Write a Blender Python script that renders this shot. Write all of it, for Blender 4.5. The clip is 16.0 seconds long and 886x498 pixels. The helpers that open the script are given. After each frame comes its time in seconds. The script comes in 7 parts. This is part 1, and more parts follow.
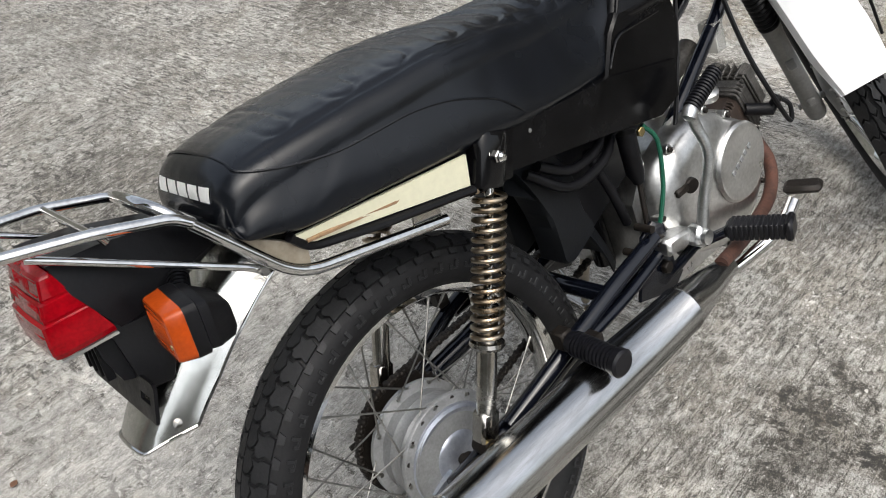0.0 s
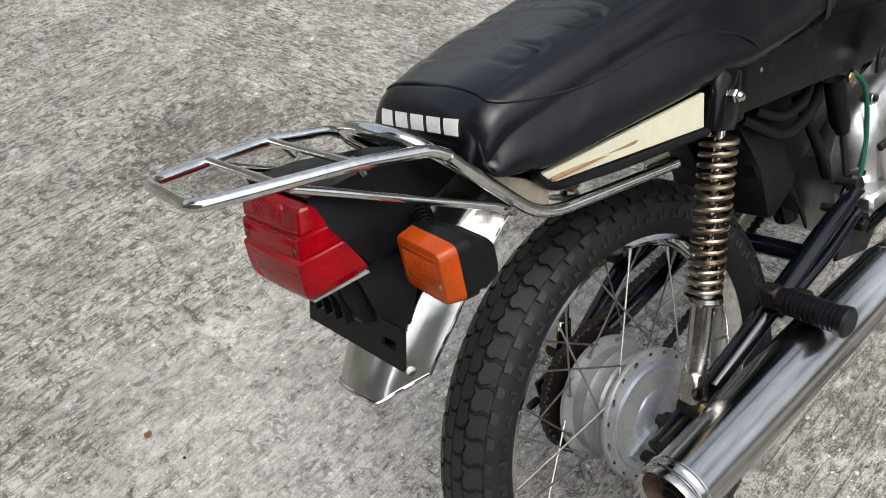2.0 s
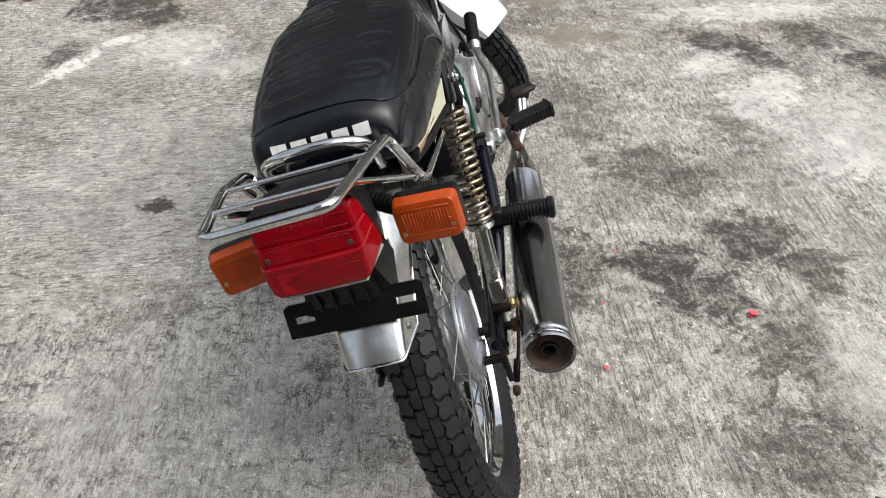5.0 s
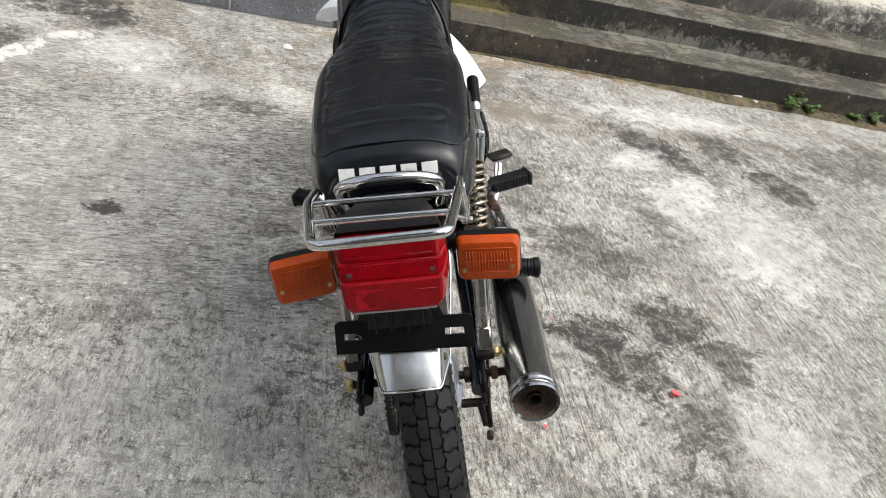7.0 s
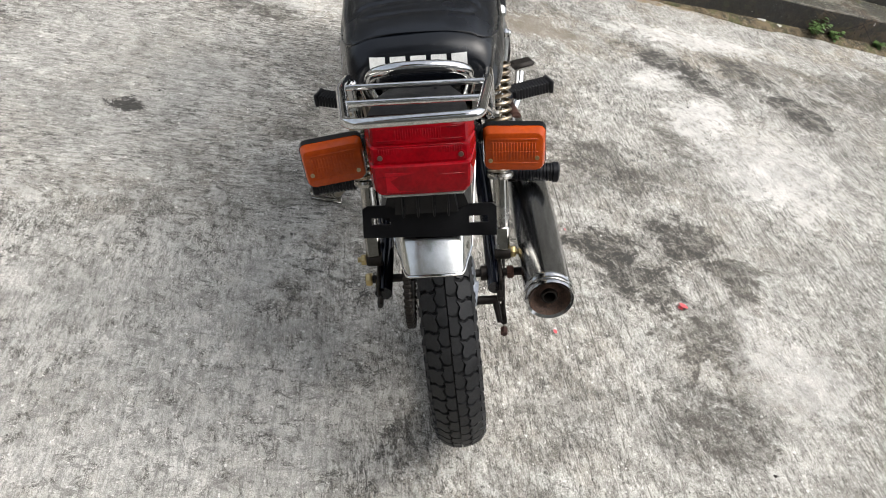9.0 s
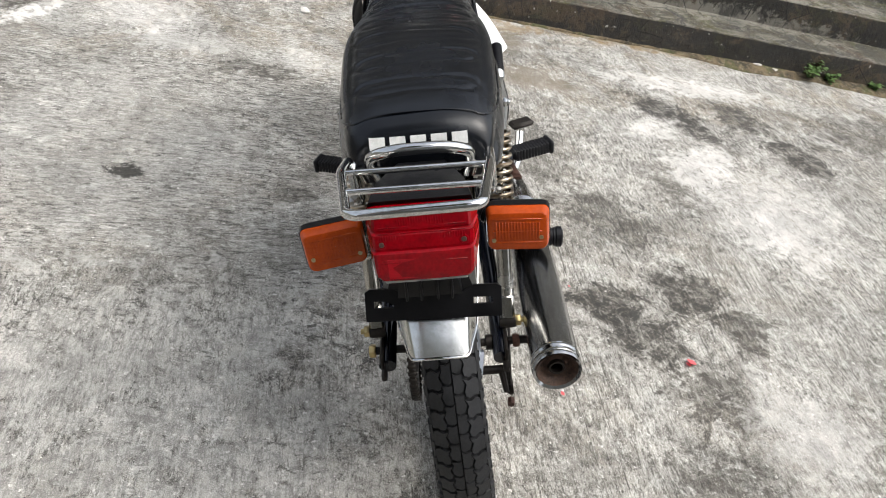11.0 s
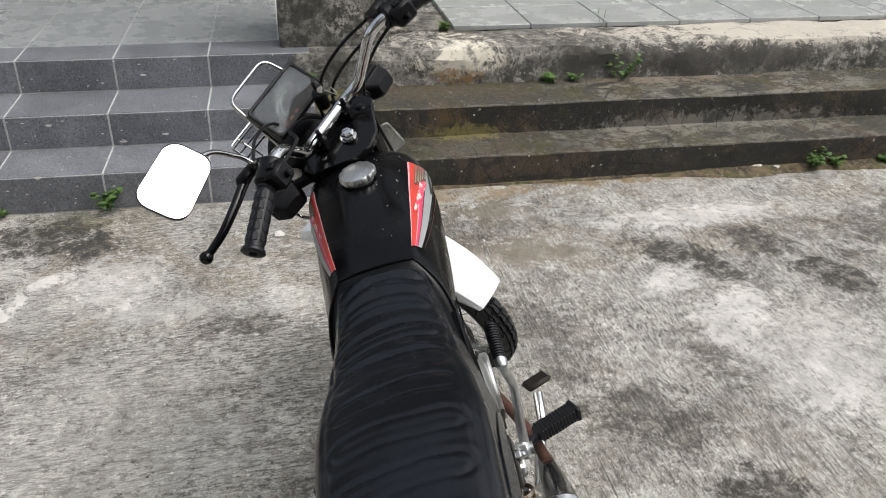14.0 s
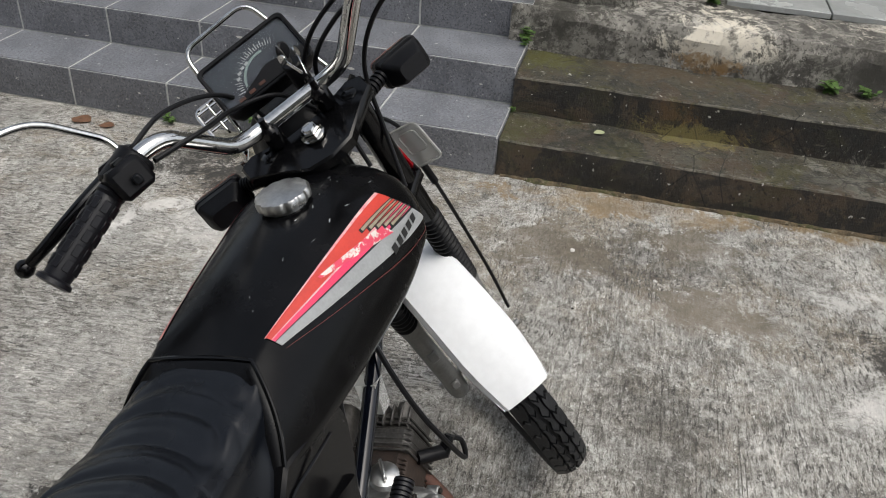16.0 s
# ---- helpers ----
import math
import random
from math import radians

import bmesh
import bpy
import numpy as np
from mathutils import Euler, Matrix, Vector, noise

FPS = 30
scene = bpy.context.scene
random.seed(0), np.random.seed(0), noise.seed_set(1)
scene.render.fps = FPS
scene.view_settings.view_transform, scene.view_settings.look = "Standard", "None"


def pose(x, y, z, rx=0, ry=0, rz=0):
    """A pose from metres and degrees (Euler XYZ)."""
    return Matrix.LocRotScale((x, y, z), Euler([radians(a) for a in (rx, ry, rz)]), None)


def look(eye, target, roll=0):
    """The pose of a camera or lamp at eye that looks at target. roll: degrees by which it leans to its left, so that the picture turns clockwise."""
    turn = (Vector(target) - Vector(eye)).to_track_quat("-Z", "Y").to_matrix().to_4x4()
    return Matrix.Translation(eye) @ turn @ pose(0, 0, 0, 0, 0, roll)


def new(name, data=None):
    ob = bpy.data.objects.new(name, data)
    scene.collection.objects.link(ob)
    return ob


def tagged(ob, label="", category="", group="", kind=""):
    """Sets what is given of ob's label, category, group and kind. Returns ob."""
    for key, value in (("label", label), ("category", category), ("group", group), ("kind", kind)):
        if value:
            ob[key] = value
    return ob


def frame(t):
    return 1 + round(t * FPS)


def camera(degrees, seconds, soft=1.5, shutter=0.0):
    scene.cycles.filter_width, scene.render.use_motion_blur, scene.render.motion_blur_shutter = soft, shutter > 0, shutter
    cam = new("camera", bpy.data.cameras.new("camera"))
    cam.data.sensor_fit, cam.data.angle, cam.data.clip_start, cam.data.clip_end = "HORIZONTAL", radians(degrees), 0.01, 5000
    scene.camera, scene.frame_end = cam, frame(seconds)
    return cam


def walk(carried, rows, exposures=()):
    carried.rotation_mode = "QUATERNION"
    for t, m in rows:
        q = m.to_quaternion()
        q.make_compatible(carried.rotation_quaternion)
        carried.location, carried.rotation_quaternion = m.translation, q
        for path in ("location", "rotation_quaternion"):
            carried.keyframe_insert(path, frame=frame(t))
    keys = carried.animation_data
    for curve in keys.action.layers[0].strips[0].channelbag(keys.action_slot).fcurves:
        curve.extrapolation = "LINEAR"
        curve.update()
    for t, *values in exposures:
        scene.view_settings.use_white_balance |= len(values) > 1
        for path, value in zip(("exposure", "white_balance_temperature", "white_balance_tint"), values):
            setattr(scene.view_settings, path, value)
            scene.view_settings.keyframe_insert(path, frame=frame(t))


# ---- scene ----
cam = camera(55.2, 16.0, 1.0)
PATH = [
    (0, (-0.525, -0.475, 1.291), (0.553, 0.596, -0.009), -8.1),
    (0.5, (-0.555, -0.461, 1.296), (0.486, 0.638, -0.012), -8.3),
    (1, (-0.614, -0.425, 1.29), (0.384, 0.698, -0.029), -9.8),
    (1.5, (-0.664, -0.382, 1.277), (0.325, 0.736, -0.055), -9.4),
    (2, (-0.654, -0.281, 1.253), (0.347, 0.808, -0.094), -8.6),
    (2.5, (-0.588, -0.141, 1.249), (0.396, 0.877, -0.163), -11.7),
    (3, (-0.595, -0.082, 1.239), (0.465, 0.801, -0.209), -12.5),
    (3.5, (-0.719, -0.006, 1.243), (0.629, 0.62, -0.095), -9.0),
    (4, (-0.862, 0.046, 1.282), (0.617, 0.359, -0.028), -6.0),
    (4.5, (-0.985, 0.101, 1.282), (0.564, 0.146, 0.018), -3.7),
    (5, (-1.083, 0.187, 1.297), (0.501, 0.031, 0.085), 0.1),
    (5.2, (-1.081, 0.216, 1.298), (0.504, -0.007, 0.099), 0.9),
    (7.3, (-1.146, 0.439, 1.288), (0.473, -0.047, 0.218), 16.5),
    (7.5, (-1.16, 0.44, 1.281), (0.448, -0.048, 0.197), 17.4),
    (8, (-1.182, 0.443, 1.269), (0.389, -0.051, 0.134), 18.6),
    (8.2, (-1.184, 0.448, 1.269), (0.37, -0.048, 0.112), 18.8),
    (10.3, (-1.145, 0.454, 1.265), (0.351, -0.019, 0.025), 16.1),
    (10.5, (-1.14, 0.454, 1.273), (0.379, -0.017, 0.06), 16.0),
    (11, (-1.127, 0.456, 1.296), (0.452, -0.008, 0.16), 15.5),
    (11.5, (-1.114, 0.453, 1.332), (0.503, -0.007, 0.247), 14.5),
    (12, (-1.102, 0.447, 1.395), (0.542, -0.006, 0.35), 12.1),
    (12.5, (-1.088, 0.467, 1.441), (0.577, 0.025, 0.425), 10.0),
    (13, (-0.969, 0.469, 1.477), (0.703, 0.044, 0.466), 8.0),
    (13.5, (-0.836, 0.436, 1.515), (0.851, 0.009, 0.528), 3.7),
    (14, (-0.709, 0.371, 1.516), (0.993, -0.045, 0.553), 1.3),
    (14.5, (-0.494, 0.27, 1.492), (1.242, -0.036, 0.547), 3.7),
    (15, (-0.381, 0.155, 1.474), (1.368, 0.095, 0.506), 3.9),
    (15.5, (-0.265, -0.05, 1.448), (1.445, 0.165, 0.433), 2.9),
    (16, (-0.129, -0.159, 1.407), (1.524, 0.109, 0.313), 4.0),
]
walk(cam, [(t, look(eye, target, roll)) for t, eye, target, roll in PATH],
     exposures=[(t, stops - 0.15, 6450, 8) for t, stops in ((0, 0.22), (1.5, 0.24), (2.5, 0.34), (3.5, 0.46), (4, 0.44), (4.5, 0.28), (5, 0.26), (7.5, 0.42), (11, 0.47), (12.5, 0.3), (14.5, -0.02), (16, -0.2))])

# ---- world and light ----
world = bpy.data.worlds.new("overcast_sky")
scene.world = world
world.use_nodes = True
wn, wl = world.node_tree.nodes, world.node_tree.links
sky = wn.new("ShaderNodeTexSky")
sky.sky_type, sky.sun_disc = "NISHITA", False
sky.sun_elevation, sky.sun_rotation = radians(62), radians(200)
sky.air_density, sky.dust_density, sky.ozone_density = 1.0, 5.0, 0.45
cloud = wn.new("ShaderNodeHueSaturation")  # thin cloud greys the blue
cloud.inputs["Saturation"].default_value = 0.45
wl.new(sky.outputs["Color"], cloud.inputs["Color"])
wl.new(cloud.outputs["Color"], wn["Background"].inputs["Color"])
wn["Background"].inputs["Strength"].default_value = 0.245

sun_data = bpy.data.lights.new("sun", "SUN")
sun_data.energy, sun_data.angle, sun_data.color = 1.0, radians(40), (1.0, 0.985, 0.955)
sun = new("sun", sun_data)
sun.matrix_world = look((-0.7, -0.7, 3.6), (0.2, 0.0, 0.0))


# ---- materials ----
def material(name, color, rough=0.5, metal=0.0, vary=0.0, scale=20.0, bump=0.0, bump_scale=80.0, coat=0.0, spec=0.5, second=None,
             rough_vary=0.0, transmission=0.0, ior=1.45, alpha=1.0, piece=0.0, stretch=(1, 1, 1)):
    """A principled surface whose colour and gloss vary at two scales, with fine relief."""
    m = bpy.data.materials.new(name)
    m.use_nodes = True
    n, l = m.node_tree.nodes, m.node_tree.links
    b = n["Principled BSDF"]
    b.inputs["Base Color"].default_value = (*color, 1)
    b.inputs["Roughness"].default_value = rough
    b.inputs["Metallic"].default_value = metal
    b.inputs["Coat Weight"].default_value = coat
    b.inputs["Specular IOR Level"].default_value = spec
    b.inputs["Coat Roughness"].default_value = 0.12
    b.inputs["Transmission Weight"].default_value = transmission
    b.inputs["IOR"].default_value = ior
    b.inputs["Alpha"].default_value = alpha
    co = n.new("ShaderNodeTexCoord")
    mp = n.new("ShaderNodeMapping")
    mp.inputs["Scale"].default_value = stretch
    l.new(co.outputs["Object"], mp.inputs["Vector"])
    if vary or second:
        a, c = n.new("ShaderNodeTexNoise"), n.new("ShaderNodeTexNoise")
        a.inputs["Scale"].default_value, a.inputs["Detail"].default_value, a.inputs["Roughness"].default_value = scale, 6, 0.65
        c.inputs["Scale"].default_value, c.inputs["Detail"].default_value = scale * 9, 3
        l.new(mp.outputs["Vector"], a.inputs["Vector"])
        l.new(mp.outputs["Vector"], c.inputs["Vector"])
        add = n.new("ShaderNodeMix")
        add.data_type = "FLOAT"
        add.inputs["Factor"].default_value = 0.35
        l.new(a.outputs["Fac"], add.inputs["A"])
        l.new(c.outputs["Fac"], add.inputs["B"])
        ramp = n.new("ShaderNodeValToRGB")
        ramp.color_ramp.elements[0].position, ramp.color_ramp.elements[1].position = 0.36, 0.64
        dark = second or tuple(v * (1 - vary) for v in color)
        light = color if second else tuple(min(1, v * (1 + vary * 0.6)) for v in color)
        ramp.color_ramp.elements[0].color, ramp.color_ramp.elements[1].color = (*dark, 1), (*light, 1)
        l.new(add.outputs["Result"], ramp.inputs["Fac"])
        out = ramp.outputs["Color"]
        if piece:
            info = n.new("ShaderNodeObjectInfo")
            hsv = n.new("ShaderNodeHueSaturation")
            rng = n.new("ShaderNodeMapRange")
            rng.inputs["To Min"].default_value, rng.inputs["To Max"].default_value = 1 - piece, 1 + piece
            l.new(info.outputs["Random"], rng.inputs["Value"])
            l.new(rng.outputs["Result"], hsv.inputs["Value"])
            l.new(out, hsv.inputs["Color"])
            out = hsv.outputs["Color"]
        l.new(out, b.inputs["Base Color"])
        if rough_vary:
            rr = n.new("ShaderNodeMapRange")
            rr.inputs["From Min"].default_value, rr.inputs["From Max"].default_value = 0.3, 0.7
            rr.inputs["To Min"].default_value, rr.inputs["To Max"].default_value = max(0.02, rough - rough_vary), min(1, rough + rough_vary)
            l.new(a.outputs["Fac"], rr.inputs["Value"])
            l.new(rr.outputs["Result"], b.inputs["Roughness"])
    if bump:
        t = n.new("ShaderNodeTexNoise")
        t.inputs["Scale"].default_value, t.inputs["Detail"].default_value = bump_scale, 5
        l.new(mp.outputs["Vector"], t.inputs["Vector"])
        bp = n.new("ShaderNodeBump")
        bp.inputs["Strength"].default_value, bp.inputs["Distance"].default_value = bump, 0.002
        l.new(t.outputs["Fac"], bp.inputs["Height"])
        l.new(bp.outputs["Normal"], b.inputs["Normal"])
    return m


PAINT = material("black_gloss_paint", (0.003, 0.003, 0.0035), 0.13, spec=0.34, vary=0.5, scale=18, rough_vary=0.1, bump=0.05, bump_scale=60)
TANK_PAINT = material("black_worn_paint", (0.003, 0.003, 0.0035), 0.22, spec=0.20, vary=0.5, scale=14, rough_vary=0.1, bump=0.04, bump_scale=60)
FRAME_PAINT = material("blue_black_frame_paint", (0.004, 0.005, 0.009), 0.13, spec=0.55, vary=0.5, scale=30, rough_vary=0.12)
PLASTIC = material("black_plastic", (0.0045, 0.0045, 0.0055), 0.40, spec=0.22, vary=0.4, scale=30, bump=0.12, bump_scale=300, rough_vary=0.12)
GREY_PLASTIC = material("faded_black_plastic", (0.0070, 0.0078, 0.0092), 0.42, spec=0.18, vary=0.4, scale=25, bump=0.12, bump_scale=260, rough_vary=0.1)
RUBBER = material("tyre_rubber", (0.015, 0.0155, 0.017), 0.55, spec=0.36, vary=0.5, scale=30, bump=0.25, bump_scale=250, rough_vary=0.1)
SIDEWALL = material("tyre_sidewall", (0.011, 0.011, 0.012), 0.62, spec=0.28, vary=0.4, scale=22, bump=0.15, bump_scale=200)
GRIP = material("grip_rubber", (0.006, 0.006, 0.008), 0.38, spec=0.34, vary=0.3, scale=40)
CHROME = material("chrome", (0.60, 0.60, 0.59), 0.07, 1.0, vary=0.22, scale=25, rough_vary=0.05)
OLD_CHROME = material("dull_chrome", (0.47, 0.46, 0.43), 0.2, 1.0, second=(0.30, 0.28, 0.25), scale=16, rough_vary=0.12)
MUFFLER = material("muffler_chrome", (0.50, 0.505, 0.51), 0.19, 1.0, second=(0.34, 0.34, 0.335), scale=11, rough_vary=0.07, stretch=(0.22, 1.6, 1.6))
GUARD = material("scuffed_guard_chrome", (0.66, 0.66, 0.64), 0.21, 1.0, second=(0.52, 0.52, 0.49), scale=9, rough_vary=0.07)
STEEL = material("spoke_steel", (0.30, 0.295, 0.28), 0.42, 1.0, vary=0.35, scale=40)
ALLOY = material("cast_aluminium", (0.55, 0.55, 0.54), 0.36, 1.0, vary=0.25, scale=18, rough_vary=0.1, bump=0.1, bump_scale=200)
PLATE = material("blue_grey_alloy_plate", (0.34, 0.365, 0.42), 0.34, 0.7, vary=0.2, scale=20, rough_vary=0.08)
HUB = material("grey_hub_paint", (0.27, 0.275, 0.28), 0.45, 0.4, vary=0.25, scale=30)
FIN = material("oily_cast_iron", (0.042, 0.027, 0.020), 0.6, 0.2, second=(0.016, 0.012, 0.010), scale=30, bump=0.3, bump_scale=150)
HEAD = material("grey_cylinder_head", (0.095, 0.091, 0.085), 0.5, 0.5, second=(0.026, 0.023, 0.021), scale=25, bump=0.2, bump_scale=150)
RUST = material("rusted_pipe", (0.12, 0.052, 0.036), 0.7, 0.3, second=(0.05, 0.028, 0.022), scale=35, bump=0.3, bump_scale=150)
SPRING = material("bronzed_spring_steel", (0.42, 0.38, 0.31), 0.3, 1.0, second=(0.22, 0.14, 0.07), scale=14, rough_vary=0.1)
GREASE = material("greasy_dark_steel", (0.022, 0.017, 0.013), 0.55, 0.5, second=(0.012, 0.010, 0.009), scale=60, bump=0.3, bump_scale=200)
BRASS = material("yellow_zinc_nut", (0.42, 0.33, 0.16), 0.38, 1.0, vary=0.3, scale=50)
ZINC = material("zinc_plate", (0.55, 0.56, 0.56), 0.35, 1.0, vary=0.3, scale=40)
RED = material("red_lens", (0.23, 0.001, 0.005), 0.10, spec=0.24, vary=0.35, scale=30)
RED_GLOSS = material("red_reflector_lens", (0.32, 0.002, 0.008), 0.15, spec=0.25, vary=0.3, scale=60)
ORANGE = material("amber_lens", (0.37, 0.052, 0.005), 0.2, spec=0.3, vary=0.2, scale=30)
WHITE = material("white_plastic", (0.85, 0.86, 0.87), 0.35, vary=0.06, scale=8, rough_vary=0.08)
CREAM = material("cream_plastic", (0.71, 0.69, 0.52), 0.4, vary=0.08, scale=16)
BARE = material("bare_dull_metal", (0.40, 0.355, 0.28), 0.42, 0.4, second=(0.24, 0.20, 0.15), scale=14, rough_vary=0.1)
SCRATCH = material("brown_scrape", (0.32, 0.20, 0.11), 0.7, vary=0.4, scale=50)
S_RED = material("red_decal", (0.60, 0.055, 0.035), 0.38, second=(0.47, 0.04, 0.03), scale=30)
S_PINK = material("pink_decal", (0.72, 0.05, 0.13), 0.38, vary=0.15, scale=30)
S_GREY = material("grey_decal", (0.30, 0.31, 0.31), 0.42, vary=0.15, scale=30)
S_WHITE = material("peeled_white_decal", (0.66, 0.60, 0.55), 0.5, second=(0.66, 0.10, 0.16), scale=55)
S_GOLD = material("gold_grey_emblem", (0.36, 0.31, 0.22), 0.4, 0.3, vary=0.2, scale=60)
PIN = material("dark_red_pinstripe", (0.11, 0.022, 0.020), 0.5, vary=0.4, scale=60)
INK = material("black_ink", (0.012, 0.012, 0.012), 0.5, vary=0.2, scale=60)
PRINT = material("white_print", (0.70, 0.70, 0.68), 0.5, vary=0.2, scale=80)
DIAL = material("dial_face", (0.040, 0.046, 0.055), 0.6, spec=0.1, vary=0.15, scale=30)
DIAL_PRINT = material("dial_print", (0.26, 0.27, 0.27), 0.5, vary=0.1, scale=60)
DIAL_GREEN = material("dial_green_print", (0.15, 0.20, 0.19), 0.5, vary=0.1, scale=60)
GLASS = material("clear_cover", (1, 1, 1), 0.03, transmission=1.0, ior=1.16)
SLIDER = material("grey_fork_paint", (0.24, 0.24, 0.235), 0.45, 0.4, second=(0.17, 0.17, 0.165), scale=20, bump=0.1, bump_scale=150)
SMOKE = material("clear_grey_plastic", (0.75, 0.75, 0.72), 0.15, transmission=0.7, ior=1.4)
MIRROR = material("mirror_glass", (0.92, 0.93, 0.93), 0.02, 1.0)
GREEN_WIRE = material("green_wire", (0.010, 0.085, 0.05), 0.4, vary=0.2, scale=60)
CABLE = material("black_cable", (0.005, 0.005, 0.006), 0.42, spec=0.3, vary=0.3, scale=80)
GROUT = material("pale_grout", (0.60, 0.60, 0.58), 0.85, second=(0.36, 0.36, 0.35), scale=40, bump=0.4, bump_scale=120)
FLOOR_TILE = material("pale_floor_tile", (0.32, 0.33, 0.33), 0.28, second=(0.26, 0.27, 0.27), scale=7, rough_vary=0.1, piece=0.06)
WHITE_TILE = material("cream_floor_tile", (0.40, 0.41, 0.40), 0.25, second=(0.33, 0.34, 0.33), scale=5, rough_vary=0.1, piece=0.06)
WALL = material("weathered_wall", (0.30, 0.29, 0.265), 0.85, second=(0.15, 0.155, 0.13), scale=1.5, bump=0.3, bump_scale=30)
LEAF = material("weed_leaf", (0.095, 0.165, 0.038), 0.5, second=(0.05, 0.10, 0.022), scale=60)
TREE_LEAF = material("tree_leaf", (0.045, 0.085, 0.025), 0.45, second=(0.025, 0.055, 0.015), scale=60)
STEM = material("weed_stem", (0.10, 0.15, 0.05), 0.6, vary=0.3, scale=60)
DRY = material("dry_leaf", (0.15, 0.075, 0.04), 0.7, vary=0.4, scale=60)
PALE_LEAF = material("fallen_pale_leaf", (0.42, 0.45, 0.26), 0.55, vary=0.2, scale=60)
PETAL = material("red_petal", (0.60, 0.09, 0.10), 0.6, vary=0.2, scale=60)
SOOT = material("sooted_rust", (0.10, 0.056, 0.038), 0.75, 0.2, second=(0.022, 0.016, 0.013), scale=40, bump=0.3, bump_scale=150)
CHIP = material("pale_stone_chip", (0.62, 0.60, 0.56), 0.8, vary=0.2, scale=60)


class Graph:
    """Short names for a node tree under a Principled surface."""

    def __init__(self, name):
        self.m = bpy.data.materials.new(name)
        self.m.use_nodes = True
        self.n, self.l = self.m.node_tree.nodes, self.m.node_tree.links
        self.b = self.n["Principled BSDF"]
        self.co = self.n.new("ShaderNodeTexCoord").outputs["Object"]

    def put(self, socket, value):
        if isinstance(value, bpy.types.NodeSocket):
            self.l.new(value, socket)
        else:
            socket.default_value = value

    def turn(self, degrees=0, scale=(1, 1, 1), at=(0, 0, 0)):
        m = self.n.new("ShaderNodeMapping")
        m.vector_type = "TEXTURE"
        m.inputs["Location"].default_value = at
        m.inputs["Rotation"].default_value = (0, 0, radians(degrees))
        m.inputs["Scale"].default_value = scale
        self.l.new(self.co, m.inputs["Vector"])
        return m.outputs["Vector"]

    def noise(self, scale, detail=5, rough=0.6, vec=None, warp=0.0):
        t = self.n.new("ShaderNodeTexNoise")
        t.inputs["Scale"].default_value, t.inputs["Detail"].default_value = scale, detail
        t.inputs["Roughness"].default_value, t.inputs["Distortion"].default_value = rough, warp
        self.l.new(vec or self.co, t.inputs["Vector"])
        return t.outputs["Fac"]

    def step(self, value, lo, hi, a=0.0, b=1.0):
        r = self.n.new("ShaderNodeMapRange")
        r.interpolation_type = "SMOOTHSTEP"
        for key, v in (("Value", value), ("From Min", lo), ("From Max", hi), ("To Min", a), ("To Max", b)):
            self.put(r.inputs[key], v)
        return r.outputs["Result"]

    def math(self, op, a, b=0.0):
        m = self.n.new("ShaderNodeMath")
        m.operation = op
        self.put(m.inputs[0], a)
        self.put(m.inputs[1], b)
        return m.outputs[0]

    def mix(self, fac, a, b, blend="MIX"):
        m = self.n.new("ShaderNodeMix")
        m.data_type, m.blend_type = "RGBA", blend
        self.put(m.inputs["Factor"], fac)
        for key, v in (("A", a), ("B", b)):
            s = [i for i in m.inputs if i.name == key and i.type == "RGBA"][0]
            self.put(s, v if isinstance(v, bpy.types.NodeSocket) else (*v, 1))
        return [o for o in m.outputs if o.type == "RGBA"][0]

    def spot(self, x, y, rx, ry, degrees=0, z=0.0, rz=1e3):
        """1 inside an oval stain, falling to 0 past its rim, which noise makes ragged."""
        v = self.turn(degrees, (rx, ry, rz), (x, y, z))
        d = self.n.new("ShaderNodeVectorMath")
        d.operation = "LENGTH"
        self.l.new(v, d.inputs[0])
        ragged = self.math("ADD", d.outputs["Value"], self.math("MULTIPLY", self.math("SUBTRACT", self.noise(9, 9, 0.85, None, 0.6), 0.5), 5.5))
        return self.step(ragged, 1.06, 0.78)

    def bump(self, height, strength=0.5, distance=0.003):
        b = self.n.new("ShaderNodeBump")
        b.inputs["Strength"].default_value, b.inputs["Distance"].default_value = strength, distance
        self.l.new(height, b.inputs["Height"])
        self.l.new(b.outputs["Normal"], self.b.inputs["Normal"])


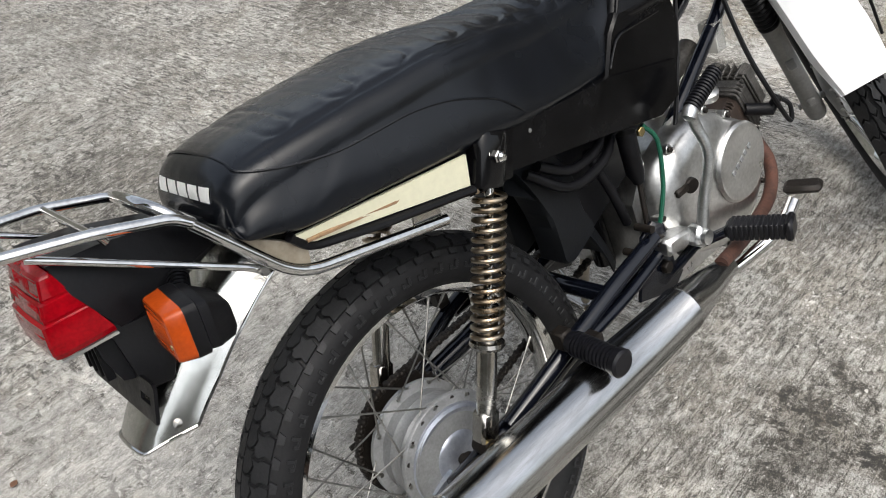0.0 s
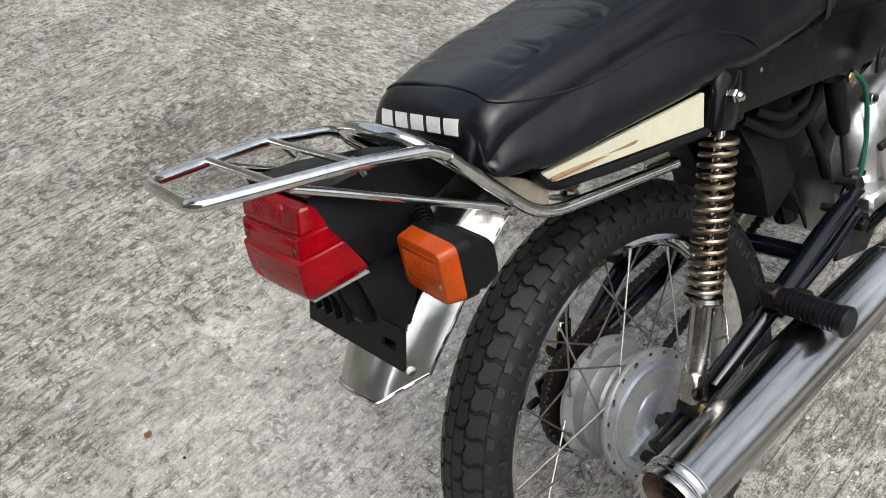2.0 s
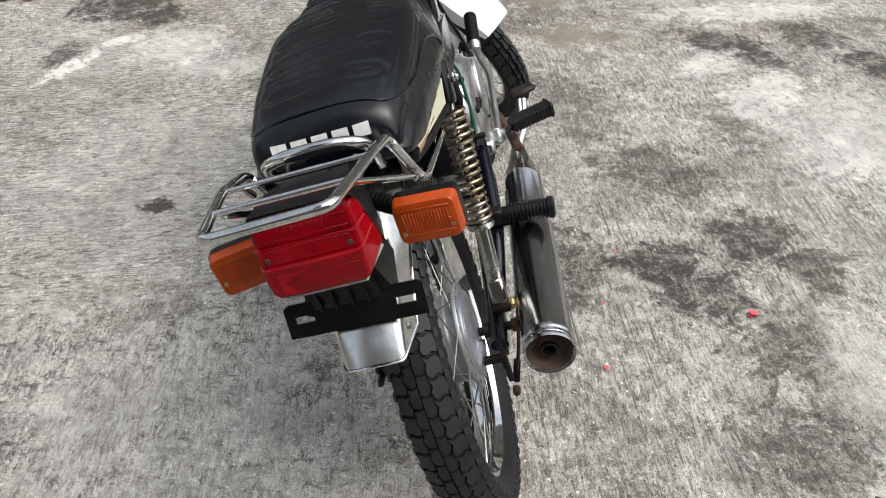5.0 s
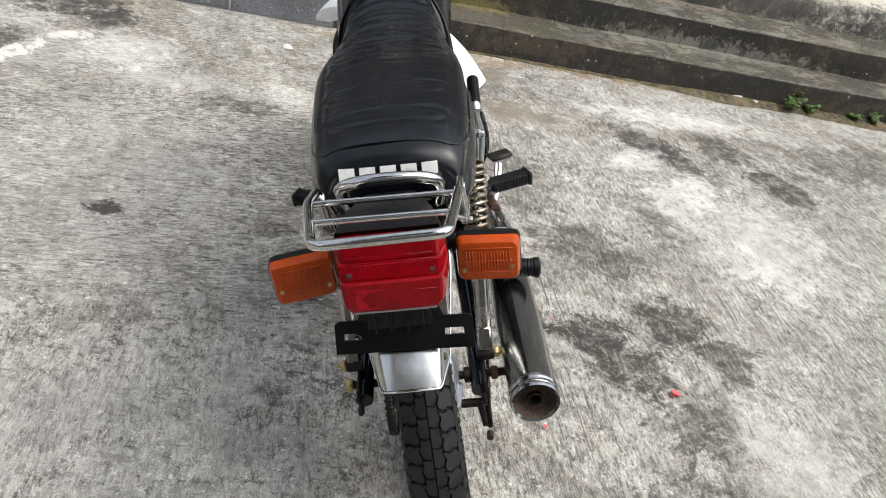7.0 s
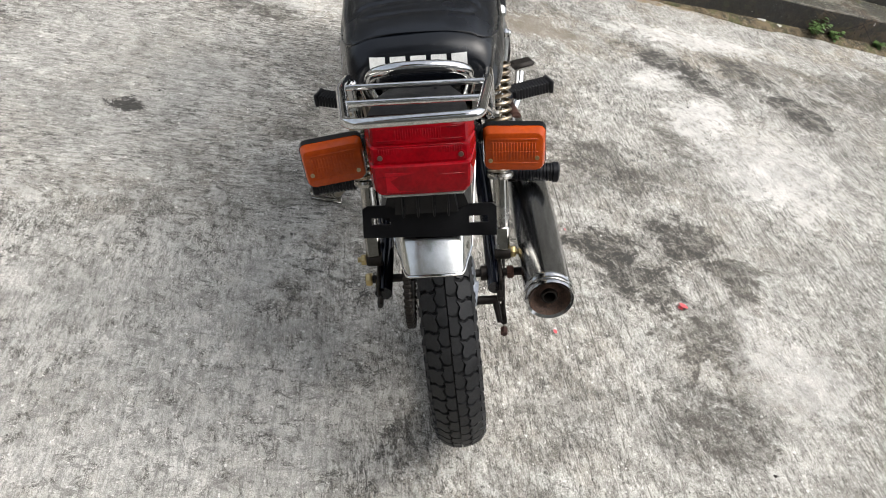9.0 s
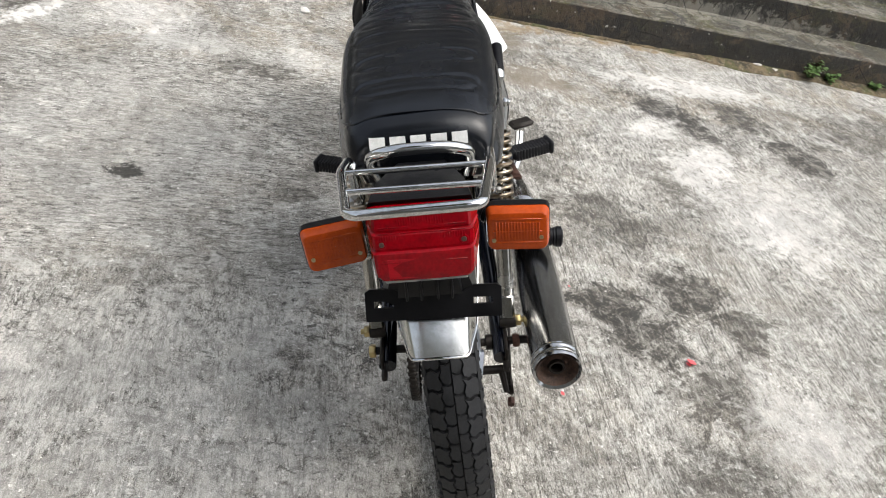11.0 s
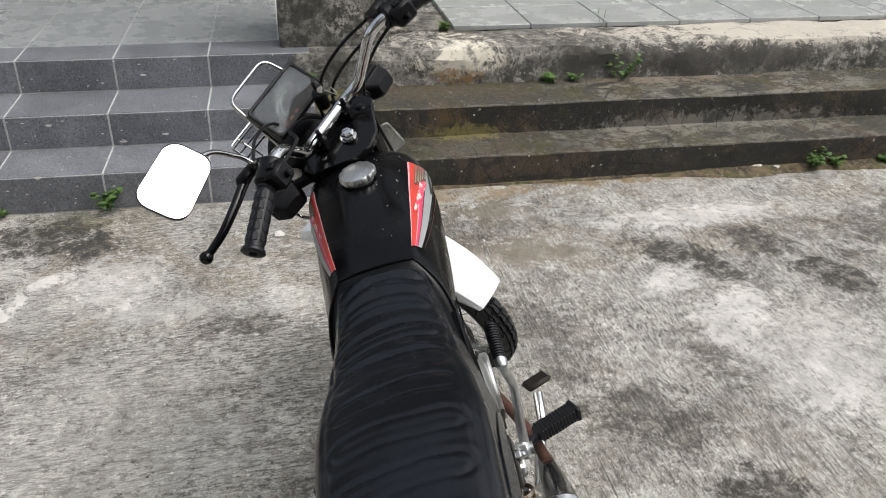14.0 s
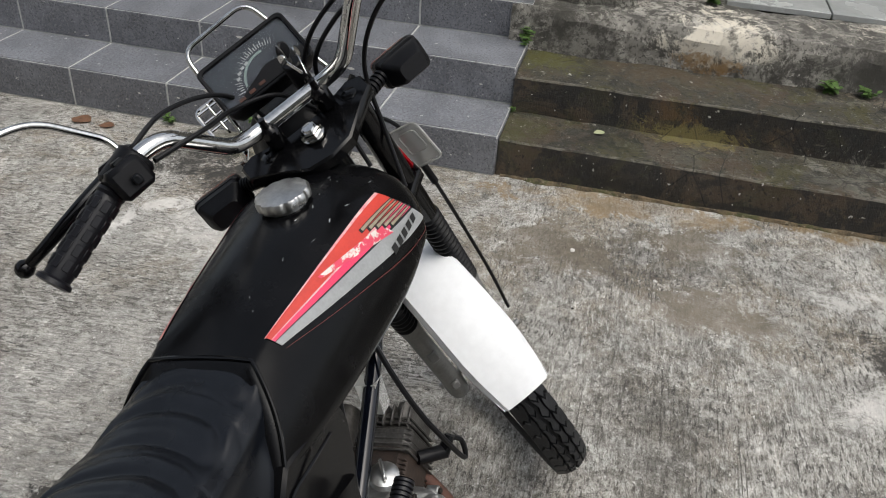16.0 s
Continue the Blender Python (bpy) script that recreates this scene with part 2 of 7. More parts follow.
def ground_material():
    g = Graph("weathered_broomed_concrete")
    big, mid = g.noise(1.1, 6, 0.6), g.noise(5, 8, 0.7)
    grit, fine = g.noise(34, 8, 0.78), g.noise(170, 6, 0.75)
    sep = g.n.new("ShaderNodeSeparateXYZ")
    g.l.new(g.co, sep.inputs[0])
    # the broom went across before the machine on its left, and lengthways elsewhere
    left = g.step(g.math("ADD", sep.outputs["Y"], g.math("MULTIPLY", mid, 0.3)), 0.10, 0.34)
    back = g.step(g.math("ADD", sep.outputs["X"], g.math("MULTIPLY", mid, 0.4)), 0.80, 0.50)
    side = g.math("MULTIPLY", left, g.math("SUBTRACT", 1.0, back))
    flaky = g.math("MULTIPLY", left, back)
    def swept(length, width, detail, rough):
        """Marks drawn out along the broom's way, which turns from one side of the yard to the other."""
        across, along = g.noise(1.0, detail, rough, g.turn(93, (length, width, 1)), 0.10), g.noise(1.0, detail, rough, g.turn(178, (length, width, 1)), 0.10)
        return g.math("ADD", g.math("MULTIPLY", across, side), g.math("MULTIPLY", along, g.math("SUBTRACT", 1.0, side)))
    broom, dash = swept(0.16, 0.0050, 4, 0.65), swept(0.048, 0.0130, 6, 0.74)
    # the apron at the foot of the steps is trowelled smooth
    open_yard = g.step(g.math("ADD", sep.outputs["X"], g.math("MULTIPLY", mid, 0.7)), 2.35, 1.75)
    col = g.mix(g.step(mid, 0.36, 0.62), (0.262, 0.249, 0.224), (0.372, 0.356, 0.324))
    col = g.mix(g.step(big, 0.42, 0.64, 0, 0.5), col, (0.42, 0.404, 0.368))
    brown = g.math("MULTIPLY", g.step(g.noise(2.9, 8, 0.7, None, 0.6), 0.47, 0.58), g.math("SUBTRACT", 0.85, g.math("MULTIPLY", open_yard, 0.5)))
    col = g.mix(brown, col, (0.225, 0.190, 0.140))
    # pale worn paste, and dark mould in the open pores and in the broom's marks
    col = g.mix(g.step(grit, 0.525, 0.56, 0, 0.40), col, (0.52, 0.505, 0.47))
    col = g.mix(g.math("MULTIPLY", g.step(g.noise(9, 9, 0.78, None, 0.5), 0.55, 0.585), 0.40), col, (0.53, 0.515, 0.485))
    zone = g.step(g.noise(2.3, 7, 0.7), 0.40, 0.58, 0.45, 1.0)
    col = g.mix(g.math("MULTIPLY", g.math("MULTIPLY", g.step(dash, 0.536, 0.545), open_yard), g.math("MULTIPLY", zone, g.step(sep.outputs["Y"], -0.35, 0.25, 0.45, 0.95))), col, (0.060, 0.056, 0.048))
    col = g.mix(g.math("MULTIPLY", g.math("MULTIPLY", g.step(broom, 0.57, 0.60), open_yard), g.step(g.noise(3.4, 4, 0.6), 0.42, 0.60, 0.20, 0.7)), col, (0.12, 0.112, 0.098))
    blot = g.math("MULTIPLY", g.step(g.noise(15, 9, 0.8, None, 0.4), 0.535, 0.555), g.step(g.noise(1.7, 5, 0.65), 0.38, 0.56, 0.3, 1.0))
    col = g.mix(g.math("MULTIPLY", blot, 0.62), col, (0.095, 0.089, 0.077))
    # ragged patches a hand wide, mould-grey and rubbed pale
    grime = g.step(g.noise(6.5, 10, 0.82, g.turn(20, (1, 1, 1), (5, 9, 0)), 0.3), 0.525, 0.545)
    col = g.mix(g.math("MULTIPLY", grime, g.step(grit, 0.46, 0.52, 0.06, 0.50)), col, (0.115, 0.108, 0.094))
    rubbed = g.step(g.noise(5.5, 10, 0.84, g.turn(50, (1, 1, 1), (2, 3, 0)), 0.3), 0.545, 0.562)
    col = g.mix(g.math("MULTIPLY", rubbed, g.step(grit, 0.46, 0.53, 0.08, 0.42)), col, (0.54, 0.545, 0.51))
    # crisp broken scratches of the broom, dark in the grooves and pale on the ridges
    far = g.step(sep.outputs["X"], 0.1, 0.8, 0.75, 1.0)
    nick, ridge = swept(0.034, 0.0090, 5, 0.72), swept(0.050, 0.0110, 6, 0.75)
    col = g.mix(g.math("MULTIPLY", g.math("MULTIPLY", g.step(ridge, 0.545, 0.556), g.math("MULTIPLY", far, 0.6)), g.step(g.noise(3.1, 6, 0.7, g.turn(0, (1, 1, 1), (7, 3, 0))), 0.40, 0.58, 0.15, 0.8)), col, (0.66, 0.64, 0.60))
    col = g.mix(g.math("MULTIPLY", g.math("MULTIPLY", g.step(nick, 0.548, 0.558), far), g.step(g.noise(2.7, 6, 0.7, g.turn(0, (1, 1, 1), (2, 8, 0))), 0.40, 0.58, 0.35, 0.9)), col, (0.06, 0.056, 0.048))
    # hard-edged white scuffs and black crusts
    col = g.mix(g.math("MULTIPLY", g.step(g.noise(26, 10, 0.85, None, 0.3), 0.585, 0.605), g.step(g.noise(2.1, 6, 0.7, g.turn(0, (1, 1, 1), (4, 4, 0))), 0.46, 0.60, 0.1, 0.85)), col, (0.70, 0.68, 0.64))
    col = g.mix(g.math("MULTIPLY", g.step(g.noise(21, 10, 0.88, g.turn(0, (1, 1, 1), (9, 2, 0)), 0.3), 0.425, 0.405), g.step(g.noise(2.4, 6, 0.7, g.turn(0, (1, 1, 1), (1, 6, 0))), 0.42, 0.58, 0.2, 0.9)), col, (0.065, 0.06, 0.052))
    # a few long lines scored by the broom
    line = g.math("MULTIPLY", g.step(swept(0.55, 0.0075, 3, 0.55), 0.625, 0.645), g.step(g.noise(2.0, 5, 0.7, g.turn(0, (1, 1, 1), (8, 2, 0))), 0.46, 0.58, 0.0, 0.85))
    col = g.mix(line, col, (0.085, 0.079, 0.068))
    # dark flakes a thumb wide, thick in some stretches
    flake = g.math("MULTIPLY", g.step(g.noise(34, 8, 0.72, g.turn(0, (0.7, 1.3, 1), (6, 5, 0)), 0.6), 0.548, 0.560), g.step(g.noise(3.7, 7, 0.75, g.turn(0, (1, 1, 1), (3, 9, 0))), 0.40, 0.52, 0.10, 1.0))
    flake = g.math("MULTIPLY", flake, g.math("ADD", 0.35, g.math("MULTIPLY", flaky, 0.60)))
    col = g.mix(flake, col, (0.075, 0.070, 0.060))
    # pits and grains
    col = g.mix(g.step(g.noise(75, 4, 0.6), 0.385, 0.355, 0, 0.75), col, (0.045, 0.042, 0.037))
    col = g.mix(g.step(g.noise(90, 4, 0.6, g.turn(40, (1, 1, 1), (3, 1, 0))), 0.635, 0.660, 0, 0.85), col, (0.78, 0.76, 0.72))
    col = g.mix(g.step(fine, 0.47, 0.43, 0, 0.45), col, (0.06, 0.056, 0.05))
    sand = g.noise(420, 3, 0.7)
    col = g.mix(g.step(sand, 0.475, 0.44, 0, 0.36), col, (0.045, 0.042, 0.037))
    col = g.mix(g.step(sand, 0.53, 0.565, 0, 0.28), col, (0.70, 0.68, 0.64))
    broken = g.math("ADD", 0.32, g.math("ADD", g.math("MULTIPLY", g.step(g.noise(17, 9, 0.85, None, 0.5), 0.47, 0.515), 0.62), g.math("MULTIPLY", g.step(g.noise(55, 6, 0.8), 0.46, 0.52), 0.28)))
    for x, y, rx, ry, turn, depth in ((1.72, -1.17, 0.22, 0.11, 40, 1.0), (1.52, -1.62, 0.17, 0.10, 28, 0.95), (1.80, -1.49, 0.17, 0.11, 28, 0.85), (1.61, 0.44, 0.06, 0.16, 0, 0.7), (0.51, -0.50, 0.10, 0.13, 20, 0.85), (0.39, -0.60, 0.11, 0.14, 0, 0.85), (0.59, -0.77, 0.12, 0.11, 30, 0.8),
                                      (0.46, -0.89, 0.11, 0.10, 0, 0.7), (0.19, -0.69, 0.13, 0.12, 0, 0.7), (-0.08, -0.62, 0.12, 0.15, 0, 0.65), (0.52, -0.29, 0.16, 0.09, 0, 0.8), (1.90, 1.27, 0.12, 0.07, 0, 0.8), (2.32, 1.16, 0.14, 0.20, 0, 1.0), (2.22, 0.98, 0.10, 0.10, 0, 0.9),
                                      (1.85, -2.3, 0.2, 0.6, 10, 0.6), (0.85, 0.33, 0.04, 0.07, 0, 0.6), (1.35, -0.45, 0.3, 0.12, 10, 0.5), (2.1, -0.45, 0.12, 0.3, 0, 0.45), (0.25, 1.5, 0.25, 0.3, 0, 0.5), (1.5, 1.75, 0.35, 0.25, 0, 0.6), (0.95, -0.6, 0.2, 0.12, 60, 0.6), (1.1, -0.95, 0.16, 0.1, 30, 0.5)):
        col = g.mix(g.math("MULTIPLY", g.math("MULTIPLY", g.spot(x, y, rx, ry, turn), broken), depth * 0.95), col, (0.062, 0.057, 0.049))
    for x, y, rx, ry, turn, depth in ((1.80, 1.21, 0.17, 0.045, -30, 1.0), (2.00, 1.09, 0.11, 0.04, -50, 0.8), (1.95, 0.85, 0.18, 0.18, 0, 0.45), (1.75, 0.72, 0.08, 0.16, 0, 0.4), (1.74, 0.27, 0.08, 0.14, 0, 0.35), (1.44, -1.22, 0.10, 0.10, 0, 0.7), (0.94, -1.26, 0.2, 0.16, 0, 0.35), (2.05, -1.35, 0.10, 0.35, 0, 0.7), (1.30, -1.08, 0.16, 0.12, 0, 0.6), (0.10, -0.90, 0.16, 0.15, 0, 0.4), (1.1, -1.3, 0.35, 0.3, 0, 0.35), (1.6, -1.0, 0.08, 0.16, 30, 0.6), (-0.15, 0.60, 0.6, 0.5, 0, 0.32), (1.0, 0.85, 0.5, 0.4, 0, 0.22)):
        col = g.mix(g.math("MULTIPLY", g.spot(x, y, rx, ry, turn), g.math("MULTIPLY", g.step(g.noise(24, 9, 0.8), 0.42, 0.50, 0.25, 1.0), depth)), col, (0.53, 0.515, 0.485))
    # damp moss and earth along the foot of the steps
    for x, y, rx, ry, c in ((2.45, 1.06, 0.09, 0.16, (0.075, 0.075, 0.020)), (2.45, -1.35, 0.05, 0.5, (0.20, 0.14, 0.07)), (2.42, -0.35, 0.08, 0.4, (0.24, 0.18, 0.11)), (2.12, -0.10, 0.16, 0.22, (0.17, 0.148, 0.118)), (2.22, -0.55, 0.12, 0.14, (0.16, 0.14, 0.112)), (1.88, -0.62, 0.10, 0.20, (0.18, 0.158, 0.128)), (2.42, -2.6, 0.07, 0.8, (0.12, 0.10, 0.04))):
        col = g.mix(g.math("MULTIPLY", g.spot(x, y, rx, ry), g.step(mid, 0.40, 0.56, 0.30, 0.80)), col, c)
    col = g.mix(g.math("MULTIPLY", g.spot(0.874, 0.765, 0.036, 0.045), 0.9), col, (0.06, 0.058, 0.055))
    hard = g.n.new("ShaderNodeBrightContrast")
    g.l.new(col, hard.inputs["Color"])
    hard.inputs["Bright"].default_value, hard.inputs["Contrast"].default_value = 0.086, 0.30
    col = g.mix(1.0, hard.outputs["Color"], (0.040, 0.038, 0.033), "LIGHTEN")
    col = g.mix(1.0, col, (0.72, 0.70, 0.66), "DARKEN")
    dull = g.n.new("ShaderNodeHueSaturation")
    dull.inputs["Saturation"].default_value = 0.88
    # clouded wear, from an arm's length down to a finger's
    cloud = g.math("MULTIPLY", g.step(g.noise(3.3, 9, 0.68, g.turn(15, (1, 1, 1), (4, 7, 0)), 0.3), 0.40, 0.60, 0.88, 1.09), g.step(g.noise(11, 9, 0.76, g.turn(35, (1, 1, 1), (1, 2, 0)), 0.4), 0.42, 0.58, 0.90, 1.06))
    g.put(dull.inputs["Value"], cloud)
    g.l.new(col, dull.inputs["Color"])
    col = dull.outputs["Color"]
    g.put(g.b.inputs["Base Color"], col)
    g.put(g.b.inputs["Roughness"], g.step(mid, 0.3, 0.7, 0.75, 0.95))
    h = g.math("ADD", g.math("MULTIPLY", grit, 0.7), g.math("ADD", g.math("MULTIPLY", g.math("SUBTRACT", broom, dash), 0.8), g.math("MULTIPLY", fine, 0.4)))
    g.bump(h, 0.8, 0.005)
    return g.m


def step_material():
    g = Graph("mouldy_shaded_step_concrete")
    big, mid, grit, fine = g.noise(2.0, 6, 0.6), g.noise(9, 9, 0.78), g.noise(40, 8, 0.8), g.noise(150, 5, 0.8)
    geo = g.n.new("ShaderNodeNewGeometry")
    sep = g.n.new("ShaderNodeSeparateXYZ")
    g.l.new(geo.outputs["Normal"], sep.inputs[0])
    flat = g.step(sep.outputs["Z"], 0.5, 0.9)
    along = g.n.new("ShaderNodeSeparateXYZ")
    g.l.new(g.turn(-2.6), along.inputs[0])
    deep, length = along.outputs["X"], along.outputs["Y"]
    # mould, plus the risers' shade put into the colour: black risers, grey-brown treads
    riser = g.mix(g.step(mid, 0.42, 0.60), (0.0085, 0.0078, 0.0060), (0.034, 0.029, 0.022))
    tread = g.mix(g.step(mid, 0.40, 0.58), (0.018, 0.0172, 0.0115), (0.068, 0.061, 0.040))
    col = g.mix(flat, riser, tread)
    col = g.mix(g.math("MULTIPLY", g.step(g.noise(3.2, 9, 0.75, None, 0.6), 0.51, 0.58), 0.7), col, (0.078, 0.053, 0.032))
    col = g.mix(g.math("MULTIPLY", g.step(g.noise(5, 9, 0.78, None, 0.5), 0.53, 0.57), g.math("ADD", 0.25, g.math("MULTIPLY", flat, 0.45))), col, (0.062, 0.058, 0.016))
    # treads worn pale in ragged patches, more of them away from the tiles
    out = g.step(length, -0.55, -1.3, 0.25, 1.0)
    worn = g.math("MULTIPLY", g.math("MULTIPLY", g.step(g.noise(7.5, 9, 0.8, g.turn(0, (1, 1.8, 1))), 0.50, 0.545), out), g.math("MULTIPLY", g.step(big, 0.42, 0.58, 0.2, 0.95), g.math("ADD", 0.04, g.math("MULTIPLY", flat, 0.80))))
    col = g.mix(worn, col, (0.215, 0.20, 0.165))
    col = g.mix(g.math("MULTIPLY", g.step(grit, 0.57, 0.60), g.math("ADD", 0.08, g.math("MULTIPLY", flat, 0.5))), col, (0.23, 0.215, 0.18))
    col = g.mix(g.step(g.noise(60, 4, 0.6), 0.40, 0.37, 0, 0.7), col, (0.007, 0.0065, 0.0055))
    col = g.mix(g.step(g.noise(45, 4, 0.6, g.turn(30, (1, 1, 1), (1, 4, 2))), 0.685, 0.70, 0, 0.9), col, (0.55, 0.53, 0.48))
    for x, y, z, r, c, d in ((2.72, -1.75, 0.14, (0.14, 0.7, 0.06), (0.24, 0.225, 0.19), 0.75), (2.98, -1.6, 0.28, (0.1, 0.5, 0.05), (0.24, 0.195, 0.145), 0.75), (2.74, -0.55, 0.15, (0.07, 0.22, 0.05), (0.21, 0.175, 0.06), 0.75),
                              (3.0, 0.02, 0.28, (0.14, 0.22, 0.05), (0.085, 0.082, 0.018), 0.85), (2.66, 0.10, 0.14, (0.14, 0.14, 0.05), (0.060, 0.060, 0.020), 0.75), (2.66, -0.25, 0.14, (0.12, 0.16, 0.05), (0.016, 0.017, 0.013), 0.8), (3.0, -0.45, 0.28, (0.12, 0.3, 0.05), (0.085, 0.062, 0.034), 0.6), (2.76, -0.50, 0.22, (0.03, 0.10, 0.05), (0.13, 0.075, 0.025), 0.55), (2.76, -0.95, 0.20, (0.03, 0.25, 0.05), (0.085, 0.052, 0.030), 0.6)):
        col = g.mix(g.math("MULTIPLY", g.math("MULTIPLY", g.spot(x, y, r[0], r[1], 0, z, r[2]), g.step(mid, 0.42, 0.54, 0.2, 1.0)), d), col, c)
    # nosings rubbed pale
    for at in (2.527, 2.772):
        rub = g.step(g.math("ABSOLUTE", g.math("SUBTRACT", deep, at)), 0.008, 0.003)
        col = g.mix(g.math("MULTIPLY", g.math("MULTIPLY", rub, flat), g.step(g.noise(16, 8, 0.8), 0.46, 0.54, 0.05, 0.75)), col, (0.17, 0.155, 0.125))
    # hairline cracks
    crack = g.n.new("ShaderNodeTexVoronoi")
    crack.feature = "DISTANCE_TO_EDGE"
    crack.inputs["Scale"].default_value = 6.0
    g.l.new(g.turn(0, (1, 1, 1), (0.3, 0.1, 0)), crack.inputs["Vector"])
    col = g.mix(g.math("MULTIPLY", g.step(crack.outputs["Distance"], 0.018, 0.004), g.step(big, 0.44, 0.56, 0, 0.8)), col, (0.006, 0.0055, 0.005))
    g.put(g.b.inputs["Base Color"], col)
    g.put(g.b.inputs["Roughness"], g.step(mid, 0.3, 0.7, 0.5, 0.9))
    g.bump(g.math("ADD", grit, g.math("ADD", g.math("MULTIPLY", mid, 1.4), g.math("MULTIPLY", fine, 0.5))), 0.9, 0.008)
    return g.m


def tile_material():
    g = Graph("charcoal_step_tile")
    info = g.n.new("ShaderNodeObjectInfo").outputs["Random"]
    col = g.mix(g.step(g.noise(7, 8, 0.7), 0.40, 0.62), (0.130, 0.134, 0.149), (0.190, 0.196, 0.216))
    col = g.mix(g.math("MULTIPLY", g.step(g.noise(120, 4, 0.7), 0.53, 0.60), 0.6), col, (0.27, 0.275, 0.285))
    col = g.mix(g.math("MULTIPLY", g.step(g.noise(130, 4, 0.7, g.turn(20, (1, 1, 1), (2, 2, 2))), 0.47, 0.40), 0.7), col, (0.055, 0.056, 0.060))
    col = g.mix(g.math("MULTIPLY", g.step(g.noise(22, 8, 0.8), 0.60, 0.66), 0.5), col, (0.30, 0.295, 0.285))
    col = g.mix(g.step(g.noise(34, 5, 0.65), 0.68, 0.70, 0, 0.9), col, (0.66, 0.65, 0.62))
    col = g.mix(g.step(g.noise(14, 7, 0.75, g.turn(10, (1, 1, 0.6), (5, 1, 3))), 0.705, 0.72, 0, 0.9), col, (0.68, 0.67, 0.64))
    hsv = g.n.new("ShaderNodeHueSaturation")
    g.put(hsv.inputs["Value"], g.step(info, 0.0, 1.0, 0.9, 1.1))
    g.l.new(col, hsv.inputs["Color"])
    g.put(g.b.inputs["Base Color"], hsv.outputs["Color"])
    g.put(g.b.inputs["Roughness"], g.step(g.noise(7, 8, 0.7), 0.3, 0.7, 0.35, 0.6))
    g.bump(g.noise(140, 5, 0.7), 0.25, 0.002)
    return g.m


def plaster_material():
    g = Graph("stained_lime_plaster")
    big, mid, grit = g.noise(3.0, 6, 0.65), g.noise(11, 7, 0.72), g.noise(60, 5, 0.7)
    col = g.mix(g.step(mid, 0.42, 0.58), (0.070, 0.066, 0.057), (0.215, 0.204, 0.178))
    col = g.mix(g.math("MULTIPLY", g.step(g.noise(4, 9, 0.78, None, 0.4), 0.50, 0.56), 0.7), col, (0.045, 0.042, 0.033))
    flakes = g.math("MULTIPLY", g.step(g.noise(14, 9, 0.8, None, 0.3), 0.50, 0.535), g.step(big, 0.45, 0.60))
    col = g.mix(g.math("MULTIPLY", flakes, 0.75), col, (0.50, 0.475, 0.42))
    col = g.mix(g.step(grit, 0.46, 0.40, 0, 0.75), col, (0.05, 0.046, 0.04))
    col = g.mix(g.math("MULTIPLY", g.spot(3.05, -0.62, 0.25, 0.20, 0, 0.39, 0.07), g.step(mid, 0.38, 0.50, 0.2, 0.95)), col, (0.66, 0.61, 0.51))
    col = g.mix(g.math("MULTIPLY", g.spot(3.05, -0.60, 0.25, 0.13, 0, 0.31, 0.045), g.step(mid, 0.40, 0.56, 0.15, 0.8)), col, (0.22, 0.125, 0.04))
    col = g.mix(g.math("MULTIPLY", g.spot(3.05, -1.7, 0.4, 0.75, 0, 0.36, 0.08), 0.8), col, (0.075, 0.07, 0.062))
    col = g.mix(g.math("MULTIPLY", g.spot(3.2, -2.6, 0.5, 1.2, 0, 0.46, 0.05), 0.75), col, (0.58, 0.53, 0.45))
    g.put(g.b.inputs["Base Color"], col)
    g.b.inputs["Roughness"].default_value = 0.9
    g.bump(g.math("ADD", g.math("MULTIPLY", grit, 0.5), g.math("ADD", mid, flakes)), 0.6, 0.006)
    return g.m


def peeled_material():
    g = Graph("peeling_decal")
    torn = g.step(g.noise(48, 8, 0.75, None, 0.5), 0.50, 0.525)
    g.put(g.b.inputs["Base Color"], g.mix(torn, (0.66, 0.06, 0.11), (0.68, 0.63, 0.58)))
    g.b.inputs["Roughness"].default_value = 0.5
    g.bump(torn, 0.3, 0.001)
    return g.m


def leather_material():
    g = Graph("black_leatherette")
    crinkle, grain, soft = g.noise(62, 6, 0.62, g.turn(25, (1, 1.7, 1)), 1.2), g.noise(420, 4, 0.65), g.noise(5, 4, 0.6)
    g.put(g.b.inputs["Base Color"], g.mix(g.step(soft, 0.35, 0.65), (0.0023, 0.0030, 0.0046), (0.0037, 0.0049, 0.0078)))
    g.put(g.b.inputs["Roughness"], g.step(soft, 0.3, 0.7, 0.22, 0.32))
    g.b.inputs["Specular IOR Level"].default_value = 0.36
    g.bump(g.math("ADD", g.math("MULTIPLY", crinkle, g.step(soft, 0.46, 0.66, 0.05, 1.0)), g.math("MULTIPLY", grain, 0.20)), 0.25, 0.0020)
    return g.m


def soil_material():
    g = Graph("damp_earth_and_moss")
    mid = g.noise(14, 9, 0.8)
    col = g.mix(g.step(mid, 0.40, 0.58), (0.035, 0.028, 0.016), (0.155, 0.115, 0.065))
    col = g.mix(g.math("MULTIPLY", g.step(g.noise(6, 8, 0.75), 0.50, 0.57), 0.75), col, (0.060, 0.068, 0.020))
    col = g.mix(g.step(g.noise(60, 6, 0.75), 0.56, 0.62, 0, 0.6), col, (0.27, 0.23, 0.165))
    g.put(g.b.inputs["Base Color"], col)
    g.b.inputs["Roughness"].default_value = 0.9
    g.bump(g.noise(50, 8, 0.8), 0.9, 0.008)
    return g.m


PEELED, SOIL, LEATHER = peeled_material(), soil_material(), leather_material()
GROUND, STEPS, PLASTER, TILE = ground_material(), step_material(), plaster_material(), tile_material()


# ---- mesh tools ----
V = Vector


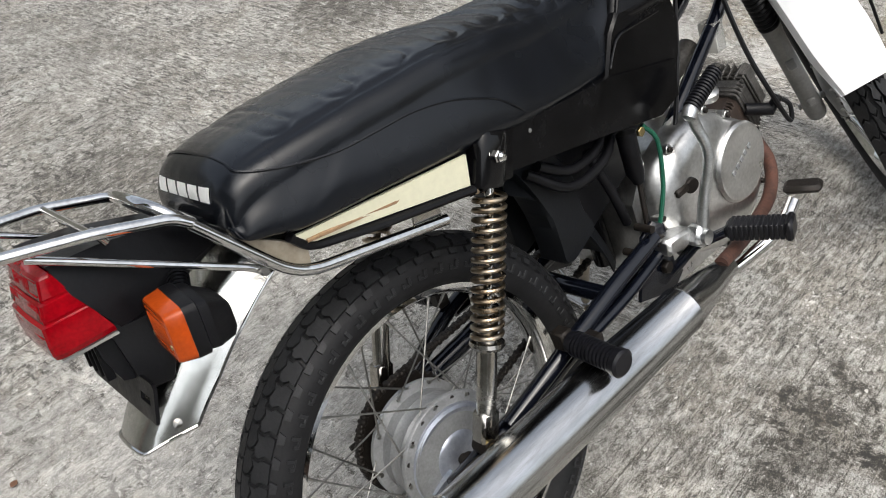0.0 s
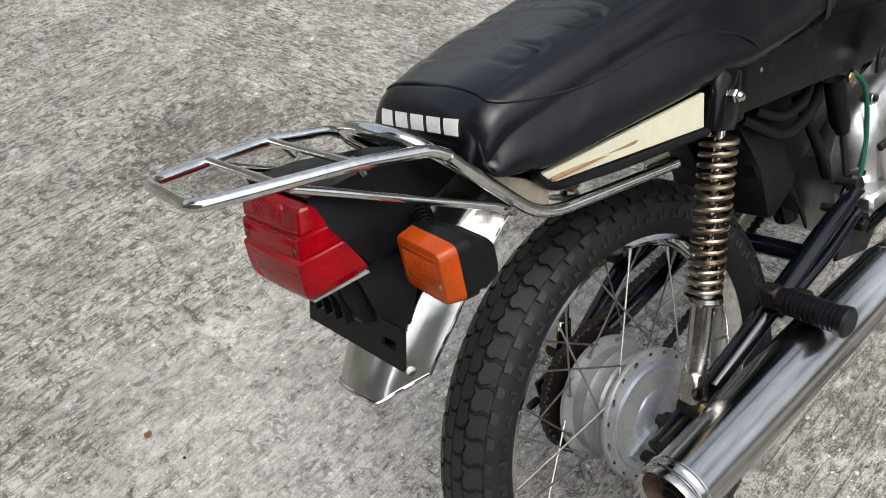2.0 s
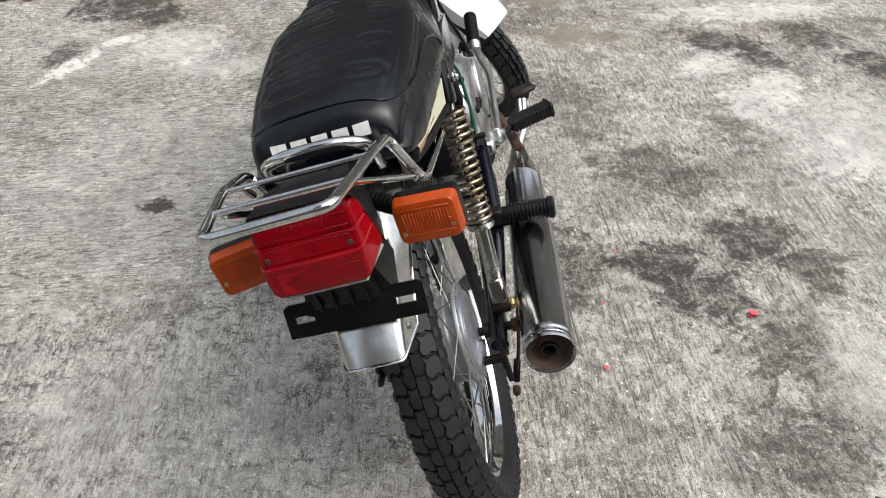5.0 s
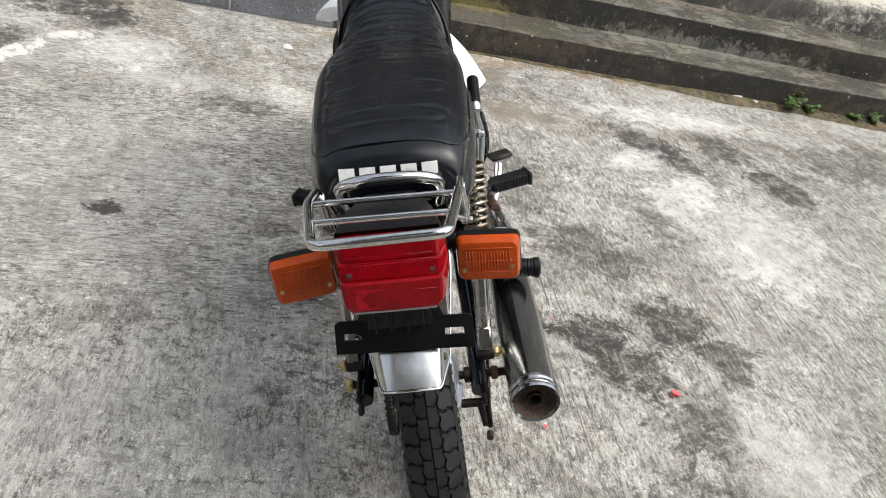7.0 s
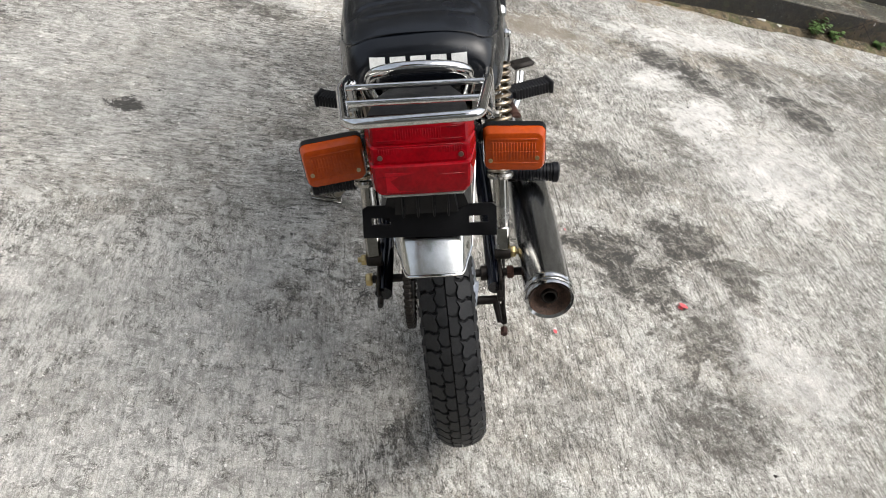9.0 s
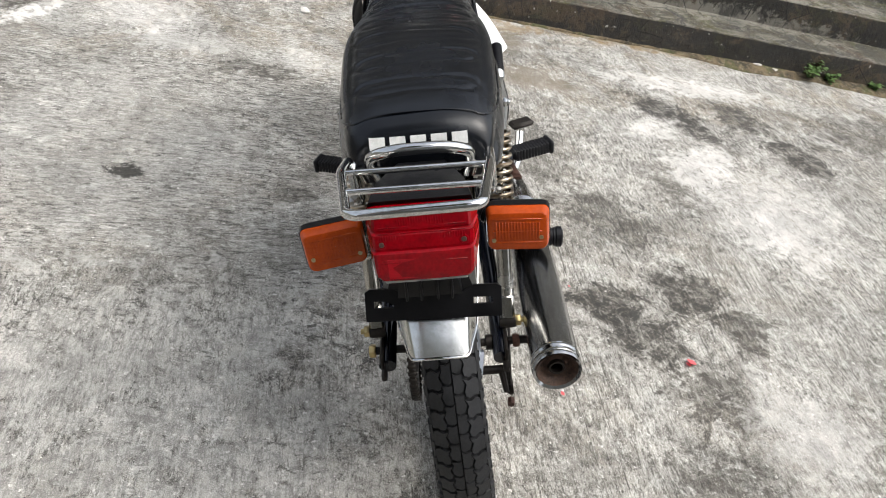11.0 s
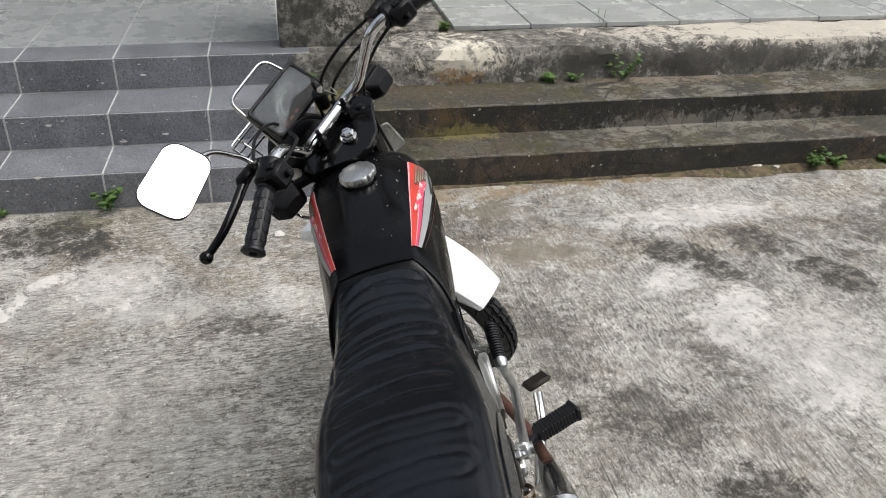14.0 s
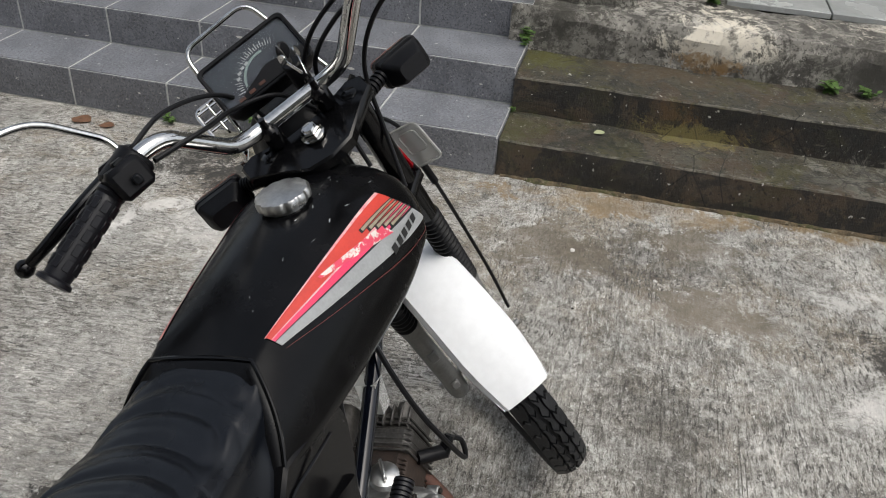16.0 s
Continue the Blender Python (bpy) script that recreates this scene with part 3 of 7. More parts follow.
def part(name, bm, mat, parent=None, label="", xf=None, angle=38):
    """Links a bmesh as one mesh object, under a thing or a part."""
    if xf is not None:
        bm.transform(xf)
    bmesh.ops.recalc_face_normals(bm, faces=bm.faces)
    me = bpy.data.meshes.new(name)
    bm.to_mesh(me)
    bm.free()
    me.shade_smooth()
    me.set_sharp_from_angle(angle=radians(angle))
    me.materials.append(mat)
    ob = new(name, me)
    while parent and parent.parent and parent.parent.parent:  # parts go two levels deep at most
        parent = parent.parent
    ob.parent = parent
    if label:
        tagged(ob, label)
    return ob


def ring_faces(bm, a, b):
    for i in range(len(a)):
        j = (i + 1) % len(a)
        bm.faces.new((a[i], a[j], b[j], b[i]))


def loft(bm, rings, caps=True):
    """Skins closed rings of points, all of one length."""
    made = [[bm.verts.new(p) for p in r] for r in rings]
    for a, b in zip(made, made[1:]):
        ring_faces(bm, a, b)
    if caps:
        bm.faces.new(made[0])
        bm.faces.new(made[-1])
    return bm


def fillet(pts, rad, n=5):
    """Rounds the corners of a line of points."""
    pts = [V(p) for p in pts]
    out = [pts[0]]
    for a, b, c in zip(pts, pts[1:], pts[2:]):
        r = min(rad, (a - b).length * 0.48, (c - b).length * 0.48)
        p, q = b + (a - b).normalized() * r, b + (c - b).normalized() * r
        out += [p.lerp(b, t).lerp(b.lerp(q, t), t) for t in (i / n for i in range(n + 1))]
    return out + [pts[-1]]


def smooth(pts, n=6):
    """A Catmull-Rom curve through the points."""
    pts = [V(p) for p in pts]
    ext = [pts[0] * 2 - pts[1]] + pts + [pts[-1] * 2 - pts[-2]]
    out = []
    for a, b, c, d in zip(ext, ext[1:], ext[2:], ext[3:]):
        for i in range(n):
            t = i / n
            out.append(0.5 * (2 * b + (c - a) * t + (2 * a - 5 * b + 4 * c - d) * t * t + (3 * b - a - 3 * c + d) * t ** 3))
    return out + [pts[-1]]


def sweep(pts, r, seg=10, bm=None, closed=False):
    """A round bar along points; r may be a list."""
    bm = bm or bmesh.new()
    pts = [V(p) for p in pts]
    rs = r if isinstance(r, (list, tuple)) else [r] * len(pts)
    n = len(pts)
    up, rings = None, []
    for i, p in enumerate(pts):
        d = (pts[(i + 1) % n] - pts[i - 1]) if closed else (pts[min(i + 1, n - 1)] - pts[max(i - 1, 0)])
        d.normalize()
        if up is None:
            up = d.orthogonal()
        up = (up - d * up.dot(d)).normalized()
        side = d.cross(up)
        rings.append([p + (up * math.cos(a) + side * math.sin(a)) * rs[i] for a in (2 * math.pi * k / seg for k in range(seg))])
    if closed:
        made = [[bm.verts.new(q) for q in ring] for ring in rings]
        for a, b in zip(made, made[1:] + made[:1]):
            ring_faces(bm, a, b)
        return bm
    return loft(bm, rings)


def lathe(prof, at, axis, seg=32, bm=None, close=False):
    """Turns (radius, height) pairs round an axis through at."""
    bm = bm or bmesh.new()
    q = V(axis).normalized().to_track_quat("Z", "X")
    rings = [[V(at) + q @ V((max(r, 1e-4) * math.cos(a), max(r, 1e-4) * math.sin(a), h)) for a in (2 * math.pi * k / seg for k in range(seg))] for r, h in prof]
    if close:
        made = [[bm.verts.new(p) for p in ring] for ring in rings]
        for a, b in zip(made, made[1:] + made[:1]):
            ring_faces(bm, a, b)
        return bm
    return loft(bm, rings)


def rod(a, b, r, r2=None, seg=12, bm=None, bev=0.0):
    """A round bar from a to b, its ends chamfered by bev."""
    a, b = V(a), V(b)
    h, r2 = (b - a).length, r if r2 is None else r2
    prof = [(r - bev, 0), (r, bev), (r2, h - bev), (r2 - bev, h)] if bev else [(r, 0), (r2, h)]
    return lathe(prof, a, b - a, seg, bm)


def hull(pts, bm=None):
    bm = bm or bmesh.new()
    vs = [bm.verts.new(p) for p in pts]
    got = bmesh.ops.convex_hull(bm, input=vs)
    bmesh.ops.delete(bm, geom=[v for v in got["geom_interior"] if isinstance(v, bmesh.types.BMVert)], context="VERTS")
    return bm


def box(c, size, m=None, bev=0.002, bm=None):
    """A box with chamfered edges; m turns it about its middle."""
    pts, m = [], (m or Matrix()).to_3x3()
    h = [s / 2 for s in size]
    bev = min(bev, min(h) * 0.9)
    for sx in (-1, 1):
        for sy in (-1, 1):
            for sz in (-1, 1):
                for k in range(3):
                    p = V((sx * (h[0] - bev), sy * (h[1] - bev), sz * (h[2] - bev)))
                    p[k] = (sx, sy, sz)[k] * h[k]
                    pts.append(V(c) + m @ p)
    return hull(pts, bm)


def slab(outline, back, bm=None, bev=0.0):
    """A flat outline given depth by the vector back; with bev, its front rim is chamfered."""
    bm = bm or bmesh.new()
    outline, back = [V(p) for p in outline], V(back)
    if bev:
        c = sum(outline, V()) / len(outline)
        rings = [[p + (c - p).normalized() * bev for p in outline], [p + back.normalized() * bev for p in outline], [p + back for p in outline]]
    else:
        rings = [outline, [p + back for p in outline]]
    return loft(bm, rings)


def hexnut(at, axis, r, h, bm=None):
    return lathe([(r * 0.9, 0), (r, h * 0.15), (r, h * 0.8), (r * 0.85, h)], at, axis, 6, bm)


def turn(axis, degrees):
    return Matrix.Rotation(radians(degrees), 4, axis)


def rounded(w, h, r, n=4):
    """The outline of a rounded rectangle about 0, as (a, b) pairs."""
    out = []
    for cx, cy, a0 in ((w / 2 - r, h / 2 - r, 0), (-w / 2 + r, h / 2 - r, 90), (-w / 2 + r, -h / 2 + r, 180), (w / 2 - r, -h / 2 + r, 270)):
        out += [(cx + r * math.cos(radians(a0 + 90 * i / n)), cy + r * math.sin(radians(a0 + 90 * i / n))) for i in range(n + 1)]
    return out


# ---- ground and steps ----
def ground():
    bm = bmesh.new()
    bmesh.ops.create_grid(bm, x_segments=60, y_segments=60, size=60)
    ob = part("ground", bm, GROUND)
    tagged(ob, "weathered grey broomed concrete yard with dark stains", "ground", kind="structure")


S_YAW = radians(-2.6)
S_N, S_S = V((math.cos(S_YAW), math.sin(S_YAW), 0)), V((-math.sin(S_YAW), math.cos(S_YAW), 0))


def st(n, s, z):
    """A point of the steps: n into the building, s along the flight, z up."""
    return S_N * n + S_S * s + V((0, 0, z))


RISER = [(2.50, 0.0, 0.155), (2.785, 0.155, 0.30), (3.085, 0.30, 0.445)]
END = 0.22


def step_box(n0, n1, s0, s1, z0, z1, bev=0.004, bm=None):
    pts = []
    for n in (n0, n1):
        for s in (s0, s1):
            for z in (z0, z1):
                for k in range(3):
                    d = [bev if n == n0 else -bev, bev if s == s0 else -bev, bev if z == z0 else -bev]
                    d[k] = 0
                    pts.append(st(n + d[0], s + d[1], z + d[2]))
    return hull(pts, bm)


def worn_block(profile, s0, s1, cuts, rough, name, mat, label):
    """A long block of cast concrete whose profile (n, z) wavers along its length."""
    bm = bmesh.new()
    rings = []
    for i in range(cuts + 1):
        s = s0 + (s1 - s0) * i / cuts
        ring = []
        for n, z, keep in profile:
            d = 0 if keep else rough
            ring.append(st(n + d * noise.noise((n * 9, s * 4.0, z * 9)) + d * 0.5 * noise.noise((n * 30, s * 17, 3 + z * 30)), s, z + d * 0.7 * noise.noise((7 + n * 9, s * 5.0, z * 9)) + d * 0.4 * noise.noise((n * 20, s * 21, z * 20))))
        rings.append(ring)
    loft(bm, rings)
    ob = part(name, bm, mat, angle=32)
    return tagged(ob, label, "steps", kind="structure")


def densify(profile, gap=0.03):
    out = []
    for (n0, z0, k0), (n1, z1, k1) in zip(profile, profile[1:] + profile[:1]):
        m = 1 if (k0 and k1) else max(1, int(math.hypot(n1 - n0, z1 - z0) / gap))
        for i in range(m):
            t = i / m
            out.append((n0 + (n1 - n0) * t, z0 + (z1 - z0) * t, k0 if i == 0 else k0 and k1))
    return out


def steps():
    tiled = step_box(2.5025, 5.6, END + 0.003, 5.2, -0.05, 0.1528, 0.001)
    step_box(2.7875, 5.6, END + 0.003, 5.2, 0.1, 0.2978, 0.001, bm=tiled)
    step_box(3.0875, 5.6, END + 0.003, 5.2, 0.25, 0.4428, 0.001, bm=tiled)
    bed = tagged(part("tiled_steps", tiled, GROUT), "three entrance steps clad in charcoal tiles with pale joints", "steps", kind="structure")
    base = 0.665
    joints = [END] + [base + 0.4 * k for k in range(12)]
    for s0, s1 in zip(joints, joints[1:]):
        g = 0.0038
        for k, (n, z0, z1) in enumerate(RISER):
            part("tile", step_box(n, n + 0.009, s0 + g, s1 - g, z0 + 0.003, z1 - 0.005, 0.0015), TILE, bed)
            back = RISER[k + 1][0] if k < 2 else 3.30
            part("tile", step_box(n + 0.003, back - 0.002, s0 + g, s1 - g, z1 - 0.009, z1, 0.0015), TILE, bed)
    for k, (n, z0, z1) in enumerate(RISER):
        back = RISER[k + 1][0] if k < 2 else 3.16
        part("tile", step_box(n + 0.002, back, END, END + 0.011, z0 + 0.004, z1 - 0.011, 0.0015), TILE, bed)
    # the pale floor behind the nosing
    floor = step_box(3.305, 7.5, 0.36, 5.2, 0.36, 0.436)
    slab_ob = tagged(part("porch_floor", floor, GROUT), "pale grey glazed tile floor of the porch", "floor", kind="structure")
    for i in range(11):
        for j in range(10):
            s0, n0 = base - 0.4 + 0.4 * i, 3.305 + 0.4 * j
            part("tile", step_box(n0 + 0.0015, n0 + 0.3985, max(s0, 0.36) + 0.0015, s0 + 0.3985, 0.43, 0.444, 0.001), FLOOR_TILE, slab_ob)
    # cast concrete flight
    s0, s1 = -5.5, END - 0.002
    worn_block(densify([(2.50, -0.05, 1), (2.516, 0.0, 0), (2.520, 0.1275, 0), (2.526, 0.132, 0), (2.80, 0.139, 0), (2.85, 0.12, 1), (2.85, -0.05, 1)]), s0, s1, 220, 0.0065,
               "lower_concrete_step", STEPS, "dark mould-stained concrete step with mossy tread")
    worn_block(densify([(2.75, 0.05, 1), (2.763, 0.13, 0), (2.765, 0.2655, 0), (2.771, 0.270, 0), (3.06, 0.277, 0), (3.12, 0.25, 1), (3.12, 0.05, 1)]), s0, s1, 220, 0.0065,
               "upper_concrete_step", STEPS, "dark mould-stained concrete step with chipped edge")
    worn_block(densify([(3.04, 0.2, 1), (3.055, 0.268, 0), (3.062, 0.40, 0), (3.085, 0.436, 0), (3.16, 0.446, 0), (3.395, 0.442, 0), (3.46, 0.40, 1), (3.46, 0.2, 1)]), s0, 0.30, 180, 0.016,
               "plastered_plinth", PLASTER, "plastered porch edge with flaking lime wash and mould")
    bed2 = tagged(part("porch_platform", step_box(3.44, 7.5, -5.5, 0.36, 0.2, 0.437), PLASTER), "concrete bed of the porch floor", "floor", kind="structure")
    for i in range(13):
        for j in range(10):
            s1_, n0 = -0.50 - 0.4 * i, 3.40 + 0.4 * j
            part("tile", step_box(n0 + 0.0035, n0 + 0.3965, s1_ - 0.3965, s1_ - 0.0035, 0.438, 0.462, 0.0025), WHITE_TILE, bed2)
    # column
    bm = bmesh.new()
    rings = []
    for i in range(60):
        z = 0.25 + 4.0 * i / 59
        ring = []
        for a, b in rounded(0.46, 0.51, 0.02, 3):
            w = 0.006 * noise.noise((a * 12, b * 12, z * 6)) + (0.012 if z < 0.5 else 0) * noise.noise((a * 25, b * 25, z * 22))
            ring.append(st(3.395 + a * (1 + w * 3), 0.097 + b * (1 + w * 3), z))
        rings.append(ring)
    tagged(part("porch_column", loft(bm, rings), PLASTER), "square porch column with stained flaking plaster", "column", kind="structure")
    # plain back wall of the porch: unseen, added to block sky and be reflected
    tagged(part("unseen_porch_wall", step_box(7.5, 7.7, -7.5, 7.2, 0.0, 6.5), PLASTER), "plain plastered wall added out of view behind the porch", "wall", kind="structure")


# ---- motorcycle: x ahead from the rear axle, y to its left, z up from the tyre's foot ----
BIKE = new("motorcycle")
BIKE.matrix_world = Matrix.Translation((-0.0458, -0.0063, 0)) @ turn("Z", -5.56) @ turn("X", -17.03)
tagged(BIKE, "small black motorcycle with chrome rack leaning on its side stand", "motorcycle")
AXLE = V((0, 0, 0.315))
HEADSET = V((0.872, 0, 0.951))
RAKE = 28.0
STEER_AXIS = V((-math.sin(radians(RAKE)), 0, math.cos(radians(RAKE))))
STEER = Matrix.Translation(HEADSET) @ Matrix.Rotation(radians(45), 4, STEER_AXIS) @ Matrix.Translation(-HEADSET)
FRONT_AXLE = V((1.245, 0, 0.298))


# seat -------------------------------------------------------------------
SEAT = [  # x, top, half width at the shoulder, half width below, lower edge
    (-0.158, 0.800, 0.080, 0.083, 0.778), (-0.1565, 0.811, 0.087, 0.090, 0.771), (-0.153, 0.8215, 0.0915, 0.095, 0.766), (-0.147, 0.8305, 0.0945, 0.099, 0.762), (-0.138, 0.8375, 0.097, 0.102, 0.759), (-0.126, 0.8425, 0.099, 0.105, 0.756),
    (-0.09, 0.8475, 0.104, 0.110, 0.745), (0.0, 0.852, 0.1125, 0.119, 0.737), (0.13, 0.853, 0.116, 0.126, 0.724), (0.21, 0.846, 0.112, 0.127, 0.712), (0.30, 0.833, 0.101, 0.119, 0.700), (0.40, 0.830, 0.090, 0.106, 0.690),
    (0.46, 0.836, 0.086, 0.097, 0.745), (0.52, 0.846, 0.082, 0.086, 0.790), (0.555, 0.850, 0.078, 0.078, 0.81)]
ROUND = 3.3  # how square the seat's shoulder is
FINGERS = [(-0.058, 0.004, 0.018), (0.026, 0.006, 0.019), (0.108, 0.010, 0.019), (0.188, 0.014, 0.019), (0.262, 0.020, 0.020), (0.338, 0.026, 0.021), (0.418, 0.030, 0.022), (0.490, 0.030, 0.016)]


def hermite(table, x):
    """Smooth values through the rows of a table that begins with x, with no overshoot at its steps."""
    if x <= table[0][0]:
        return list(table[0][1:])
    if x >= table[-1][0]:
        return list(table[-1][1:])
    i = next(k for k in range(len(table) - 1) if x <= table[k + 1][0])
    a, b = table[i], table[i + 1]
    h, out = b[0] - a[0], []
    t = (x - a[0]) / h
    for c in range(1, len(a)):
        g = (b[c] - a[c]) / h
        def slope(k):
            if k <= 0 or k >= len(table) - 1:
                return g
            l, r = (table[k][c] - table[k - 1][c]) / (table[k][0] - table[k - 1][0]), (table[k + 1][c] - table[k][c]) / (table[k + 1][0] - table[k][0])
            return 0 if l * r <= 0 else 2 * l * r / (l + r)
        m0, m1 = slope(i) * h, slope(i + 1) * h
        out.append(a[c] * (2 * t ** 3 - 3 * t * t + 1) + m0 * (t ** 3 - 2 * t * t + t) + b[c] * (3 * t * t - 2 * t ** 3) + m1 * (t ** 3 - t * t))
    return out


def shoulder_table(n=240):
    """Points of the rounded shoulder at even steps along its length."""
    pts = [(math.sin(a) ** (2 / ROUND), math.cos(a) ** (2 / ROUND)) for a in (math.pi / 2 * k / 2000 for k in range(2001))]
    run = [0.0]
    for (y0, z0), (y1, z1) in zip(pts, pts[1:]):
        run.append(run[-1] + math.hypot((y1 - y0) * 0.11, (z1 - z0) * 0.045))
    out, k = [], 0
    for i in range(n + 1):
        while k < 1999 and run[k + 1] < run[-1] * i / n:
            k += 1
        out.append(pts[k + 1 if i else 0])
    return out


SHOULDER = shoulder_table()


def seat_point(x, v):
    """v runs from -1 (lower right edge) over 0 (middle of the top) to 1."""
    top, a, b, low = hermite(SEAT, x)
    s, t = (1 if v >= 0 else -1), abs(v)
    mid = max(top - 0.045, low + 0.3 * (top - low))
    if t < 0.66:
        f, g = SHOULDER[min(240, int(t / 0.66 * 240 + 0.5))]
        return V((x, s * a * f, mid + (top - mid) * g - 0.003 * f * f * g))
    w = (t - 0.66) / 0.34
    y = a + (b - a) * w * w * (3 - 2 * w) + 0.0045 * math.sin(math.pi * w) - (0.010 * ((w - 0.85) / 0.15) ** 2 if w > 0.85 else 0)
    return V((x, s * y, mid - (mid - low) * w))


def seat_skin(y, z):
    """The x at which the seat's tail has the height z, at y off its middle."""
    lo, hi = -0.158, -0.10
    for _ in range(30):
        x = (lo + hi) / 2
        top, a, b, low = hermite(SEAT, x)
        mid = max(top - 0.045, low + 0.3 * (top - low))
        f = min(1, abs(y) / a)
        if mid + (top - mid) * (1 - f ** ROUND) ** (1 / ROUND) < z:
            lo = x
        else:
            hi = x
    return (lo + hi) / 2


def side_v(x, z):
    """The v of the seat's right flank at the height z."""
    return -min((abs(seat_point(x, -v / 400).z - z), v / 400) for v in range(100, 400))[1]


def seat():
    xs = [-0.158, -0.1575, -0.1567, -0.1555, -0.154, -0.152, -0.1495, -0.147, -0.144, -0.141, -0.138, -0.135, -0.132, -0.1295, -0.127] + [-0.125 + 0.68 * i / 340 for i in range(341)]
    vs = [-1 + 2 * j / 150 for j in range(151)]
    bm = bmesh.new()
    rings = []
    def groove(d, w, dep):
        """A sewn line: a narrow valley with a soft swelling on both sides."""
        return -dep * math.exp(-(d / w) ** 2) + 0.5 * dep * math.exp(-((abs(d) - 2.6 * w) / (1.6 * w)) ** 2)
    for x in xs:
        ring = []
        half = hermite(SEAT, x)[1]
        hw = half * (0.80 if x < 0.25 else 0.80 + 0.10 * min(1, (x - 0.25) / 0.1))
        for v in vs:
            p = seat_point(x, v)
            y, dz = p.y, 0.0
            if abs(v) < 0.62 and x > -0.122:
                ease = min(1, (0.62 - abs(v)) / 0.08)
                # a welt along both sides of the padded panel
                wave = 0.003 * noise.noise((x * 9, 2, 0))
                dz += ease * groove(abs(y) - hw - 0.004 - wave, 0.0032, 0.0012 if x < 0.28 else 0.0024) * min(1, (x + 0.122) / 0.03)
                for k, (c, bow, h) in enumerate(FINGERS):
                    if abs(x - c - bow * 0.5) > 0.10:
                        continue
                    line = c + bow * (1 - (y / hw) ** 2) - 0.5 * bow - 0.07 * y * (1 if k % 2 else 0.3) + 0.003 * noise.noise((k * 3.1, y * 18, 0))
                    q = abs(y) - (hw - h - 0.004)
                    d = (math.hypot(x - line, q) if q > 0 else abs(x - line)) - h
                    if abs(d) > 0.022:
                        continue
                    u = abs(y) / hw
                    front = min(1, max(0, (c - 0.12) / 0.16))
                    strong = (0.0019 + 0.0007 * front) * (1.0 + 0.55 * noise.noise((k * 5.7, y * 16, 4)))
                    strong *= max(0.30 + 0.55 * front, min(1, u * 1.5 - 0.25))
                    lead = (1.0 if q < 0 else 0.7) if x > line else 0.55 + 0.3 * noise.noise((k * 1.7, y * 12, 9))
                    dz += ease * lead * groove(d, 0.0042 + 0.0014 * front, strong)
            wr = 0.0013 * noise.noise((x * 8, v * 3, 1)) + 0.0004 * noise.noise((x * 26, v * 9, 2))
            if abs(v) > 0.45 and x < 0.14:  # slack folds about the rear corners
                fold = noise.noise((x * 24 - p.z * 30, p.z * 16, 6 + (3 if v > 0 else 0)))
                wr += 0.0015 * (max(0, fold) ** 1.3) * min(1, (abs(v) - 0.45) / 0.2) * min(1, (0.14 - x) / 0.08) * min(1, (x + 0.158) / 0.02)
            side = min(1, max(0, (abs(v) - 0.5) / 0.16))
            ring.append(p + V((0, (1 if v > 0 else -1) * wr * side, dz + wr * (1 - side))))
        rings.append(ring)
    # close the tail
    c0 = sum(rings[0], V()) / len(rings[0])
    first = rings[0]
    for k, d in ((0.95, -0.0004), (0.80, -0.0008), (0.45, -0.0010)):
        rings.insert(0, [c0 + (p - c0) * k + V((d, 0, 0)) for p in first])
    loft(bm, rings)
    ob = part("seat", bm, LEATHER, BIKE, "long black leatherette dual seat with pleats and wrinkles", angle=75)
    # sewn seam over the tail and along the flanks
    flank = [(x, side_v(x, z)) for x, z in ((0.243, 0.704), (0.222, 0.735), (0.195, 0.760), (0.165, 0.775), (0.125, 0.790), (0.077, 0.799), (0.03, 0.801), (-0.022, 0.803), (-0.070, 0.812), (-0.107, 0.823))]
    right = [seat_point(x, v) + V((0, -0.0004, 0.0003)) for x, v in flank]
    over = [seat_point(-0.1255, v) + V((-0.0003, 0, 0.0005)) for v in (-0.46, -0.36, -0.24, -0.12, 0, 0.12, 0.24, 0.36, 0.46)]
    line = smooth(right + over + [V((p.x, -p.y, p.z)) for p in reversed(right)], 6)
    part("seam", sweep(line, 0.0017, 6), LEATHER, ob, "black stitched piping")
    # maker's name on the tail, as five plain blocks
    for k in range(5):
        y0 = 0.0650 - 0.0268 * k
        rows = [[V((seat_skin(y, z) - 0.0009, y, z + 0.0004)) for y in (y0, y0 - 0.005, y0 - 0.010, y0 - 0.015, y0 - 0.0205)] for z in (0.8075, 0.812, 0.817, 0.8225)]
        part("white_print", sheet(rows, 0.0007), PRINT, ob, "white printed blocks on the seat tail" if k == 0 else "")


# tank -------------------------------------------------------------------
TANK = [  # x, ridge height, shoulder y and z, flank foot y and z
    (0.515, 0.850, 0.064, 0.846, 0.108, 0.745), (0.545, 0.857, 0.068, 0.853, 0.112, 0.742), (0.62, 0.880, 0.077, 0.863, 0.119, 0.740), (0.72, 0.901, 0.087, 0.874, 0.125, 0.745),
    (0.80, 0.911, 0.095, 0.881, 0.129, 0.758), (0.86, 0.906, 0.098, 0.878, 0.128, 0.776), (0.90, 0.890, 0.086, 0.866, 0.112, 0.79), (0.916, 0.872, 0.066, 0.852, 0.086, 0.80)]


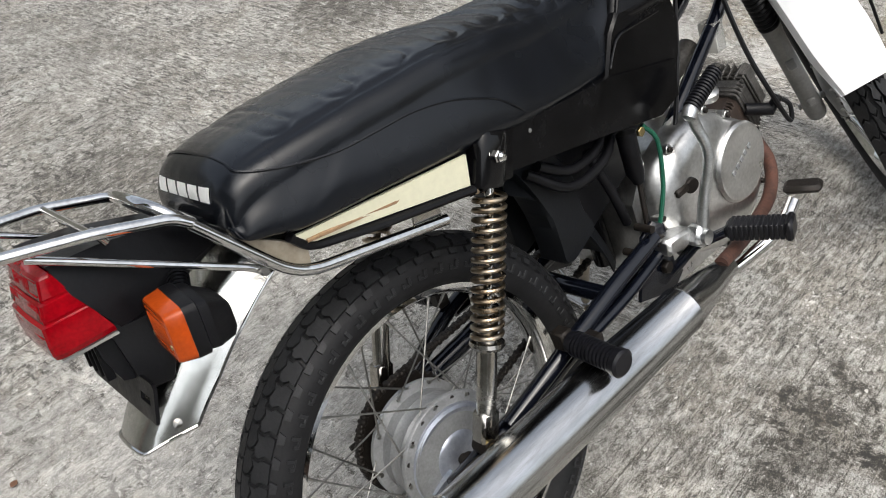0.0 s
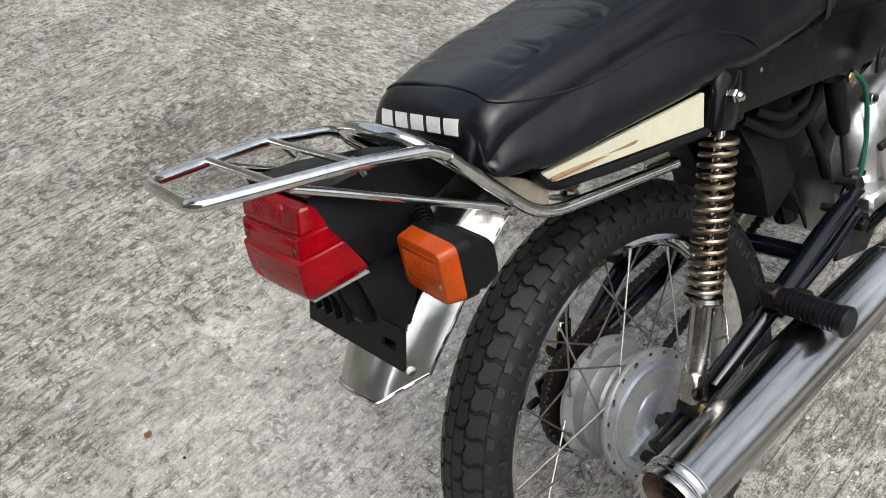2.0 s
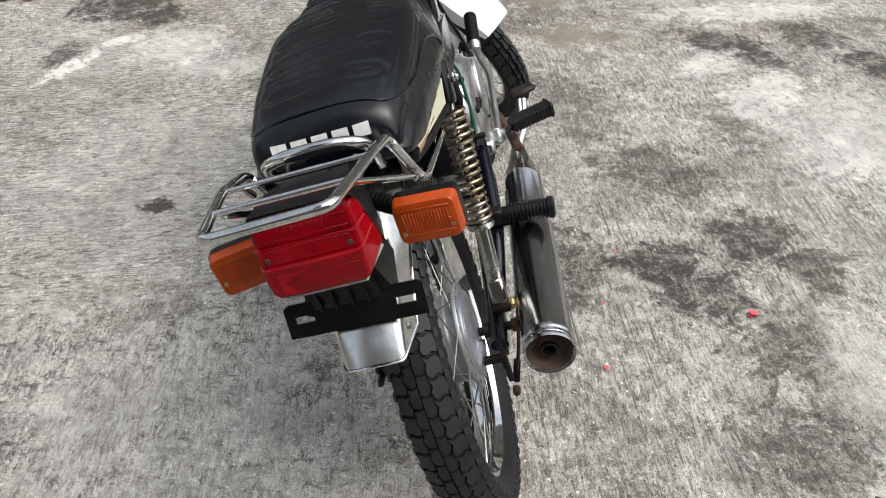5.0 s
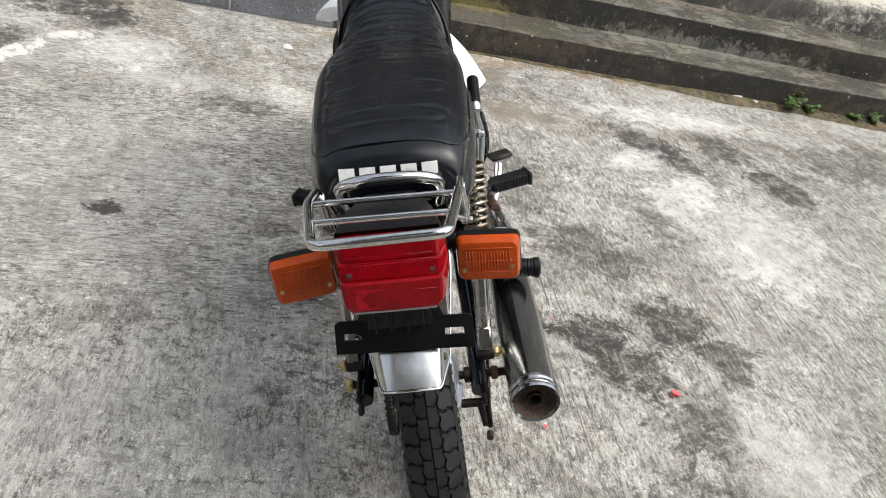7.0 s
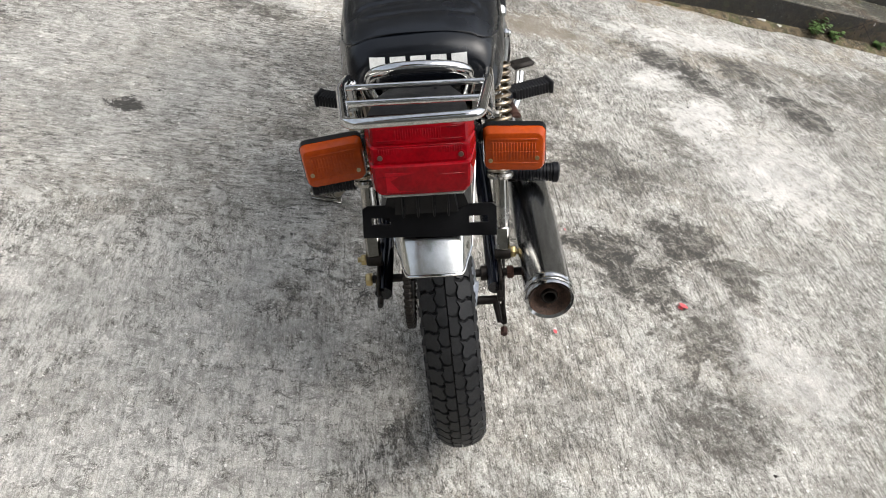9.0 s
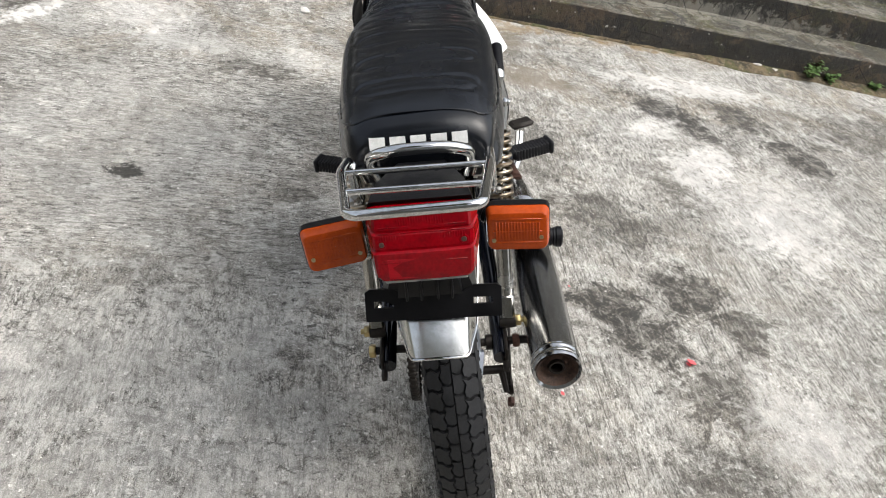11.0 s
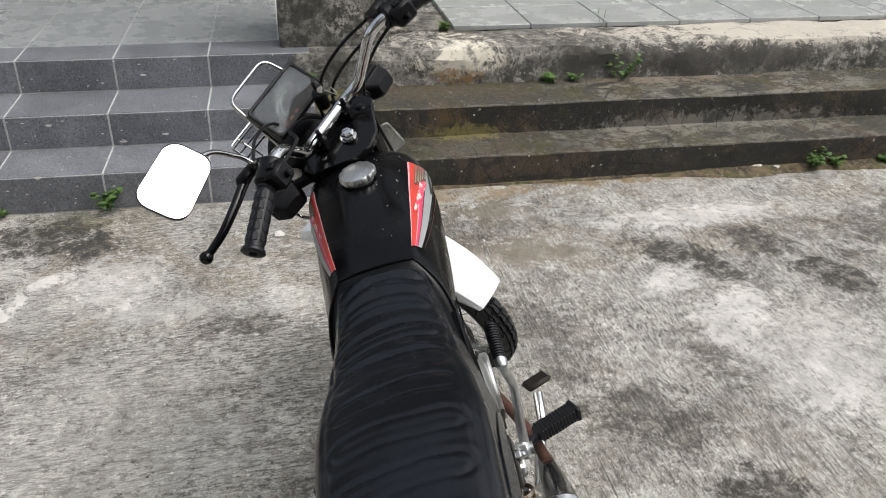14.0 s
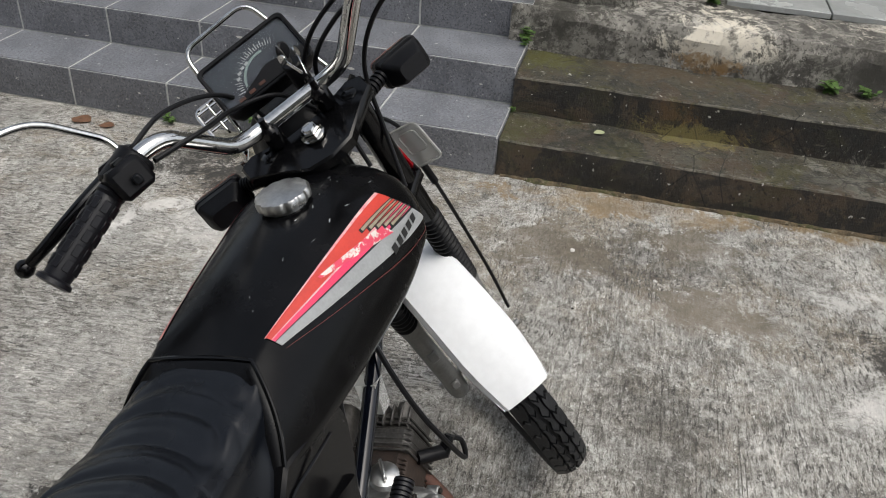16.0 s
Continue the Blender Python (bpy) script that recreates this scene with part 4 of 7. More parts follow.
def tank_point(x, v, out=0.0):
    """v: -1 lower right edge, -0.5 its shoulder, 0 ridge, 1 lower left edge; out lifts it off the skin."""
    top, ys, zs, yf, zf = hermite(TANK, x)
    s, t = (1 if v >= 0 else -1), abs(v)
    def at(t):
        if t < 0.5:  # nearly flat upper panel, rolling over at the shoulder
            u = t / 0.5
            return ys * u, top - (top - zs) * u ** 2.6
        u = (t - 0.5) / 0.5
        return ys + (yf - ys) * u + 0.010 * math.sin(math.pi * min(1, u * 1.05)) - (0.012 * ((u - 0.9) / 0.1) ** 2 if u > 0.9 else 0), zs - (zs - zf) * u ** 1.12
    (y0, z0), (y1, z1) = at(max(0, t - 0.012)), at(min(1, t + 0.012))
    n = V((0, z0 - z1, y1 - y0)).normalized()
    y, z = at(t)
    back = 0.075 * max(0, (t - 0.5) / 0.5) * max(0.0, 1 - (x - 0.515) / 0.2)
    return V((x - back, s * (y + n.y * out), z + n.z * out))


def decal(name, u0, u1, x0, x1, mat, parent, side, out, label="", cols=28, rows=5):
    """A strip on the tank's flank. u0, u1: its upper and lower line, as functions of t from 0 (tail) to 1 (front); x0, x1: its ends, as functions of u."""
    bm = bmesh.new()
    grid = []
    for i in range(cols + 1):
        t = i / cols
        row = []
        for j in range(rows + 1):
            u = u0(t) + (u1(t) - u0(t)) * j / rows
            row.append(bm.verts.new(tank_point(x0(u) + (x1(u) - x0(u)) * t, side * (0.5 + 0.5 * u), out)))
        grid.append(row)
    for a, b in zip(grid, grid[1:]):
        for j in range(rows):
            bm.faces.new((a[j], b[j], b[j + 1], a[j + 1]))
    return part(name, bm, mat, parent, label)


def tank():
    bm = bmesh.new()
    vs = [-1 + 2 * j / 80 for j in range(81)]
    xs = [0.515 + (0.916 - 0.515) * i / 60 for i in range(61)]
    rings = [[tank_point(x, v) for v in vs] for x in xs]
    for end, d in ((0, -0.006), (-1, 0.010)):
        c = sum(rings[end], V()) / len(rings[end])
        r = [c + (p - c) * 0.9 + V((d, 0, 0)) for p in rings[end]]
        rings.insert(0, r) if end == 0 else rings.append(r)
    loft(bm, rings)
    ob = part("fuel_tank", bm, TANK_PAINT, BIKE, "scratched black steel fuel tank", angle=60)
    for side in (-1, 1):
        # tapered decal: red above, pink in the middle, grey below
        def line(k):
            return lambda t: -0.02 + k * (0.17 + 0.53 * t)
        tail_x, front_x = (lambda u: 0.545 + 0.08 * u), (lambda u: 0.818 + 0.085 * u)
        for name, k0, k1, mat, out in (("decal", 0.0, 1.0, INK, 0.0006), ("decal_rim", 0.0, 0.05, S_WHITE, 0.0011), ("red_stripe", 0.05, 0.40, S_RED, 0.0012), ("pale_line", 0.385, 0.43, S_WHITE, 0.0014), ("pink_stripe", 0.42, 0.60, S_PINK, 0.0012), ("grey_stripe", 0.64, 1.0, S_GREY, 0.0012)):
            decal(name, line(k0), line(k1), tail_x, front_x, mat, ob, side, out, "tapered red, pink and grey striped tank decal" if name == "decal" else "")
        decal("pinstripe", line(1.24), line(1.265), tail_x, front_x, PIN, ob, side, 0.0008)
        decal("peeled_stripe", line(0.37), line(0.58), lambda u: 0.645 + 0.08 * u, lambda u: 0.76 + 0.08 * u, PEELED, ob, side, 0.0016, "peeled white patch")
        # plain fan-shaped emblem with a dark bar below it
        for k in range(5):
            u = 0.10 + 0.052 * k
            decal("emblem_rim", lambda t, u=u: u - 0.008 + 0.05 * t, lambda t, u=u: u + 0.038 + 0.036 * t, lambda w, k=k: 0.744 + 0.012 * k, lambda w: 0.815 + 0.10 * w, INK, ob, side, 0.0018, cols=6, rows=2)
            decal("emblem_bar", lambda t, u=u: u + 0.05 * t, lambda t, u=u: u + 0.030 + 0.036 * t, lambda w, k=k: 0.748 + 0.012 * k, lambda w: 0.812 + 0.10 * w, S_GOLD, ob, side, 0.0021, cols=6, rows=2)
        for k in range(5):
            decal("emblem_print", lambda t: 0.45, lambda t: 0.535, lambda w, k=k: 0.770 + 0.0165 * k, lambda w, k=k: 0.782 + 0.0165 * k, INK, ob, side, 0.0021, cols=3, rows=2)
    part("tank_bead", sweep([tank_point(0.5155, -1 + 2 * j / 60, 0.0012) for j in range(61)], 0.0026, 8), PAINT, ob)
    # paint chips
    random.seed(5)
    for k in range(14):
        x, v = random.uniform(0.56, 0.84), -random.uniform(0.18, 0.46)
        a, l, w = random.uniform(-0.5, 0.5), random.uniform(0.0015, 0.005), random.uniform(0.0004, 0.0009)
        bm = bmesh.new()
        bm.faces.new([bm.verts.new(tank_point(x + dx * l, v + dv * w / 0.18 + a * dx * 0.02, 0.0005)) for dx, dv in ((-1, 0), (-0.2, -1), (1, 0), (0.3, 1))])
        part("paint_chip", bm, S_GREY, ob)
    # filler cap with a scalloped rim
    n = V((-0.10, 0, 1)).normalized()
    prof = [(0.030, -0.012), (0.030, 0.001), (0.0355, 0.003), (0.0362, 0.012), (0.034, 0.0155), (0.022, 0.0185), (0.0, 0.019)]
    bm, q, at = bmesh.new(), n.to_track_quat("Z", "X"), V((0.757, -0.002, 0.907))
    rings = []
    for r, h in prof:
        rings.append([at + q @ V((max(r - (0.0022 * (0.5 + 0.5 * math.cos(a * 12)) ** 3 if 0.001 < h < 0.016 else 0), 1e-4) * math.cos(a), max(r - (0.0022 * (0.5 + 0.5 * math.cos(a * 12)) ** 3 if 0.001 < h < 0.016 else 0), 1e-4) * math.sin(a), h)) for a in (2 * math.pi * k / 96 for k in range(96))])
    part("filler_cap", loft(bm, rings), ALLOY, ob, "satin alloy filler cap with scalloped rim")


# wheels -----------------------------------------------------------------
def wheel(name, at, tyre_r, half, xf, rear):
    ax = V((0, 1, 0))
    rim_r = 0.2375
    bm = lathe([(rim_r, -0.0265), (rim_r + 0.0015, -0.0245), (rim_r, -0.0225), (0.232, -0.0205), (0.226, -0.012), (0.2225, 0), (0.226, 0.012), (0.232, 0.0205), (rim_r, 0.0225), (rim_r + 0.0015, 0.0245), (rim_r, 0.0265),
                (0.2305, 0.0262), (0.2275, 0.0215), (0.2215, 0.012), (0.2190, 0), (0.2215, -0.012), (0.2275, -0.0215), (0.2305, -0.0262)], at, ax, 96, close=True)
    rim = part(name, bm, CHROME, BIKE, "spoked steel wheel with dull chrome rim", xf)
    # carcass
    crown = tyre_r - 0.004
    def height(y):
        return crown - (1 - math.sqrt(max(0, 1 - (y / (half * 1.06)) ** 2))) * half * 0.92 - (0.0026 if rear else 0.0045)
    prof = [(0.2385, -half * 0.62), (0.2425, -half * 0.78), (0.252, -half * 0.93), (0.264, -half * 1.0)]
    prof += [(height(half * u) - 0.0006, half * u) for u in [-0.985 + 1.97 * i / 24 for i in range(25)]]
    prof += [(0.264, half * 1.0), (0.252, half * 0.93), (0.2425, half * 0.78), (0.2385, half * 0.62)]
    inner = [(0.231, half * 0.5), (0.226, 0.0), (0.231, -half * 0.5)]
    ty = part("tyre", lathe(prof + inner, at, ax, 96, close=True), SIDEWALL, rim, "worn black block-tread tyre", xf)
    # tread blocks
    bm = bmesh.new()
    count = 62 if rear else 46
    def skin(ang, y, up):
        lean = min(0.9, abs(y) / (half * 1.1))
        d = V((math.cos(ang), 0, math.sin(ang)))
        return V(at) + d * (height(y) + up * math.sqrt(1 - lean * lean)) + V((0, y + math.copysign(up * lean, y), 0))
    def block(outline, depth, keep=(0.90, 0.93)):
        lo = [bm.verts.new(skin(a, y, 0.0)) for a, y in outline]
        c = (sum(a for a, _ in outline) / len(outline), sum(y for _, y in outline) / len(outline))
        hi = [bm.verts.new(skin(c[0] + (a - c[0]) * keep[0], c[1] + (y - c[1]) * keep[1], depth)) for a, y in outline]
        ring_faces(bm, lo, hi)
        bm.faces.new(hi)
    st_ = 2 * math.pi / count
    for k in range(count):
        a = k * st_
        if rear:
            for s in (-1, 1):
                o = a + (0.5 * st_ if s > 0 else 0)
                # zigzag centre block, waved shoulder block and side lug
                block([(o, s * 0.0008), (o + 0.46 * st_, s * 0.0008), (o + 0.93 * st_, s * 0.0008), (o + 1.02 * st_, s * 0.0060), (o + 0.90 * st_, s * 0.0125), (o + 0.60 * st_, s * 0.0158), (o + 0.30 * st_, s * 0.0122), (o + 0.06 * st_, s * 0.0140), (o + 0.09 * st_, s * 0.0060)], 0.0046, (0.95, 0.96))
                block([(o + 0.34 * st_, s * 0.0140), (o + 0.62 * st_, s * 0.0176), (o + 0.94 * st_, s * 0.0145), (o + 1.22 * st_, s * 0.0160), (o + 1.30 * st_, s * 0.0215), (o + 1.16 * st_, s * 0.0270), (o + 1.26 * st_, s * 0.0335), (o + 0.40 * st_, s * 0.0335), (o + 0.30 * st_, s * 0.0270), (o + 0.42 * st_, s * 0.0215)], 0.0050, (0.93, 0.95))
                block([(o + 0.08 * st_, s * 0.0345), (o + 0.60 * st_, s * 0.0345), (o + 0.60 * st_, s * 0.0395), (o + 0.20 * st_, s * 0.0395)], 0.0042, (0.93, 0.95))
        else:
            for s in (-1, 1):
                o = a + (0.5 * st_ if s > 0 else 0)
                # waved ribs that part at a zigzag groove, and curved cuts out to the shoulder
                z0, z1 = 0.0012 + 0.0012 * s, 0.0056 + 0.0012 * s
                block([(o, s * z0), (o + 0.5 * st_, s * z1), (o + st_, s * z0), (o + 1.30 * st_, s * 0.0085), (o + 1.05 * st_, s * 0.0135), (o + 0.55 * st_, s * 0.0115), (o + 0.05 * st_, s * 0.0135), (o + 0.30 * st_, s * 0.0085)], 0.0058, (0.84, 0.88))
                block([(o + 0.10 * st_, s * 0.0160), (o + 0.60 * st_, s * 0.0140), (o + 1.10 * st_, s * 0.0160), (o + 1.46 * st_, s * 0.0205), (o + 1.22 * st_, s * 0.0265), (o + 1.50 * st_, s * 0.033), (o + 0.50 * st_, s * 0.033), (o + 0.22 * st_, s * 0.0265), (o + 0.46 * st_, s * 0.0205)], 0.0058, (0.80, 0.90))
    for k in range(count if rear else 0):
        for s in (-1, 1):
            a = k * st_ + (0.5 * st_ if s > 0 else 0)
            for off, r, length in ((0.25, 0.2685, 0.011), (0.62, 0.2655, 0.006)):
                m = Matrix.Rotation(-(a + off * st_), 3, "Y")
                box(V(at) + m @ V((r, s * (half + 0.0004), 0)), (length, 0.0030, 0.0055), m, 0.0007, bm)
            m = Matrix.Rotation(-(a + 0.42 * st_), 3, "Y")
            box(V(at) + m @ V((0.2625, s * (half * 0.99), 0)), (0.0035, 0.0030, 0.0155), m, 0.0007, bm)
    part("tread", bm, RUBBER, ty, "", xf, angle=25)
    # moulded ribs on the sidewall
    bm = bmesh.new()
    for s in (-1, 1):
        for rr, w in ((0.247, 0.0012), (0.262, 0.0008)):
            y = half * (0.80 if rr < 0.25 else 0.965)
            sweep([V(at) + V((rr * math.cos(t), s * y, rr * math.sin(t))) for t in (2 * math.pi * i / 80 for i in range(80))], w, 5, bm, closed=True)
    part("sidewall_rib", bm, SIDEWALL, ty, "", xf)
    # hub
    if rear:
        prof = [(0.030, -0.046), (0.073, -0.044), (0.075, -0.040), (0.088, -0.038), (0.0895, -0.036), (0.0895, -0.032), (0.077, -0.030), (0.0745, -0.016), (0.077, -0.012), (0.0745, -0.008), (0.0745, 0.006), (0.077, 0.010), (0.0745, 0.014), (0.075, 0.030), (0.088, 0.034), (0.088, 0.040), (0.06, 0.044), (0.02, 0.046)]
    else:
        prof = [(0.025, -0.045), (0.070, -0.043), (0.074, -0.036), (0.082, -0.033), (0.082, -0.027), (0.070, -0.022), (0.068, 0.0), (0.068, 0.022), (0.072, 0.03), (0.06, 0.040), (0.02, 0.045)]
    hub = part("hub", lathe(prof, at, ax, 64), HUB, rim, "grey painted drum hub", xf)
    # spokes, laced crosswise, each with its nipple
    fl = 0.087 if rear else 0.078
    n = 36
    for k in range(n):
        s = -1 if k % 2 else 1
        cross = 1 if (k // 2) % 2 else -1
        a0 = 2 * math.pi * k / n
        a1 = a0 + cross * radians(38)
        inner_y = s * (0.034 if k % 4 < 2 else 0.030)
        p0 = V(at) + V((fl * 0.96 * math.cos(a1), inner_y, fl * 0.96 * math.sin(a1)))
        p1 = V(at) + V((0.2195 * math.cos(a0), s * 0.006, 0.2195 * math.sin(a0)))
        bm = rod(p0, p1, 0.00135, seg=6)
        d = (p0 - p1).normalized()
        rod(p1, p1 + d * 0.016, 0.0026, 0.002, 6, bm)
        rod(p0 - V((0, s * 0.001, 0)), p0 + V((0, s * 0.006, 0)), 0.0032, seg=6, bm=bm)
        part("spoke", bm, STEEL, rim, "", xf)
    # dark discs put the shade inside the spoke holes into the colour
    for k in range(n // 2):
        a = 4 * math.pi * (k + 0.5) / n
        for s in (-1, 1):
            p = V(at) + V((0.0825 * math.cos(a), s * 0.0375, 0.0825 * math.sin(a))) if rear else V(at) + V((0.077 * math.cos(a), s * 0.0325, 0.077 * math.sin(a)))
            part("dark_hole_disc", rod(p - V((0, s * 0.002, 0)), p + V((0, s * 0.0014, 0)), 0.0036, seg=8), GREASE, hub, "", xf)
    return rim, hub


def rear_end():
    set_ = Matrix.Translation((0, -0.004, 0.6)) @ Matrix.Rotation(-0.030, 4, "X") @ Matrix.Rotation(0.030, 4, "Z") @ Matrix.Translation((0, 0, -0.6))
    wheel("rear_wheel", AXLE, 0.308, 0.042, set_, True)
    # brake plate on the right with its boss, cam lever and stay
    bm = lathe([(0.0, -0.046), (0.074, -0.047), (0.0765, -0.050), (0.0755, -0.0545), (0.071, -0.0570), (0.0665, -0.0562), (0.062, -0.0535), (0.040, -0.0550), (0.036, -0.060), (0.029, -0.062), (0.024, -0.064), (0.020, -0.0645), (0.0, -0.065)], AXLE, (0, 1, 0), 64)
    plate = part("brake_plate", bm, PLATE, BIKE, "satin alloy drum brake plate")
    bm = bmesh.new()
    for a in (205, 262):
        d = V((math.cos(radians(a)), 0, math.sin(radians(a))))
        hull([AXLE + d * r + V((s * 0.004 * d.z, y, -s * 0.004 * d.x)) for r, y in ((0.022, -0.070), (0.060, -0.064), (0.064, -0.055), (0.02, -0.055)) for s in (-2.4, 2.4)], bm)
    part("brake_rib", bm, PLATE, plate)
    part("axle", rod(AXLE + V((0, -0.150, 0)), AXLE + V((0, 0.135, 0)), 0.0075, seg=14, bev=0.001), GREASE, BIKE)
    part("axle_spacer", rod(AXLE + V((0, -0.105, 0)), AXLE + V((0, -0.074, 0)), 0.014, seg=18, bev=0.001), GREASE, BIKE)
    for s in (-1, 1):
        part("axle_nut", hexnut(AXLE + V((0, s * 0.122, 0)), (0, s, 0), 0.0125, 0.012), RUST if s < 0 else BRASS, BIKE, "rusty axle nut")
    cam = AXLE + V((-0.040, -0.062, -0.030))
    bm = rod(cam, cam + V((0, -0.04, 0)), 0.008, seg=12)
    sweep([cam + V((0, -0.036, 0)), cam + V((-0.028, -0.042, -0.030))], [0.007, 0.005], 8, bm)
    part("brake_arm", bm, GREASE, BIKE, "greasy rear brake lever arm")
    bm = sweep(smooth([cam + V((-0.028, -0.048, -0.030)), V((0.05, -0.118, 0.235)), V((0.20, -0.128, 0.26)), V((0.42, -0.135, 0.30))], 8), 0.0035, 8)
    for i in range(14):
        t = i / 13
        lathe([(0.0045, 0), (0.0065, 0.0012), (0.0045, 0.0024)], (cam + V((-0.028, -0.048, -0.030))).lerp(V((0.02, -0.112, 0.228)), t * 0.7), V((0.065, -0.02, -0.01)), 8, bm)
    part("brake_rod", bm, GREASE, BIKE)
    part("rod_nut", hexnut(cam + V((-0.043, -0.048, -0.031)), (-1, 0.1, 0), 0.007, 0.014), RUST, BIKE)
    # sprocket and chain on the left
    bm = bmesh.new()
    teeth = 40
    c = AXLE + V((0, 0.052, 0))
    outline = []
    for k in range(teeth * 4):
        a = 2 * math.pi * k / (teeth * 4)
        r = 0.086 + (0.0045 if k % 4 in (1, 2) else 0)
        outline.append(c + V((r * math.cos(a), 0, r * math.sin(a))))
    loft(bm, [outline, [p + V((0, 0.006, 0)) for p in outline]])
    part("sprocket", bm, GREASE, BIKE, "greasy rear chain sprocket")
    front, rf, rr_ = V((0.47, 0.055, 0.385)), 0.036, 0.089
    loop = []
    for k in range(21):
        a = radians(98 + 166 * k / 20)
        loop.append(c + V((rr_ * math.cos(a), 0.003, rr_ * math.sin(a))))
    for k in range(9):
        a = radians(-90 + 176 * k / 8)
        loop.append(front + V((rf * math.cos(a), 0.0, rf * math.sin(a))))
    dense = []
    for a, b in zip(loop, loop[1:] + loop[:1]):
        m = max(1, int((b - a).length / 0.0064))
        dense += [a.lerp(b, i / m) for i in range(m)]
    bm = bmesh.new()
    for i in range(0, len(dense) - 1, 1):
        a, b = dense[i], dense[(i + 1) % len(dense)]
        d = (b - a).normalized()
        q = d.to_track_quat("X", "Z").to_matrix()
        w = 0.011 if i % 2 else 0.015
        box((a + b) / 2, ((b - a).length * 1.25, w, 0.009), q, 0.002, bm)
    part("chain", bm, GREASE, BIKE, "greasy drive chain")
    # swinging arm
    for s in (-1, 1):
        arm = sweep(fillet([(-0.045, s * 0.100, 0.318), (0.10, s * 0.098, 0.335), (0.425, s * 0.085, 0.385)], 0.05), 0.0155, 14)
        part("swing_arm", arm, FRAME_PAINT, BIKE, "glossy blue-black swing arm tube")
        bm = box((0.0, s * 0.108, 0.318), (0.10, 0.006, 0.045), None, 0.002)
        hexnut(V((-0.055, s * 0.105, 0.316)), (-1, 0, 0), 0.006, 0.02, bm)
        part("chain_adjuster", bm, GREASE, BIKE)
    part("arm_bridge", sweep([(0.33, -0.085, 0.37), (0.33, 0.085, 0.37)], 0.014, 12), FRAME_PAINT, BIKE)
    # shock absorbers
    for s in (-1, 1):
        top, low = V((0.160, s * 0.121, 0.700)), V((0.012, s * 0.115, 0.352))
        d = (low - top).normalized()
        q = d.to_track_quat("Z", "X")
        body = rod(top + d * 0.19, low - d * 0.02, 0.0135, seg=20, bev=0.0015)
        shock = part("shock_absorber", body, OLD_CHROME, BIKE, "rear shock absorber with bronzed coil spring")
        part("damper_rod", rod(top + d * 0.03, top + d * 0.20, 0.0058, seg=12), CHROME, shock)
        rings = []
        for k, w, h in ((-0.034, 0.018, 0.012), (-0.032, 0.0225, 0.017), (-0.027, 0.025, 0.0195), (0.0, 0.0262, 0.0205), (0.030, 0.0245, 0.0205), (0.0355, 0.0235, 0.0195), (0.0365, 0.021, 0.017)):
            rings.append([top + V((0, -s * 0.009, 0)) + d * k + q @ V((w * math.copysign(abs(math.cos(a)) ** 0.7, math.cos(a)), h * math.copysign(abs(math.sin(a)) ** 0.7, math.sin(a)), 0)) for a in (2 * math.pi * i / 36 for i in range(36))])
        part("shock_cover", loft(bmesh.new(), rings), PAINT, shock, "glossy black upper shock cover", angle=50)
        coils, r = 15.5, 0.0192
        n = int(coils * 20)
        z0, z1 = 0.040, 0.232
        pts = []
        for i in range(n + 1):
            t = i / n
            ang = 2 * math.pi * coils * t
            zz = z0 + (z1 - z0) * (t * 0.94 + 0.03 * (1 - math.cos(math.pi * t)))
            pts.append(top + d * zz + q @ V((r * math.cos(ang), r * math.sin(ang), 0)))
        part("spring", sweep(pts, 0.0033, 8), SPRING, shock, "bronzed coil spring")
        part("spring_seat", lathe([(0.014, 0), (0.0225, 0.001), (0.0235, 0.006), (0.0205, 0.011), (0.0135, 0.013)], top + d * 0.232, d, 28), OLD_CHROME, shock)
        bm = box(low - d * 0.028 + V((0, s * 0.0, 0)), (0.030, 0.026, 0.045), q.to_matrix(), 0.004)
        part("clevis", bm, OLD_CHROME, shock, "yellow zinc lower shock fork")
        bm = lathe([(0.0, -0.014), (0.012, -0.014), (0.013, -0.01), (0.013, 0.01), (0.012, 0.014), (0.0, 0.014)], low, (0, 1, 0), 20)
        part("eye", bm, GREASE, shock)
        bm = hexnut(low + V((0, s * 0.014, 0)), (0, s, 0), 0.0105, 0.010)
        rod(low + V((0, s * 0.02, 0)), low + V((0, s * 0.030, 0)), 0.005, seg=10, bm=bm)
        part("lower_bolt", bm, BRASS, shock)
        nutp = V((0.162, s * 0.1335, 0.7012))
        bm = lathe([(0.013, 0), (0.013, 0.002), (0.0, 0.002)], nutp - V((0, s * 0.004, 0)), (0, s, 0), 18)
        hexnut(nutp - V((0, s * 0.002, 0)), (0, s, 0), 0.0085, 0.007, bm)
        lathe([(0.0065, 0), (0.0065, 0.003), (0.004, 0.006), (0.0, 0.0065)], nutp + V((0, s * 0.005, 0)), (0, s, 0), 14, bm)
        part("domed_nut", bm, CHROME, shock, "chromed domed nut")
        # bracket that carries the shock
        bm = hull([V((x, s * y, z)) for x, y, z in ((0.138, 0.100, 0.738), (0.206, 0.100, 0.722), (0.200, 0.100, 0.655), (0.128, 0.100, 0.66), (0.140, 0.124, 0.734), (0.202, 0.1255, 0.718), (0.182, 0.1255, 0.662), (0.132, 0.124, 0.668))])
        part("shock_bracket", bm, PAINT, BIKE)


